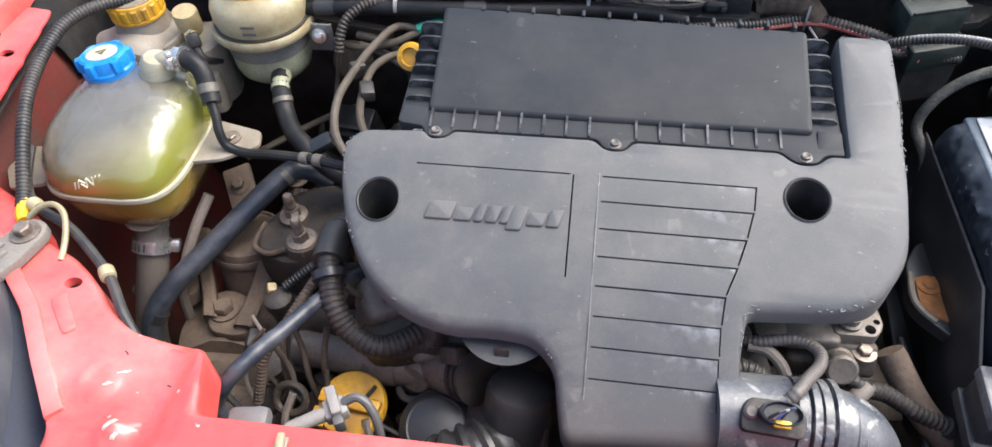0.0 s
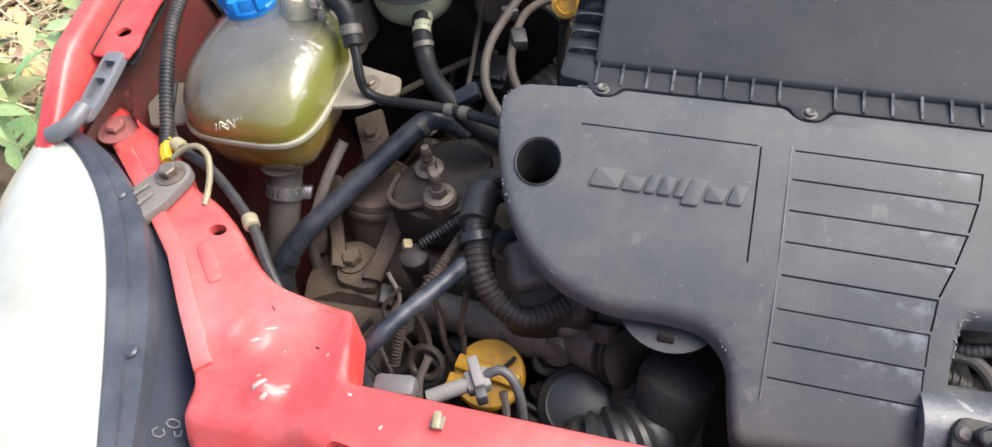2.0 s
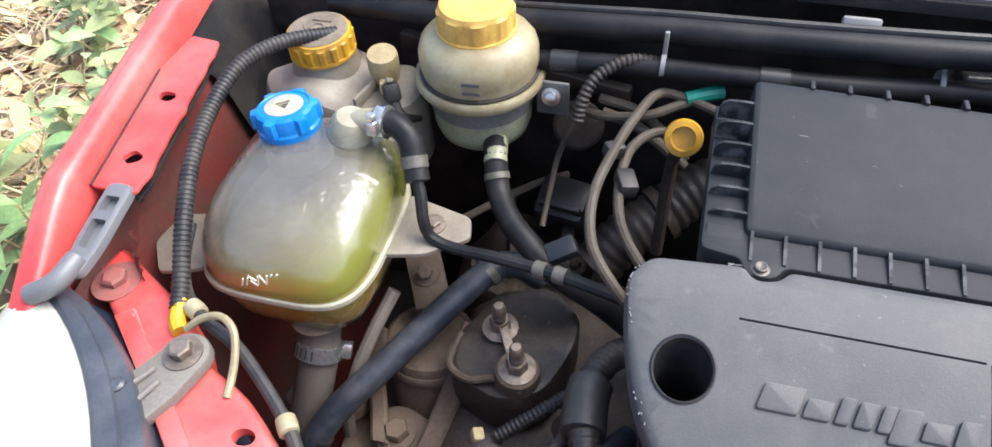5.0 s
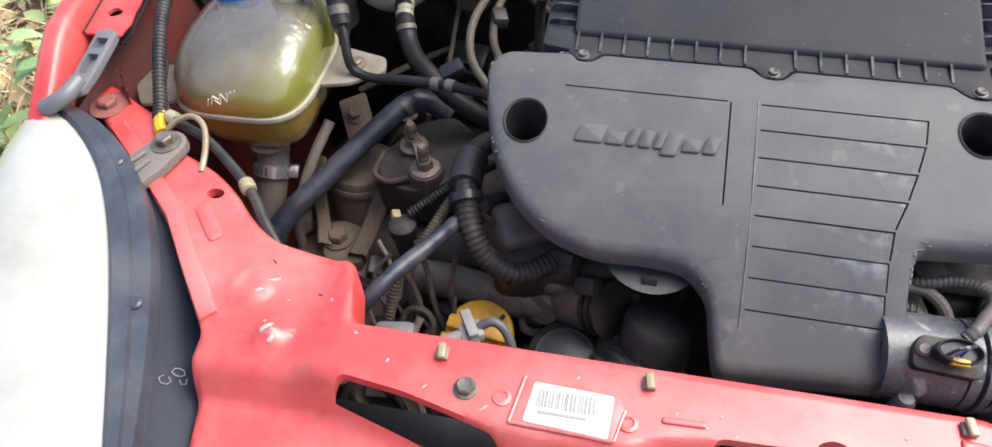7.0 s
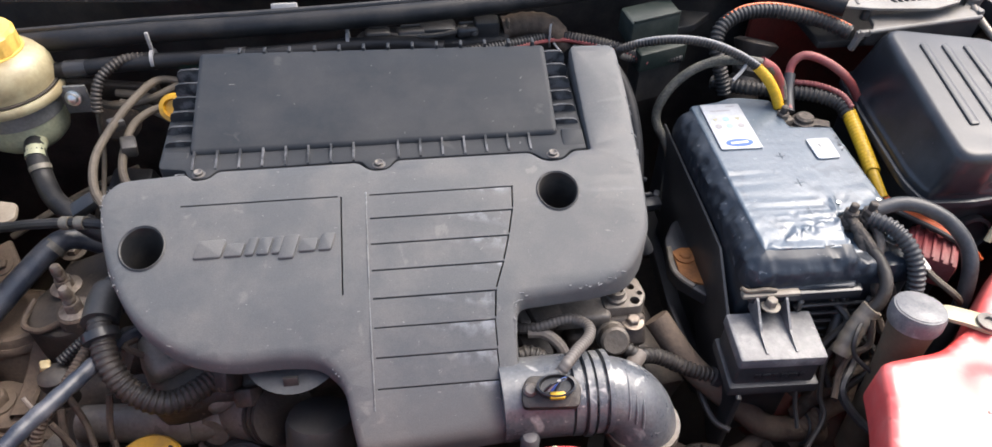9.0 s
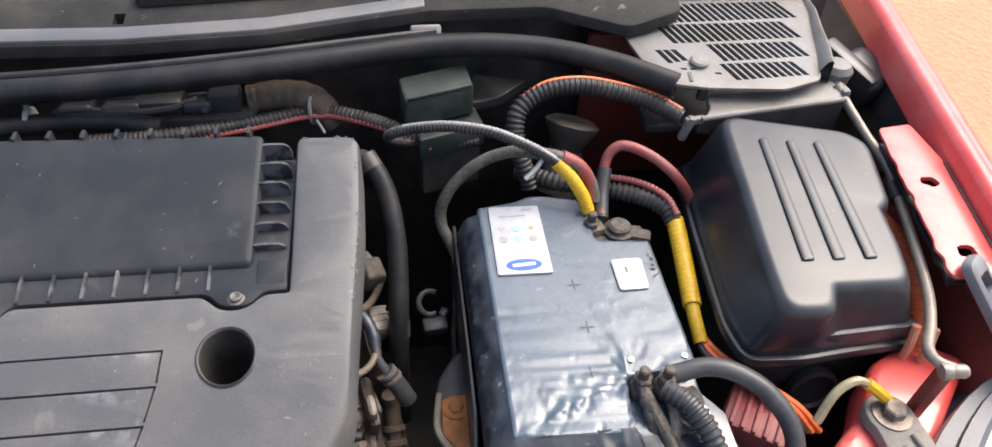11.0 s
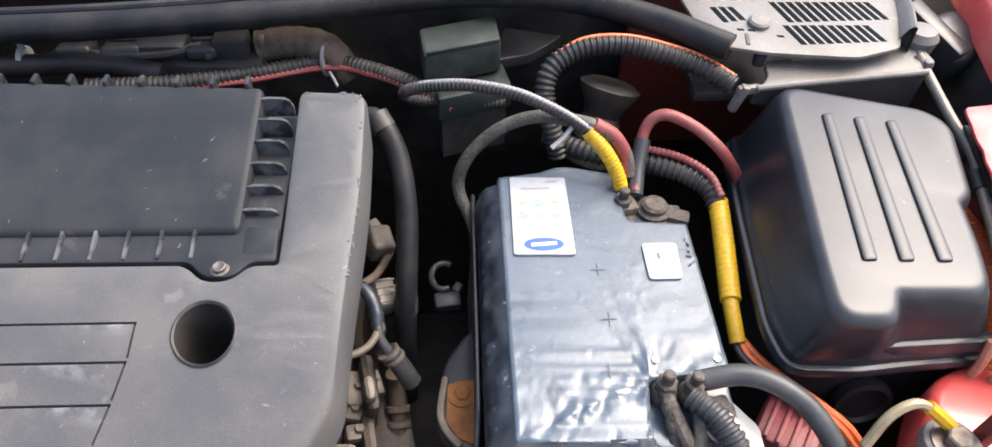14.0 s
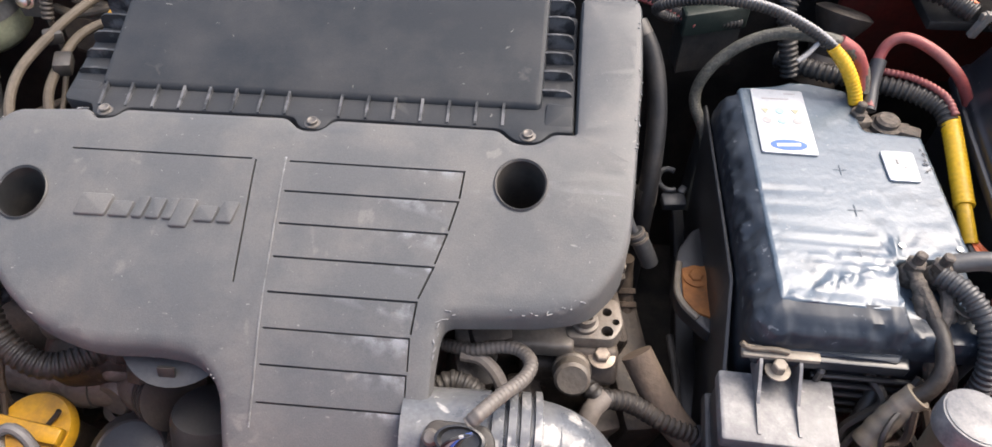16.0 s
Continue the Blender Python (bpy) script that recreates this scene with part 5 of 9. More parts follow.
def battery():
    t = thing("battery", (0.40, 0.36, 0.60), "dusty blue-black car battery under crinkled clear film", "battery")

    def film(x, y):
        crinkle = max(0.0, 1 - (y - 0.24) / 0.085) * (0.35 + 0.65 * min(max((x - 0.355) / 0.03, 0), 1))
        side = max(0.0, 1 - (x - 0.335) / 0.02) * max(0.0, 1 - abs(y - 0.345) / 0.05)
        # folds fan out from the clamped corner
        ang, far = math.atan2(y - 0.283, x - 0.432), math.hypot(x - 0.432, y - 0.283)
        fan = 0.0030 * math.exp(-far / 0.045) * min(far / 0.012, 1) * noise.noise((ang * 4.5 + 3, far * 18, 6.1))
        w = fan + 0.00034 * noise.noise((x * 34 + y * 9, y * 15 + 2.0 * noise.noise((x * 25, y * 25, 9.0)), 0.3)) + 0.0070 * crinkle * noise.noise((x * 150 - y * 90, (y + x * 0.6) * 42, 1.7)) + 0.0016 * side * noise.noise((x * 40, y * 170, 4.0)) + 0.00022 * noise.noise((x * 190, y * 190, 2.0))
        return 0.800 + w
    low = rounded([(0.318, 0.229), (0.486, 0.225), (0.490, 0.300), (0.489, 0.440), (0.486, 0.492), (0.395, 0.498), (0.322, 0.476)], 0.008, 4)
    case = part("case", plate(low, flat(0.768), 0.165, 0.005), M_BATTERY, t)
    top = rounded([(0.335, 0.247), (0.424, 0.244, 0.004), (0.428, 0.290, 0.006), (0.4865, 0.292, 0.004), (0.4865, 0.430, 0.004), (0.438, 0.434, 0.006), (0.436, 0.488, 0.006), (0.398, 0.497), (0.385, 0.497), (0.372, 0.491), (0.335, 0.485)], 0.004, 3)
    bm = plate(top, film, 0.034, 0.0035, cuts=0.003, under=False)
    for i in range(74):
        bmesh.ops.bisect_plane(bm, geom=bm.verts[:] + bm.edges[:] + bm.faces[:], plane_co=(0.337 + 0.002 * i, 0, 0), plane_no=(1, 0, 0))
    for v in bm.verts:
        if v.co.z > 0.797:
            v.co.z = film(v.co.x, v.co.y) + min(v.co.z - film(v.co.x, v.co.y), 0)
    lid = part("lid", bm, M_FILM, t, "film-wrapped lid with wrinkles", sharp=60)
    # film drawn over the sloped shoulder, round one long side and the front
    stations = [((0.337, 0.478 - 0.0025 * i), 180) for i in range(92)]
    stations += [((0.337, 0.248), 180 + 9 * i) for i in range(11)]
    stations += [((0.339 + 0.002 * i, 0.248), 270) for i in range(74)]
    slope = [(0.0, 0.7985), (0.010, 0.793), (0.0165, 0.785), (0.0190, 0.776), (0.0195, 0.764)]
    bm = bmesh.new()
    rows = []
    for (x, y), turn in stations:
        out, row = Vector((math.cos(radians(turn)), math.sin(radians(turn)))), []
        reach = 1.0 + 0.22 * math.sin(radians(turn - 180))
        low = 0.012 * min(max((x - 0.424) / 0.006, 0), 1)
        for k in range(13):
            q = min(int(k / 3), 3)
            f = k / 3 - q
            u, z = [slope[q][i] + (slope[q + 1][i] - slope[q][i]) * f for i in (0, 1)]
            p = Vector((x, y)) + out * u * reach
            z = min(z, 0.7985 - low)
            loose = math.sin(math.pi * k / 12) * (0.6 + 0.8 * noise.noise((p.x * 30, p.y * 30, 2.5)))
            w = 0.0034 * loose * noise.noise((p.x * 95, p.y * 95, z * 70)) + 0.0012 * loose * noise.noise((p.x * 240, p.y * 240, z * 90))
            row.append(bm.verts.new((p.x + out.x * w, p.y + out.y * w, z + w)))
        rows.append(row)
    for a, b in zip(rows, rows[1:]):
        for k in range(12):
            bm.faces.new((a[k], a[k + 1], b[k + 1], b[k]))
    part("shoulder", bm, M_FILMDARK, t, "creased film drawn over the rounded shoulder")
    deck = plate(rounded([(0.424, 0.246), (0.4865, 0.246), (0.4865, 0.294), (0.424, 0.294)], 0.002, 2), lambda x, y: 0.7865 + 0.0020 * noise.noise((x * 90, y * 90, 4.2)), 0.012, 0.001, cuts=0.004)
    part("corner_deck", deck, M_FILM, t, "sunken film-covered corner under the terminal")
    for x, y in ((0.4065, 0.383), (0.4085, 0.338), (0.4025, 0.296)):
        m = Matrix.Translation((x, y, 0.8008))
        bm = bmesh.new()
        box((0.012, 0.0008, 0.0004), m, 0.0002, 1, bm)
        box((0.0008, 0.012, 0.0004), m, 0.0002, 1, bm)
        part("vent_plug", bm, M_FILM, lid)
    for x, y in ((0.435, 0.3035), (0.478, 0.303)):
        part("pin_hole", lathe([(0.0022, 0), (0.0024, 0.0012), (0.0012, 0.0013)], 12, Matrix.Translation((x, y, 0.8004))), M_STEEL, lid)
    lab = part("label", prism(rounded([(0.344, 0.398), (0.3915, 0.397), (0.3920, 0.4805), (0.3455, 0.4815)], 0.002, 2), 0.8005, 0.8022, 0.0003), M_FILMPAPER, t, "white maker's sticker")
    bm = lathe([(0.0125, 0), (0.0125, 0.0004)], 32, Matrix.Translation((0.368, 0.4075, 0.8021)) @ Matrix.Diagonal((1.25, 0.52, 1, 1)))
    part("oval", bm, M_INKBLUE, lab)
    part("oval_band", box((0.020, 0.0034, 0.0003), Matrix.Translation((0.368, 0.4075, 0.8026)) @ pose(0, 0, 0, 0, 0, 4), 0), M_WHITE, lab)
    for x, y, mt in ((0.3545, 0.4515, M_INKGOLD), (0.3675, 0.4515, M_INKTEAL), (0.381, 0.4515, M_INKGOLD), (0.3545, 0.4385, M_INKPALE), (0.3675, 0.4385, M_INKTEAL), (0.381, 0.4385, M_INKPALE)):
        bm = lathe([(0.0040, 0.0), (0.0040, 0.0004), (0.0002, 0.0004)], 16 if mt is not M_INKGOLD else 3, Matrix.Translation((x, y, 0.8021)) @ pose(0, 0, 0, 0, 0, -90))
        part("symbol", bm, mt, lab)
    part("print_line", box((0.024, 0.0016, 0.0003), Matrix.Translation((0.366, 0.468, 0.8022)), 0), M_INKPALE, lab)
    part("print_line", box((0.010, 0.0016, 0.0003), Matrix.Translation((0.380, 0.4755, 0.8022)), 0), M_INKPALE, lab)
    lab2 = part("label", prism(rounded([(0.444, 0.372), (0.4695, 0.372), (0.4715, 0.407), (0.444, 0.407)], 0.003, 2), 0.8005, 0.8022, 0.0003), M_FILMPAPER, t, "small blank white sticker")
    part("pen_mark", box((0.0022, 0.0060, 0.0003), Matrix.Translation((0.455, 0.394, 0.8022)), 0), M_INKGREY, lab2)
    part("pen_mark", box((0.0016, 0.0020, 0.0003), Matrix.Translation((0.4605, 0.388, 0.8022)), 0), M_INKGREY, lab2)
    for k, (x, y, w) in enumerate(((0.4785, 0.386, 0.0030), (0.4820, 0.389, 0.0016), (0.4790, 0.394, 0.0042), (0.4800, 0.399, 0.0022), (0.4810, 0.406, 0.0038), (0.4795, 0.411, 0.0018))):
        part("ink_stamp", box((w, 0.0012, 0.0004), Matrix.Translation((x, y, 0.8012)) @ pose(0, 0, 0, 0, 0, 35 - 25 * k), 0), M_BLACK, lid)
    # lower band with handle recess on the front
    part("front_band", plate(rounded([(0.320, 0.218), (0.432, 0.215), (0.434, 0.226), (0.320, 0.229)], 0.003, 3), flat(0.767), 0.010, 0.002), M_BATTERY, case)
    torn = plate(rounded([(0.330, 0.2225), (0.424, 0.2195), (0.426, 0.2245), (0.330, 0.2275)], 0.001, 2), flat(0.770), 0.0025, 0.0006, cuts=0.003)
    for v in torn.verts:
        v.co.z += 0.0035 * noise.noise((v.co.x * 130, v.co.y * 90, 3.3))
        v.co.y += 0.0045 * noise.noise((v.co.x * 160, 1.0, 8.0))
    part("torn_film_edge", torn, M_FILMDARK, case, "ragged lower edge of the clear film")
    for k in range(5):
        part("grid_bar", box((0.098, 0.004, 0.0035), Matrix.Translation((0.416, 0.2165, 0.747 - 0.013 * k)) @ pose(0, 0, 0, 0, 0, -1.5), 0.001, 1), M_BPLASTIC, case)
    for x in (0.372, 0.462):
        part("grid_stile", box((0.006, 0.006, 0.075), Matrix.Translation((x, 0.2165, 0.720)), 0.0015, 1), M_BPLASTIC, case)
    return t


battery()


def post(at, label, big):
    t = thing("battery_terminal", at, label, "terminal", "battery terminals")
    x, y, z = at
    if big:
        part("clamp_body", box((0.022, 0.030, 0.016), Matrix.Translation((x - 0.012, y + 0.006, z + 0.008)) @ pose(0, 0, 0, 0, 0, 12), 0.003), M_TERMINAL, t)
        part("post", lathe([(0.014, 0), (0.014, 0.012), (0.0105, 0.013), (0.0105, 0.017), (0.008, 0.019)], 20, Matrix.Translation((x + 0.014, y - 0.004, z))), M_TERMINAL, t)
        part("pad", box((0.050, 0.026, 0.008), Matrix.Translation((x + 0.012, y - 0.006, z + 0.004)) @ pose(0, 0, 0, 0, 0, -8), 0.002), M_TERMINAL, t)
        part("link", box((0.026, 0.014, 0.010), Matrix.Translation((x + 0.030, y - 0.010, z + 0.008)) @ pose(0, 0, 0, 0, 0, -20), 0.003), M_TERMINAL, t)
    else:
        part("clamp_ring", lathe([(0.0085, 0), (0.0095, 0.002), (0.0095, 0.009), (0.0075, 0.012), (0.004, 0.013)], 18, Matrix.Translation((x, y - 0.001, z))), M_TERMINAL, t)
        part("lug", tube([(x, y - 0.002, z + 0.013), (x + 0.001, y - 0.014, z + 0.012), (x + 0.003, y - 0.026, z + 0.004), (x + 0.005, y - 0.036, z - 0.010)], 0.0062, 10, 0.011, 0.18), M_TERMINAL, t)
    bm = lathe([(0.0075, 0.014), (0.0075, 0.021), (0.006, 0.022)], 6, Matrix.Translation((x - (0.012 if big else 0), y, z)))
    part("nut", bm, M_TERMINAL, t)
    part("thread", lathe([(0.0042, 0.020), (0.0042, 0.030), (0.003, 0.031)], 12, Matrix.Translation((x - (0.012 if big else 0), y, z))), M_TERMINAL, t)
    return t


post((0.450, 0.455, 0.782), "corroded dark positive battery terminal with a bolt post", True)
post((0.438, 0.283, 0.786), "corroded dark negative battery terminal", False)
post((0.456, 0.281, 0.788), "corroded dark negative battery terminal", False)
t = thing("terminal_lug", (0.475, 0.260, 0.77), "pale corroded cable lug on the battery corner", "cable lug")
part("lug", box((0.020, 0.030, 0.012), Matrix.Translation((0.472, 0.262, 0.792)) @ pose(0, 0, 0, 10, 0, 15), 0.003), M_TERMINAL, t)
part("lug_bolt", hexbolt((0.470, 0.254, 0.797), 0.007, 0.008), M_STEEL, t)
part("lug_block", box((0.020, 0.022, 0.018), Matrix.Translation((0.470, 0.250, 0.778)) @ pose(0, 0, 0, 20, 10, 25), 0.006, 3), M_TERMINAL, t)
part("film_flap", plate(rounded([(0.478, 0.224), (0.500, 0.222), (0.502, 0.262), (0.482, 0.285)], 0.004, 3), lambda x, y: 0.786 - 0.25 * (x - 0.478), 0.0015, 0.0004), M_WHITE, t)


def battery_tray():
    t = thing("battery_tray", (0.40, 0.36, 0.50), "black plastic battery tray with a rusty edge", "battery tray")
    o = rounded([(0.300, 0.226), (0.500, 0.226), (0.500, 0.510), (0.312, 0.510), (0.306, 0.40), (0.298, 0.30)], 0.012, 4)
    part("base", plate(o, flat(0.606), 0.020, 0.004), M_BPLASTIC, t)
    side = rounded([(0.301, 0.155), (0.308, 0.155), (0.3165, 0.300), (0.3175, 0.500), (0.3130, 0.500), (0.3125, 0.35), (0.3115, 0.29)], 0.003, 3)
    part("side_wall", plate(side, lambda x, y: 0.690 + 0.075 * min(max((y - 0.16) / 0.1, 0), 1), 0.12, 0.003), M_BPLASTIC, t)
    lip = rounded([(0.281, 0.322), (0.286, 0.304), (0.302, 0.286), (0.312, 0.276), (0.318, 0.30), (0.318, 0.40), (0.306, 0.395), (0.289, 0.368)], 0.008, 4)
    part("lip", plate(lip, flat(0.698), 0.014, 0.003), M_BPLASTIC, t)
    part("rust_plate", plate(rounded([(0.291, 0.346), (0.290, 0.312), (0.300, 0.298), (0.316, 0.292), (0.317, 0.350)], 0.003, 2), flat(0.7005), 0.004, 0.001), M_RUST, t, "orange rusted steel plate")
    part("flaked_edge", tube([(0.2895, 0.352, 0.699), (0.2855, 0.322, 0.699), (0.290, 0.306, 0.699), (0.301, 0.293, 0.698)], 0.0032, 8), M_DUSTYWHITE, t, "white flaking edge")
    part("rust_bolt", hexbolt((0.303, 0.336, 0.7005), 0.007, 0.004), M_RUST, t)
    part("ring_clip", tube([(0.2880 + 0.0112 * math.cos(a), 0.4570 + 0.0150 * math.sin(a), 0.700) for a in [radians(55 + 20 * k) for k in range(13)]], 0.0030, 10), M_CABLE, t, "open plastic ring clip")
    part("clip_block", box((0.024, 0.016, 0.012), Matrix.Translation((0.2915, 0.4345, 0.692)) @ pose(0, 0, 0, 8, 0, 6), 0.003), M_CABLE, t)
    part("clip_tooth", box((0.008, 0.010, 0.008), Matrix.Translation((0.3005, 0.4450, 0.697)) @ pose(0, 0, 0, 8, 0, -30), 0.002), M_CABLE, t)


battery_tray()
solo("stay_cable", tube([(0.285, 0.30, 0.655), (0.288, 0.25, 0.652), (0.287, 0.20, 0.645), (0.292, 0.165, 0.640), (0.305, 0.150, 0.640)], 0.0035, 8), M_BLACK, "thin black edge cable beside the battery tray", "cable")


def fuse_cover():
    t = thing("fuse_cover", (0.336, 0.19, 0.69), "grey dusty fuse box cover with two ribs beside the battery", "fuse box")
    o = rounded([(0.296, 0.163), (0.379, 0.159), (0.384, 0.215), (0.300, 0.219)], 0.003, 3)
    part("cap", plate(o, flat(0.743), 0.012, 0.002), M_FUSETOP, t)
    part("body", plate(rounded([(0.298, 0.165), (0.377, 0.161), (0.382, 0.213), (0.302, 0.217)], 0.003, 3), flat(0.7315), 0.030, 0.001), M_CABLE, t)
    part("foot", plate(rounded([(0.293, 0.160), (0.382, 0.156), (0.387, 0.216), (0.298, 0.220)], 0.003, 3), flat(0.703), 0.012, 0.002), M_CABLE, t)
    part("leg", box((0.05, 0.03, 0.10), Matrix.Translation((0.345, 0.19, 0.645)), 0.004), M_BPLASTIC, t)
    for x in (0.325, 0.354):
        bm = bmesh.new()
        ring = [[bm.verts.new((x + s + (y - 0.2) * 0.06, y, z)) for y, z in ((0.226, 0.742), (0.226, 0.768), (0.214, 0.764), (0.190, 0.7475), (0.168, 0.7442), (0.168, 0.742))] for s in (-0.0012, 0.0012)]
        bm.faces.new(ring[0])
        bm.faces.new(ring[1][::-1])
        for k in range(6):
            bm.faces.new((ring[0][k], ring[0][(k + 1) % 6], ring[1][(k + 1) % 6], ring[1][k]))
        part("rib", bm, M_FUSETOP, t, smooth=False)
    part("bracket", plate(rounded([(0.312, 0.2185), (0.368, 0.2155), (0.369, 0.2255), (0.313, 0.2285)], 0.002, 2), lambda x, y: 0.767 + 0.0025 * math.sin(x * 160), 0.0035, 0.001), M_DUSTYWHITE, t)
    part("bracket_clip", tube([(0.311, 0.226, 0.772), (0.318, 0.223, 0.7695), (0.334, 0.222, 0.7715), (0.345, 0.221, 0.7700)], 0.0022, 8), M_TAN, t, "bent tan clip")
    for k, w in enumerate((0.005, 0.007, 0.004, 0.006, 0.008, 0.005)):
        part("embossed_bar", box((w, 0.0016, 0.006), Matrix.Translation((0.318 + 0.0085 * k, 0.1622 - 0.0004 * k, 0.7165)), 0.0004, 1), M_BPLASTIC, t)
    part("bolt", hexbolt((0.339, 0.213, 0.757), 0.0055, 0.010), M_DUSTYWHITE, t)


fuse_cover()


def airbox():
    t = thing("relay_box", (0.60, 0.40, 0.62), "black ribbed plastic fuse and relay box with a large lid", "relay box")
    z = 0.873
    top = [(0.566, 0.504, 0.016), (0.668, 0.476, 0.018), (0.680, 0.462, 0.010), (0.666, 0.398, 0.004), (0.655, 0.389, 0.005), (0.649, 0.345), (0.642, 0.316, 0.010), (0.582, 0.318, 0.005), (0.573, 0.298, 0.008), (0.543, 0.299, 0.012), (0.546, 0.340), (0.556, 0.420)]
    low = [(0.545, 0.530), (0.690, 0.492), (0.702, 0.474), (0.690, 0.404), (0.684, 0.392), (0.680, 0.345), (0.672, 0.301), (0.606, 0.297), (0.574, 0.294), (0.527, 0.297), (0.522, 0.330), (0.533, 0.440)]
    def outline(points, d):
        """The corners moved outwards by d along both their sides, and rounded."""
        out, k = [], len(points)
        for i in range(k):
            p, q, r = Vector(points[i - 1][:2]), Vector(points[i][:2]), Vector(points[(i + 1) % k][:2])
            u, w = (q - p).normalized(), (r - q).normalized()
            nu, nw = Vector((-u.y, u.x)), Vector((-w.y, w.x))
            away = (nu + nw) / max(1 + nu.dot(nw), 0.3)
            bulge = u.x * w.y - u.y * w.x < 0
            rr = points[i][2] if len(points[i]) > 2 else 0.012
            c = q + away * d
            out.append((c.x, c.y, max(rr + (d if bulge else -d), 0.0025)))
        return rounded(out, 0.012, 5)
    to, lo = outline(top, 0.008), rounded([(*q, top[i][2] if len(top[i]) > 2 else 0.012) for i, q in enumerate(low)], 0.012, 5)
    bm = bmesh.new()
    rings = []
    for f, zz in ((1.0, 0.800), (1.0, 0.806), (0.95, 0.808), (0.86, 0.809), (0.74, 0.813), (0.40, 0.838), (0.08, 0.863)):
        rings.append([bm.verts.new((a.x + (b.x - a.x) * f, a.y + (b.y - a.y) * f, zz)) for a, b in zip(to, lo)])
    for th in (15, 35, 55, 75, 90):
        rings.append([bm.verts.new((q.x, q.y, z - 0.009 + 0.009 * math.sin(radians(th)))) for q in outline(top, 0.008 - 0.009 * (1 - math.cos(radians(th))))])
    for a, b in zip(rings, rings[1:]):
        for k in range(len(a)):
            bm.faces.new((a[k], a[(k + 1) % len(a)], b[(k + 1) % len(a)], b[k]))
    for v in bm.verts:
        v.co.z += 0.075 * (v.co.y - 0.46) * min(max((v.co.z - 0.813) / 0.05, 0), 1)
    bmesh.ops.triangle_fill(bm, edges=[bm.edges.get((rings[-1][k], rings[-1][(k + 1) % len(to)])) for k in range(len(to))], use_beauty=True)
    lid = part("lid", bm, M_BOXLID, t, sharp=50)
    for (xa, ya), (xb, yb) in (((0.589, 0.474), (0.573, 0.336)), ((0.613, 0.470), (0.598, 0.335)), ((0.637, 0.466), (0.624, 0.334))):
        o = rounded([(xa - 0.0045, ya), (xa + 0.0045, ya), (xb + 0.0055, yb), (xb - 0.0055, yb)], 0.003, 3)
        part("rib", plate(o, lambda x, y: z + 0.0024 + 0.075 * (y - 0.46), 0.005, 0.0022), M_BOXLID, lid)
    part("front_shelf", plate(rounded([(0.584, 0.312), (0.664, 0.314), (0.668, 0.300), (0.580, 0.297)], 0.003, 3), flat(0.819), 0.012, 0.002), M_BOXLID, lid)
    o = inset(clean(lo), 0.010)
    part("base", plate(o, flat(0.7985), 0.150, 0.003), M_BPLASTIC, t)
    part("flange", plate(inset(clean(lo), -0.004), flat(0.8005), 0.008, 0.002), M_BOXLID, t, "worn grey-edged rim")
    part("round_boss", lathe([(0.022, 0), (0.022, 0.008), (0.018, 0.009), (0.017, 0.005), (0.004, 0.005)], 24, frame_of((0.600, 0.300, 0.745), (0.600, 0.27, 0.752))), M_BPLASTIC, t)
    return t


airbox()
t = thing("red_fuse_block", (0.54, 0.26, 0.70), "dark red ribbed plastic fuse block with wires", "fuse block")
m = Matrix.Translation((0.540, 0.272, 0.742)) @ pose(0, 0, 0, 0, 0, -36)
part("block", box((0.050, 0.046, 0.034), m, 0.004), M_REDBOX, t)
for k in range(5):
    part("rib", box((0.0035, 0.044, 0.006), m @ Matrix.Translation((-0.018 + 0.009 * k, 0, 0.0165)), 0.001), M_REDBOX, t)
part("leg", box((0.03, 0.03, 0.10), Matrix.Translation((0.540, 0.272, 0.68)), 0.003), M_BPLASTIC, t)


def washer_neck():
    t = thing("washer_filler", (0.450, 0.165, 0.60), "yellowed screenwash filler neck with a grey cap", "washer bottle")
    c = Matrix.Translation((0.4450, 0.161, 0.784)) @ pose(0, 0, 0, -8, 2, 0)
    part("neck", lathe([(0.0160, -0.18), (0.0165, -0.06), (0.0190, -0.022), (0.0210, 0.004)], 32, c), M_NECK, t)
    cap = part("cap", lathe([(0.0225, 0.0), (0.0235, 0.004), (0.0235, 0.014), (0.022, 0.018), (0.019, 0.0185), (0.018, 0.0172), (0.004, 0.0168)], 32, c), M_FUSETOP, t, "dusty grey cap")
    part("cap_face", lathe([(0.0205, 0.0172), (0.0205, 0.0189), (0.0198, 0.0192)], 28, c), M_FUSETOP, cap, "pale flaking cap face")
    part("tether", plate(rounded([(0.462, 0.168), (0.476, 0.170), (0.508, 0.154), (0.512, 0.140), (0.500, 0.134), (0.484, 0.146), (0.464, 0.156)], 0.006, 4), lambda x, y: 0.7955, 0.004, 0.0012), M_CREAM, t)
    part("tether_ring", lathe([(0.010, 0), (0.010, 0.003), (0.005, 0.0035), (0.004, 0.001)], 20, Matrix.Translation((0.501, 0.145, 0.7955))), M_SCREW, t, "dull grey stud")


washer_neck()

# ---- coolant tank, reservoirs ----


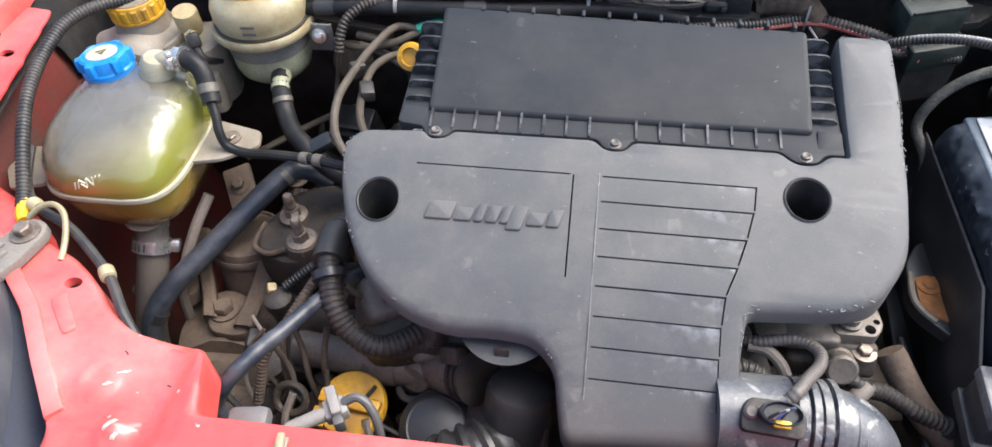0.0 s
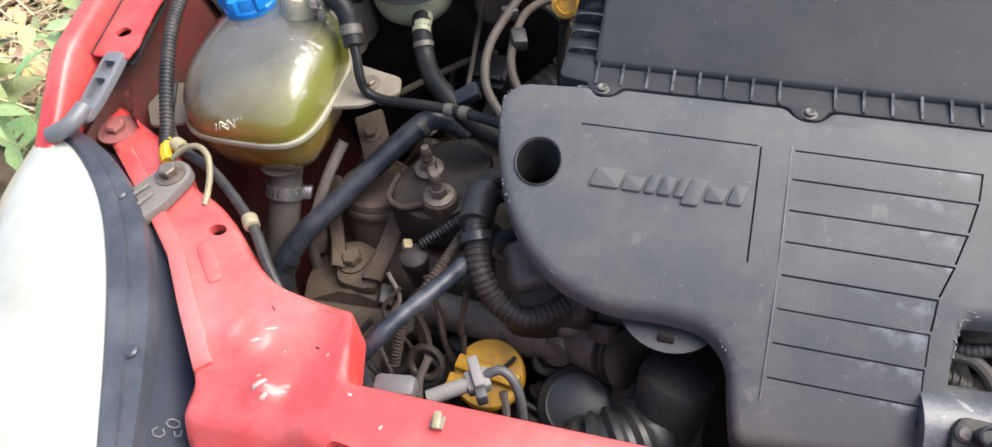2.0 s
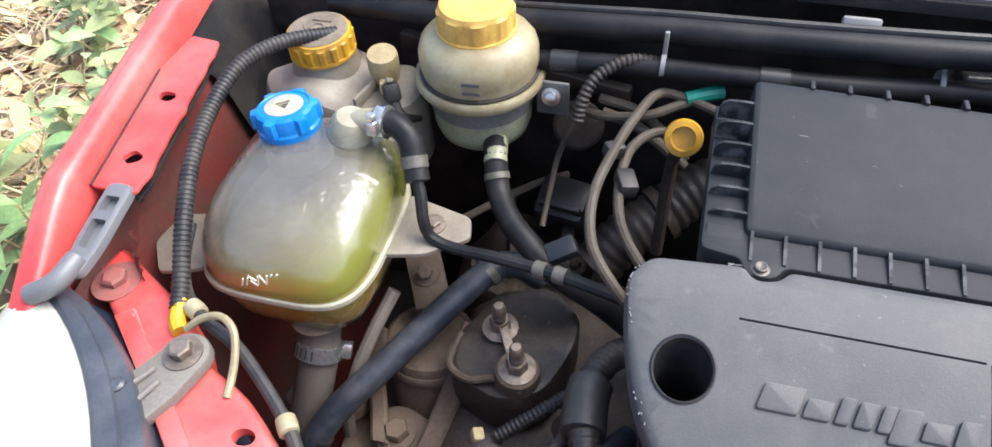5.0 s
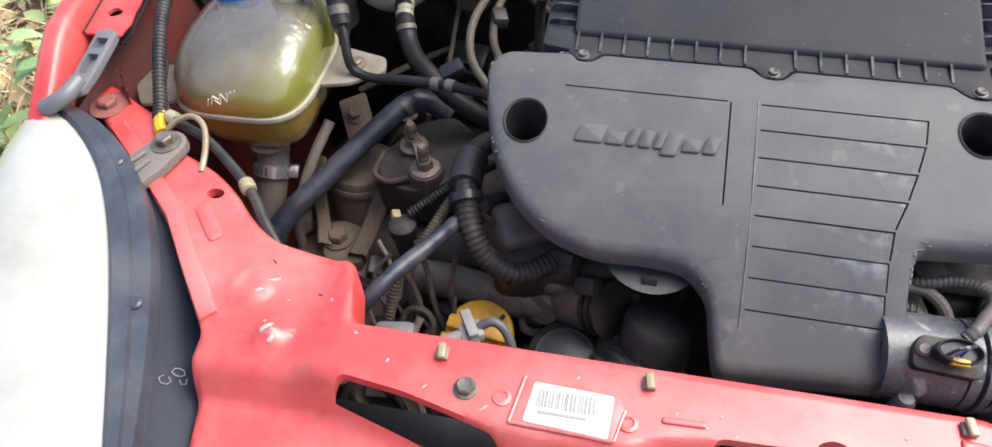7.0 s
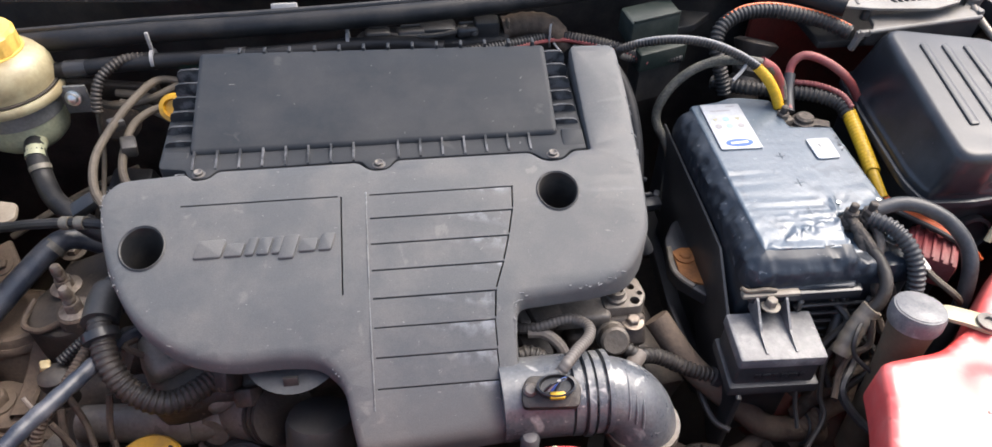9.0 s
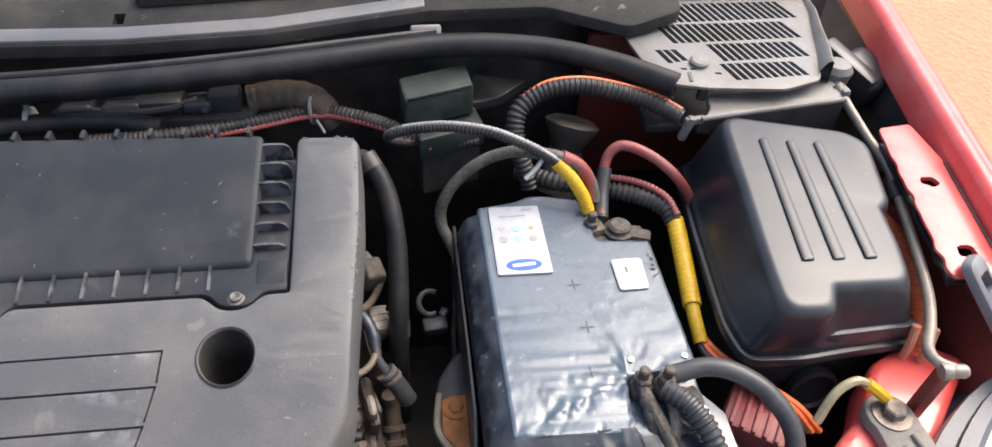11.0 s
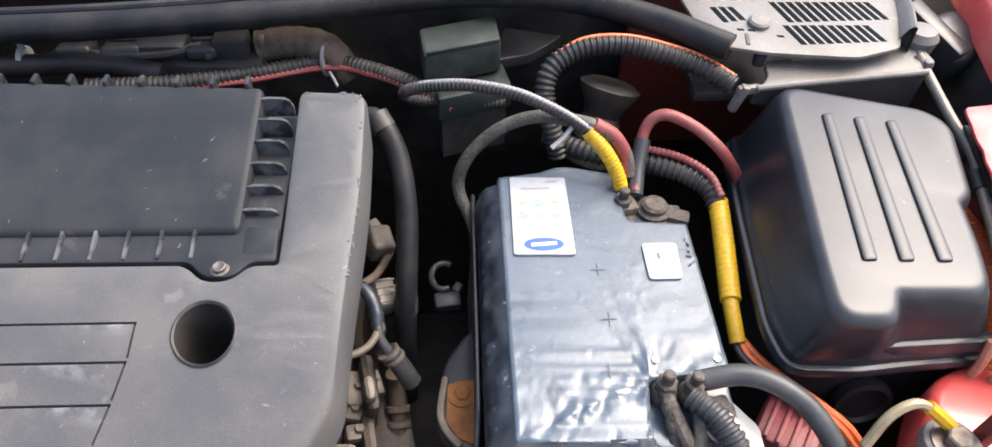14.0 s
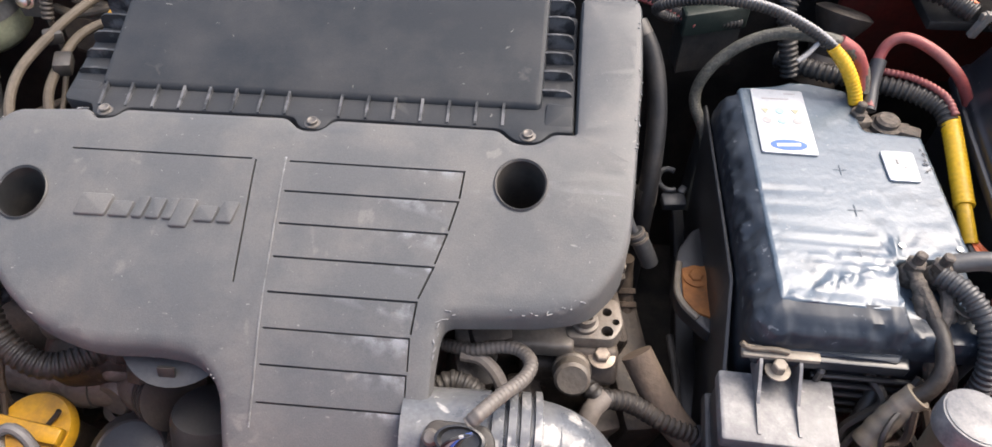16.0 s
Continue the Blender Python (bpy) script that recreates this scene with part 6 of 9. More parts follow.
def coolant_tank():
    t = thing("coolant_tank", (-0.555, 0.39, 0.69), "milky plastic coolant tank half full of yellow-green coolant", "coolant tank")
    bm = bmesh.new()
    cx, cy, n = -0.565, 0.398, 48
    rings = []
    for z, rx, ry, ox, oy in ((0.694, 0.030, 0.030, 0, -0.002), (0.695, 0.050, 0.050, 0, -0.002), (0.699, 0.064, 0.064, 0, -0.001), (0.709, 0.076, 0.075, 0, 0), (0.728, 0.0830, 0.0810, 0, 0), (0.746, 0.0865, 0.0840, 0, 0), (0.758, 0.0885, 0.0858, 0, 0),
                              (0.772, 0.0890, 0.0860, 0, 0.001), (0.787, 0.0880, 0.0830, 0, 0.004), (0.799, 0.0845, 0.077, 0, 0.009), (0.809, 0.0785, 0.068, -0.001, 0.016), (0.8165, 0.068, 0.055, -0.003, 0.025), (0.8215, 0.053, 0.039, -0.006, 0.034), (0.8245, 0.034, 0.022, -0.010, 0.040), (0.825, 0.015, 0.010, -0.012, 0.042)):
        ring = []
        for k in range(n):
            a = 2 * math.pi * k / n
            c, s = math.cos(a), math.sin(a)
            e = 0.53
            ring.append(bm.verts.new((cx + ox + 0.855 * rx * math.copysign(abs(c) ** e, c), cy + oy + ry * math.copysign(abs(s) ** e, s), z)))
        rings.append(ring)
    for a, b in zip(rings, rings[1:]):
        for k in range(n):
            bm.faces.new((a[k], a[(k + 1) % n], b[(k + 1) % n], b[k]))
    bm.faces.new(rings[0][::-1])
    bm.faces.new(rings[-1])
    tank = part("tank_body", bm, M_TANK, t)
    seam = [Vector((cx + 0.0790 * math.copysign(abs(math.cos(a)) ** 0.53, math.cos(a)), cy + 0.0880 * math.copysign(abs(math.sin(a)) ** 0.53, math.sin(a)))) for a in [2 * math.pi * k / n for k in range(n)]]
    part("seam", plate(seam, flat(0.7615), 0.0055, 0.002), M_SEAM, t, "pale welded seam flange")
    for q in ([(-0.490, 0.378), (-0.456, 0.386), (-0.420, 0.412), (-0.426, 0.436), (-0.490, 0.452)], [(-0.636, 0.330), (-0.672, 0.318), (-0.694, 0.348), (-0.688, 0.384), (-0.632, 0.396)]):
        part("ear", plate(rounded(q, 0.006, 3), flat(0.760), 0.0045, 0.0015), M_DUSTYWHITE, t, "dusty white mounting ear")
    part("ear_bolt", hexbolt((-0.457, 0.420, 0.760), 0.007, 0.006), M_BOLT, t)
    part("bottom_outlet", lathe([(0.017, -0.012), (0.018, -0.004), (0.026, 0.010)], 24, Matrix.Translation((-0.548, 0.345, 0.692))), M_DUSTYWHITE, t)
    part("side_outlet", tube([(-0.545, 0.452, 0.822), (-0.528, 0.457, 0.834), (-0.500, 0.457, 0.841)], 0.0118, 16), M_SEAM, t)
    part("outlet_boss", lathe([(0.020, -0.014), (0.017, 0.004), (0.013, 0.009), (0.006, 0.010)], 24, Matrix.Translation((-0.534, 0.455, 0.834)) @ pose(0, 0, 0, 0, 14, 0)), M_SEAM, t)
    # scratched mark left on the tank wall
    bm = bmesh.new()
    for dx, dz, ry, ln in ((-0.030, 0, 20, 0.012), (-0.024, 0, 20, 0.012), (-0.016, 0.003, -60, 0.009), (-0.016, -0.003, -50, 0.009), (-0.010, 0, 10, 0.013), (-0.004, 0.0, -25, 0.013), (0.001, 0.0, 15, 0.013), (0.008, 0.004, 40, 0.005), (0.015, 0.004, 40, 0.004)):
        box((0.0013, 0.0014, ln * 0.85), Matrix.Translation((-0.5815 + (dx + 0.030) * 0.8, cy - 0.0858, 0.7785 + (dx + 0.030) * 0.33 + dz)) @ pose(0, 0, 0, -4, ry, 0), 0.0003, 1, bm)
    part("pen_mark", bm, M_PENMARK, tank, "scratched pale marks")
    c = Matrix.Translation((-0.594, 0.453, 0.816)) @ pose(0, 0, 0, -4, -3, 0) @ pose(0, 0, 0, 0, 0, 20)
    part("neck", lathe([(0.030, -0.030), (0.027, -0.006), (0.026, 0.006)], 28, c), M_DUSTYWHITE, t)
    seg = 72
    bm = bmesh.new()
    rings = []
    for r, h, g in ((0.0280, -0.004, 0), (0.0287, -0.002, 0), (0.0285, 0.012, 0), (0.0268, 0.014, 1), (0.0268, 0.0235, 1), (0.0256, 0.0270, 1), (0.0225, 0.0290, 0), (0.0215, 0.0278, 0), (0.0200, 0.0282, 0), (0.018, 0.0284, 0)):
        ring = []
        for k in range(seg):
            a = 2 * math.pi * k / seg
            tooth = 0.0040 * (1 if (k % 12) in (0, 1, 2, 3) else 0) * g
            ring.append(bm.verts.new(c @ Vector(((r + tooth) * math.cos(a), (r + tooth) * math.sin(a), h))))
        rings.append(ring)
    for a, b in zip(rings, rings[1:]):
        for k in range(seg):
            bm.faces.new((a[k], a[(k + 1) % seg], b[(k + 1) % seg], b[k]))
    bm.faces.new(rings[-1])
    cap = part("cap", bm, M_BLUECAP, t, "bright blue six-lobed screw cap")
    part("cap_face", lathe([(0.0172, 0.027), (0.0172, 0.0290), (0.016, 0.0294)], 28, c), M_CAPTOP, cap, "worn pale printed cap face")
    part("warning_square", prism(rounded([(-0.0095, -0.0095), (0.0095, -0.0095), (0.0095, 0.0095), (-0.0095, 0.0095)], 0.001, 1), 0.0292, 0.0297, 0.0001), M_CAPPRINT, cap, "faded yellow printed square").matrix_basis = c @ pose(0, 0, 0, 0, 0, -24)
    part("warning_triangle", lathe([(0.0082, 0.0297), (0.0082, 0.0300), (0.0068, 0.0300), (0.0068, 0.0297)], 3, c @ pose(0, 0, 0, 0, 0, 46)), M_INKGREY, cap)


coolant_tank()
band_clamp((-0.549, 0.3285, 0.667), (-0.08, -0.60, -0.78), 0.0205, 0.014, "bright zinc worm-drive clamp on the tank outlet hose", 245)
band_clamp((-0.504, 0.457, 0.840), (1, -0.08, 0.05), 0.0132, 0.009, "bright zinc worm-drive clamp on the tank side hose", 80)
hose("coolant_hose", [(-0.548, 0.345, 0.692), (-0.548, 0.330, 0.668), (-0.556, 0.298, 0.615), (-0.566, 0.270, 0.555), (-0.572, 0.255, 0.46), (-0.572, 0.250, 0.31)], 0.0180, M_COOLHOSE, "dusty grey rubber coolant hose under the tank", "hose")
hose("overflow_hose", [(-0.512, 0.457, 0.840), (-0.494, 0.456, 0.840), (-0.480, 0.450, 0.832), (-0.474, 0.440, 0.816), (-0.468, 0.428, 0.804)], 0.0108, M_HOSE, "short black elbow hose from the coolant tank", "hose")
hose("bleed_tube", [(-0.470, 0.431, 0.808), (-0.464, 0.420, 0.796), (-0.459, 0.407, 0.779), (-0.452, 0.402, 0.765), (-0.430, 0.398, 0.760), (-0.390, 0.388, 0.770), (-0.341, 0.375, 0.780), (-0.300, 0.364, 0.783), (-0.262, 0.356, 0.782)], 0.0054, M_HOSE, "thin black bleed tube crossing to the engine cover", "tube", seg=10)
for at, ax, r in (((-0.4735, 0.439, 0.815), (0.25, -0.6, -0.65), 0.0114), ((-0.350, 0.3775, 0.778), (1, -0.26, 0.15), 0.0064), ((-0.333, 0.373, 0.781), (1, -0.26, 0.1), 0.0064)):
    m = frame_of(at, Vector(at) + Vector(ax))
    solo("crimp_ring", lathe([(r - 0.001, -0.005), (r + 0.0006, -0.005), (r + 0.0006, 0.005), (r - 0.001, 0.005)], 20, m), M_ZINC, "small dull crimp ring on a hose", "hose clip", "crimp rings")


def brake_reservoir():
    t = thing("brake_reservoir", (-0.60, 0.545, 0.74), "dusty translucent brake fluid reservoir with a yellow-rimmed cap", "brake reservoir")
    o = rounded([(-0.678, 0.550), (-0.655, 0.512), (-0.600, 0.498), (-0.540, 0.500), (-0.505, 0.512), (-0.498, 0.550), (-0.520, 0.585), (-0.620, 0.600)], 0.02, 5)
    part("tank", plate(o, lambda x, y: 0.806 + 0.005 * math.sin(x * 70) + 0.014 * math.exp(-((x + 0.607) ** 2 + (y - 0.556) ** 2) / 0.0022), 0.080, 0.012, cuts=0.008), M_DUSTYWHITE, t)
    part("tank_step", plate(rounded([(-0.640, 0.505), (-0.565, 0.492), (-0.500, 0.494), (-0.500, 0.520), (-0.640, 0.530)], 0.012, 4), lambda x, y: 0.786 + 0.004 * math.sin(x * 90), 0.05, 0.008, cuts=0.01), M_DUSTYWHITE, t)
    part("tank_rib", box((0.004, 0.05, 0.016), Matrix.Translation((-0.552, 0.532, 0.808)) @ pose(0, 0, 0, 0, 0, -14), 0.0015), M_DUSTYWHITE, t)
    c = Matrix.Translation((-0.607, 0.558, 0.830)) @ pose(0, 0, 0, 2, 0, 0)
    part("neck", lathe([(0.036, -0.020), (0.031, -0.006), (0.030, 0.006)], 28, c), M_DUSTYWHITE, t)
    bm = lathe([(0.0305, 0.0), (0.0325, 0.001), (0.0325, 0.004), (0.0308, 0.0045), (0.0308, 0.005, 1), (0.0312, 0.019, 1), (0.0312, 0.020), (0.0305, 0.0230), (0.0285, 0.0238)], 96, c, None, 16, 0.0017)
    part("cap", bm, M_YELLOW, t, "yellow ribbed cap rim")
    bm = lathe([(0.0286, 0.0225), (0.0286, 0.0245), (0.027, 0.0255), (0.024, 0.0252), (0.022, 0.0256)], 30, c)
    part("cap_top", bm, M_GRIME, t, "grimy embossed cap top")
    part("cap_emboss", lathe([(0.0075, 0.0256), (0.0075, 0.0272), (0.0055, 0.0274), (0.0050, 0.0258)], 18, c), M_GRIME, t)
    for k in range(3):
        a = radians(90 + 120 * k)
        part("cap_emboss", box((0.020, 0.0022, 0.0016), c @ pose(0.0115 * math.cos(a), 0.0115 * math.sin(a), 0.0262, 0, 0, math.degrees(a) + 90), 0.0005, 1), M_GRIME, t)
    s = thing("level_sensor", (-0.542, 0.550, 0.80), "pale yellow fluid level sensor plug with black connector", "sensor")
    part("plug", lathe([(0.0130, -0.006), (0.0150, 0.004), (0.0150, 0.022), (0.0140, 0.025), (0.0090, 0.0262)], 24, Matrix.Translation((-0.543, 0.553, 0.816)) @ pose(0, 0, 0, 8, 4, 0)), M_SENSORCAP, s)
    part("spout", box((0.014, 0.022, 0.012), Matrix.Translation((-0.534, 0.534, 0.816)) @ pose(0, 0, 0, -20, 0, 25), 0.003), M_SENSORCAP, s)
    part("connector", box((0.015, 0.026, 0.017), Matrix.Translation((-0.526, 0.524, 0.818)) @ pose(0, 0, 0, -28, 0, 35), 0.003), M_BLACK, s)
    part("connector_latch", box((0.004, 0.014, 0.003), Matrix.Translation((-0.528, 0.526, 0.829)) @ pose(0, 0, 0, -28, 0, 35), 0.001), M_GREYLIGHT, s, "pale worn latch")
    part("lead", tube([(-0.520, 0.515, 0.812), (-0.513, 0.508, 0.806), (-0.508, 0.512, 0.798), (-0.505, 0.53, 0.785)], 0.0045, 10), M_BLACK, s)


brake_reservoir()


def power_steering_reservoir():
    t = thing("steering_reservoir", (-0.447, 0.556, 0.75), "cream power steering fluid reservoir with yellow cap and strap", "fluid reservoir")
    c = Matrix.Translation((-0.447, 0.556, 0.759))
    part("lower_bowl", lathe([(0.022, 0.0), (0.036, 0.003), (0.044, 0.011), (0.0475, 0.022), (0.0480, 0.044)], 48, c), M_CREAMLOW, t, "pale greenish lower bowl")
    part("strap", lathe([(0.0480, 0.041), (0.0492, 0.041), (0.0492, 0.064), (0.0480, 0.064)], 48, c), M_STRAP, t, "dull grey steel strap")
    part("rim", lathe([(0.0490, 0.062), (0.0590, 0.064), (0.0610, 0.068), (0.0605, 0.073), (0.0585, 0.0755), (0.0560, 0.0745)], 56, c), M_CREAM, t)
    part("upper_bowl", lathe([(0.0560, 0.070), (0.0535, 0.074), (0.0530, 0.078), (0.0550, 0.086), (0.0550, 0.098), (0.0520, 0.107), (0.0450, 0.114), (0.036, 0.118)], 48, c), M_CREAM, t, "cream upper bowl")
    bm = lathe([(0.0335, 0.1165), (0.0362, 0.1170), (0.0362, 0.1195), (0.0338, 0.1200), (0.0338, 0.121, 1), (0.0335, 0.138, 1), (0.0332, 0.139), (0.0315, 0.1425), (0.0270, 0.1440), (0.0180, 0.1432), (0.008, 0.1425)], 90, c, None, 9, 0.0012)
    part("cap", bm, M_CREAMCAP, t, "faded yellow screw cap with thin ribs")
    part("rim_dark_ring", lathe([(0.0562, 0.0752), (0.0562, 0.0770), (0.0540, 0.0775)], 48, c), M_SOOT, t, "dark ring in the rim channel")
    for k in range(2):
        part("print_bar", box((0.016, 0.0008, 0.0035), c @ Matrix.Rotation(radians(4), 4, "Z") @ Matrix.Translation((0.004, -0.0552, 0.095 - 0.009 * k)), 0), M_INKGREY, t)
    part("outlet", tube([(-0.424, 0.520, 0.778), (-0.421, 0.505, 0.780), (-0.418, 0.492, 0.776)], 0.011, 14), M_CREAMLOW, t)
    br = part("bracket", box((0.030, 0.004, 0.036), Matrix.Translation((-0.377, 0.552, 0.812)), 0.001), M_STRAP, t, "dull steel bracket")
    part("bracket_arm", box((0.26, 0.014, 0.024), Matrix.Translation((-0.44, 0.640, 0.775)) @ pose(0, 0, 0, 0, 3, -8), 0.003), M_SOOT, t)
    part("bracket_bolt", lathe([(0.009, 0), (0.009, 0.003), (0.0060, 0.0035), (0.0060, 0.009), (0.004, 0.010)], 16, frame_of((-0.378, 0.549, 0.816), (-0.378, 0.50, 0.83))), M_STEEL, br)


power_steering_reservoir()
steer_hose = hose("steering_hose", [(-0.424, 0.514, 0.780), (-0.420, 0.500, 0.779), (-0.416, 0.487, 0.766), (-0.411, 0.475, 0.756), (-0.394, 0.448, 0.750), (-0.371, 0.428, 0.744), (-0.345, 0.415, 0.728), (-0.30, 0.41, 0.70), (-0.26, 0.41, 0.66)], 0.0112, M_HOSE, "black rubber power steering hose", "hose")
part("crimp_ring", lathe([(0.0110, -0.003), (0.0121, -0.003), (0.0121, 0.003), (0.0110, 0.003)], 20, frame_of((-0.4155, 0.486, 0.765), (-0.411, 0.475, 0.756))), M_ZINC, steer_hose, "small dull crimp ring")
rad_hose = hose("radiator_hose", [(-0.366, 0.452, 0.670), (-0.388, 0.445, 0.692), (-0.408, 0.430, 0.699), (-0.440, 0.392, 0.684), (-0.480, 0.338, 0.662), (-0.518, 0.288, 0.640), (-0.540, 0.258, 0.606), (-0.546, 0.243, 0.54), (-0.546, 0.240, 0.31)], 0.0130, M_BLUEHOSE, "thick blue-black radiator hose", "hose")
for at, to in (((-0.535, 0.265, 0.616), (-0.54, 0.258, 0.606)),):
    part("collar", lathe([(0.012, -0.006), (0.0138, -0.006), (0.0138, 0.006), (0.012, 0.006)], 20, frame_of(at, to)), M_BLACK, rad_hose, "black rubber collar")
solo("crimp_ring", lathe([(0.0128, -0.004), (0.0140, -0.004), (0.0140, 0.004), (0.0128, 0.004)], 20, frame_of((-0.410, 0.427, 0.697), (-0.42, 0.415, 0.693))), M_ZINC, "small dull crimp ring on a hose", "hose clip", "crimp rings")
hose("heater_pipe", [(-0.490, 0.385, 0.700), (-0.505, 0.350, 0.670), (-0.520, 0.318, 0.625), (-0.528, 0.300, 0.56), (-0.530, 0.295, 0.31)], 0.0065, M_PALEHOSE, "thin dusty metal heater pipe", "pipe", seg=10)
wing_loom = hose("wiring_conduit", [(-0.590, 0.560, 0.850), (-0.622, 0.522, 0.862), (-0.645, 0.485, 0.862), (-0.652, 0.440, 0.852), (-0.645, 0.385, 0.840), (-0.632, 0.335, 0.820), (-0.618, 0.290, 0.795), (-0.612, 0.272, 0.788)], 0.0071, M_BLACK, "black corrugated wiring conduit along the inner wing", "wiring conduit", pitch=0.0042, depth=0.12)
part("tape", tube([(-0.613, 0.278, 0.789), (-0.607, 0.262, 0.787), (-0.600, 0.254, 0.786)], 0.0064, 10), M_YELTAPE, wing_loom, "yellow tape round a wiring end")
hose("earth_wire", [(-0.592, 0.254, 0.792), (-0.580, 0.260, 0.801), (-0.564, 0.263, 0.805), (-0.551, 0.256, 0.802), (-0.544, 0.242, 0.795), (-0.541, 0.226, 0.787), (-0.54, 0.214, 0.782)], 0.0030, M_CREAM, "pale yellow wire looped over the lamp bracket", "wire", seg=8)
hose("bonnet_cable", [(-0.640, 0.345, 0.800), (-0.634, 0.315, 0.786), (-0.612, 0.285, 0.786), (-0.585, 0.266, 0.790), (-0.545, 0.248, 0.786), (-0.490, 0.206, 0.778), (-0.455, 0.166, 0.774), (-0.430, 0.140, 0.755), (-0.42, 0.12, 0.70)], 0.0050, M_BLACK, "thin black bonnet release cable along the panel edge", "cable", seg=10)
for at, ax in (((-0.490, 0.206, 0.778), (0.6, -0.7, 0)), ((-0.597, 0.273, 0.789), (0.8, -0.4, 0))):
    solo("cable_clip", lathe([(0.0050, -0.007), (0.0072, -0.006), (0.0076, 0.0), (0.0072, 0.006), (0.0050, 0.007)], 16, frame_of(at, Vector(at) + Vector(ax))), M_CREAM, "off-white plastic clip on the cable", "cable clip", "cable clips")

# ---- engine seen round the cover ----


def engine():
    t = thing("engine", (-0.02, 0.33, 0.31), "dusty brown cast engine block under the plastic cover", "engine")
    part("block", box((0.44, 0.24, 0.34), Matrix.Translation((-0.01, 0.38, 0.50)), 0.02), M_ENGINE, t)
    part("cylinder_head", box((0.40, 0.20, 0.12), Matrix.Translation((-0.01, 0.375, 0.715)), 0.012), M_ENGINE, t)
    part("gearbox", box((0.24, 0.26, 0.22), Matrix.Translation((-0.33, 0.40, 0.50)), 0.05, 4), M_ENGINE, t)
    part("front_casting", box((0.20, 0.10, 0.10), Matrix.Translation((-0.17, 0.270, 0.655)) @ pose(0, 0, 0, 12, 0, 10), 0.02, 3), M_ENGINE, t)
    part("thermostat_housing", tube([(-0.345, 0.232, 0.632), (-0.316, 0.228, 0.636), (-0.28, 0.222, 0.638), (-0.243, 0.219, 0.638), (-0.20, 0.217, 0.640), (-0.160, 0.222, 0.645), (-0.12, 0.24, 0.65)], 0.019, 18), M_HOUSING, t)
    part("housing_flange", lathe([(0.0215, -0.010), (0.0225, -0.004), (0.0225, 0.004), (0.0215, 0.010)], 24, frame_of((-0.240, 0.219, 0.638), (-0.2, 0.218, 0.640))), M_ALLOY, t, "dull alloy pipe flange")
    part("tee", lathe([(0.022, -0.02), (0.020, 0.010), (0.015, 0.016)], 24, frame_of((-0.205, 0.214, 0.640), (-0.222, 0.16, 0.66))), M_HOUSING, t)
    part("cylinder", lathe([(0.024, -0.034), (0.026, -0.030), (0.026, 0.030), (0.024, 0.034)], 28, frame_of((-0.178, 0.216, 0.650), (-0.150, 0.200, 0.668))), M_HOUSING, t, "ribbed grey cylinder housing")
    for k in range(3):
        part("cylinder_ring", lathe([(0.025, -0.0025), (0.0285, -0.002), (0.0285, 0.002), (0.025, 0.0025)], 28, frame_of((-0.152 + 0.006 * k, 0.2015 - 0.0034 * k, 0.667 + 0.0038 * k), (-0.12, 0.183, 0.69))), M_SOOT, t)
    part("shoulder", box((0.040, 0.030, 0.040), Matrix.Translation((-0.196, 0.226, 0.668)) @ pose(0, 0, 0, 30, 10, 20), 0.010, 3), M_HOUSING, t)
    part("side_casting", box((0.060, 0.050, 0.070), Matrix.Translation((-0.245, 0.262, 0.690)) @ pose(0, 0, 0, 20, 8, 30), 0.012, 3), M_HOUSING, t)
    part("eye_lug", lathe([(0.014, -0.010), (0.016, 0.006), (0.014, 0.008), (0.0075, 0.008), (0.0065, 0.001), (0.002, 0.0)], 20, frame_of((-0.220, 0.212, 0.606), (-0.19, 0.10, 0.74))), M_ALLOY, t, "dull alloy lug with a hole")
    part("lug_web", box((0.024, 0.04, 0.030), Matrix.Translation((-0.212, 0.222, 0.615)) @ pose(0, 0, 0, 25, 0, -15), 0.006), M_ENGINE, t)
    for x, y, z, s in ((-0.26, 0.27, 0.70, 0.030), (-0.24, 0.245, 0.690, 0.022), (-0.19, 0.225, 0.70, 0.024), (-0.30, 0.30, 0.66, 0.034), (-0.165, 0.205, 0.695, 0.018), (-0.36, 0.24, 0.60, 0.04), (-0.40, 0.20, 0.52, 0.05), (-0.31, 0.18, 0.60, 0.03), (-0.30, 0.15, 0.55, 0.05)):
        part("boss", box((s, s * 0.9, s * 1.4), Matrix.Translation((x, y, z)) @ pose(0, 0, 0, x * 300, y * 200, x * 500), s * 0.2), M_ENGINE, t)
    part("lower_case", box((0.30, 0.16, 0.16), Matrix.Translation((-0.28, 0.14, 0.46)), 0.03, 3), M_ENGINE, t)
    return t


engine()
t = thing("pulley_dish", (-0.113, 0.198, 0.70), "dull grey dish with a square hole below the cover", "engine part")
m = Matrix.Translation((-0.111, 0.213, 0.757)) @ pose(0, 0, 0, 14, 0, 0)
part("dish", lathe([(0.020, -0.017), (0.030, -0.015), (0.041, -0.009), (0.046, 0.003)], 40, m), M_CABLE, t)
part("square_hole", box((0.013, 0.003, 0.011), Matrix.Translation((-0.112, 0.1775, 0.7530)) @ pose(0, 0, 0, -20, 0, 0), 0.0005), M_BLACK, t, "dark square opening")


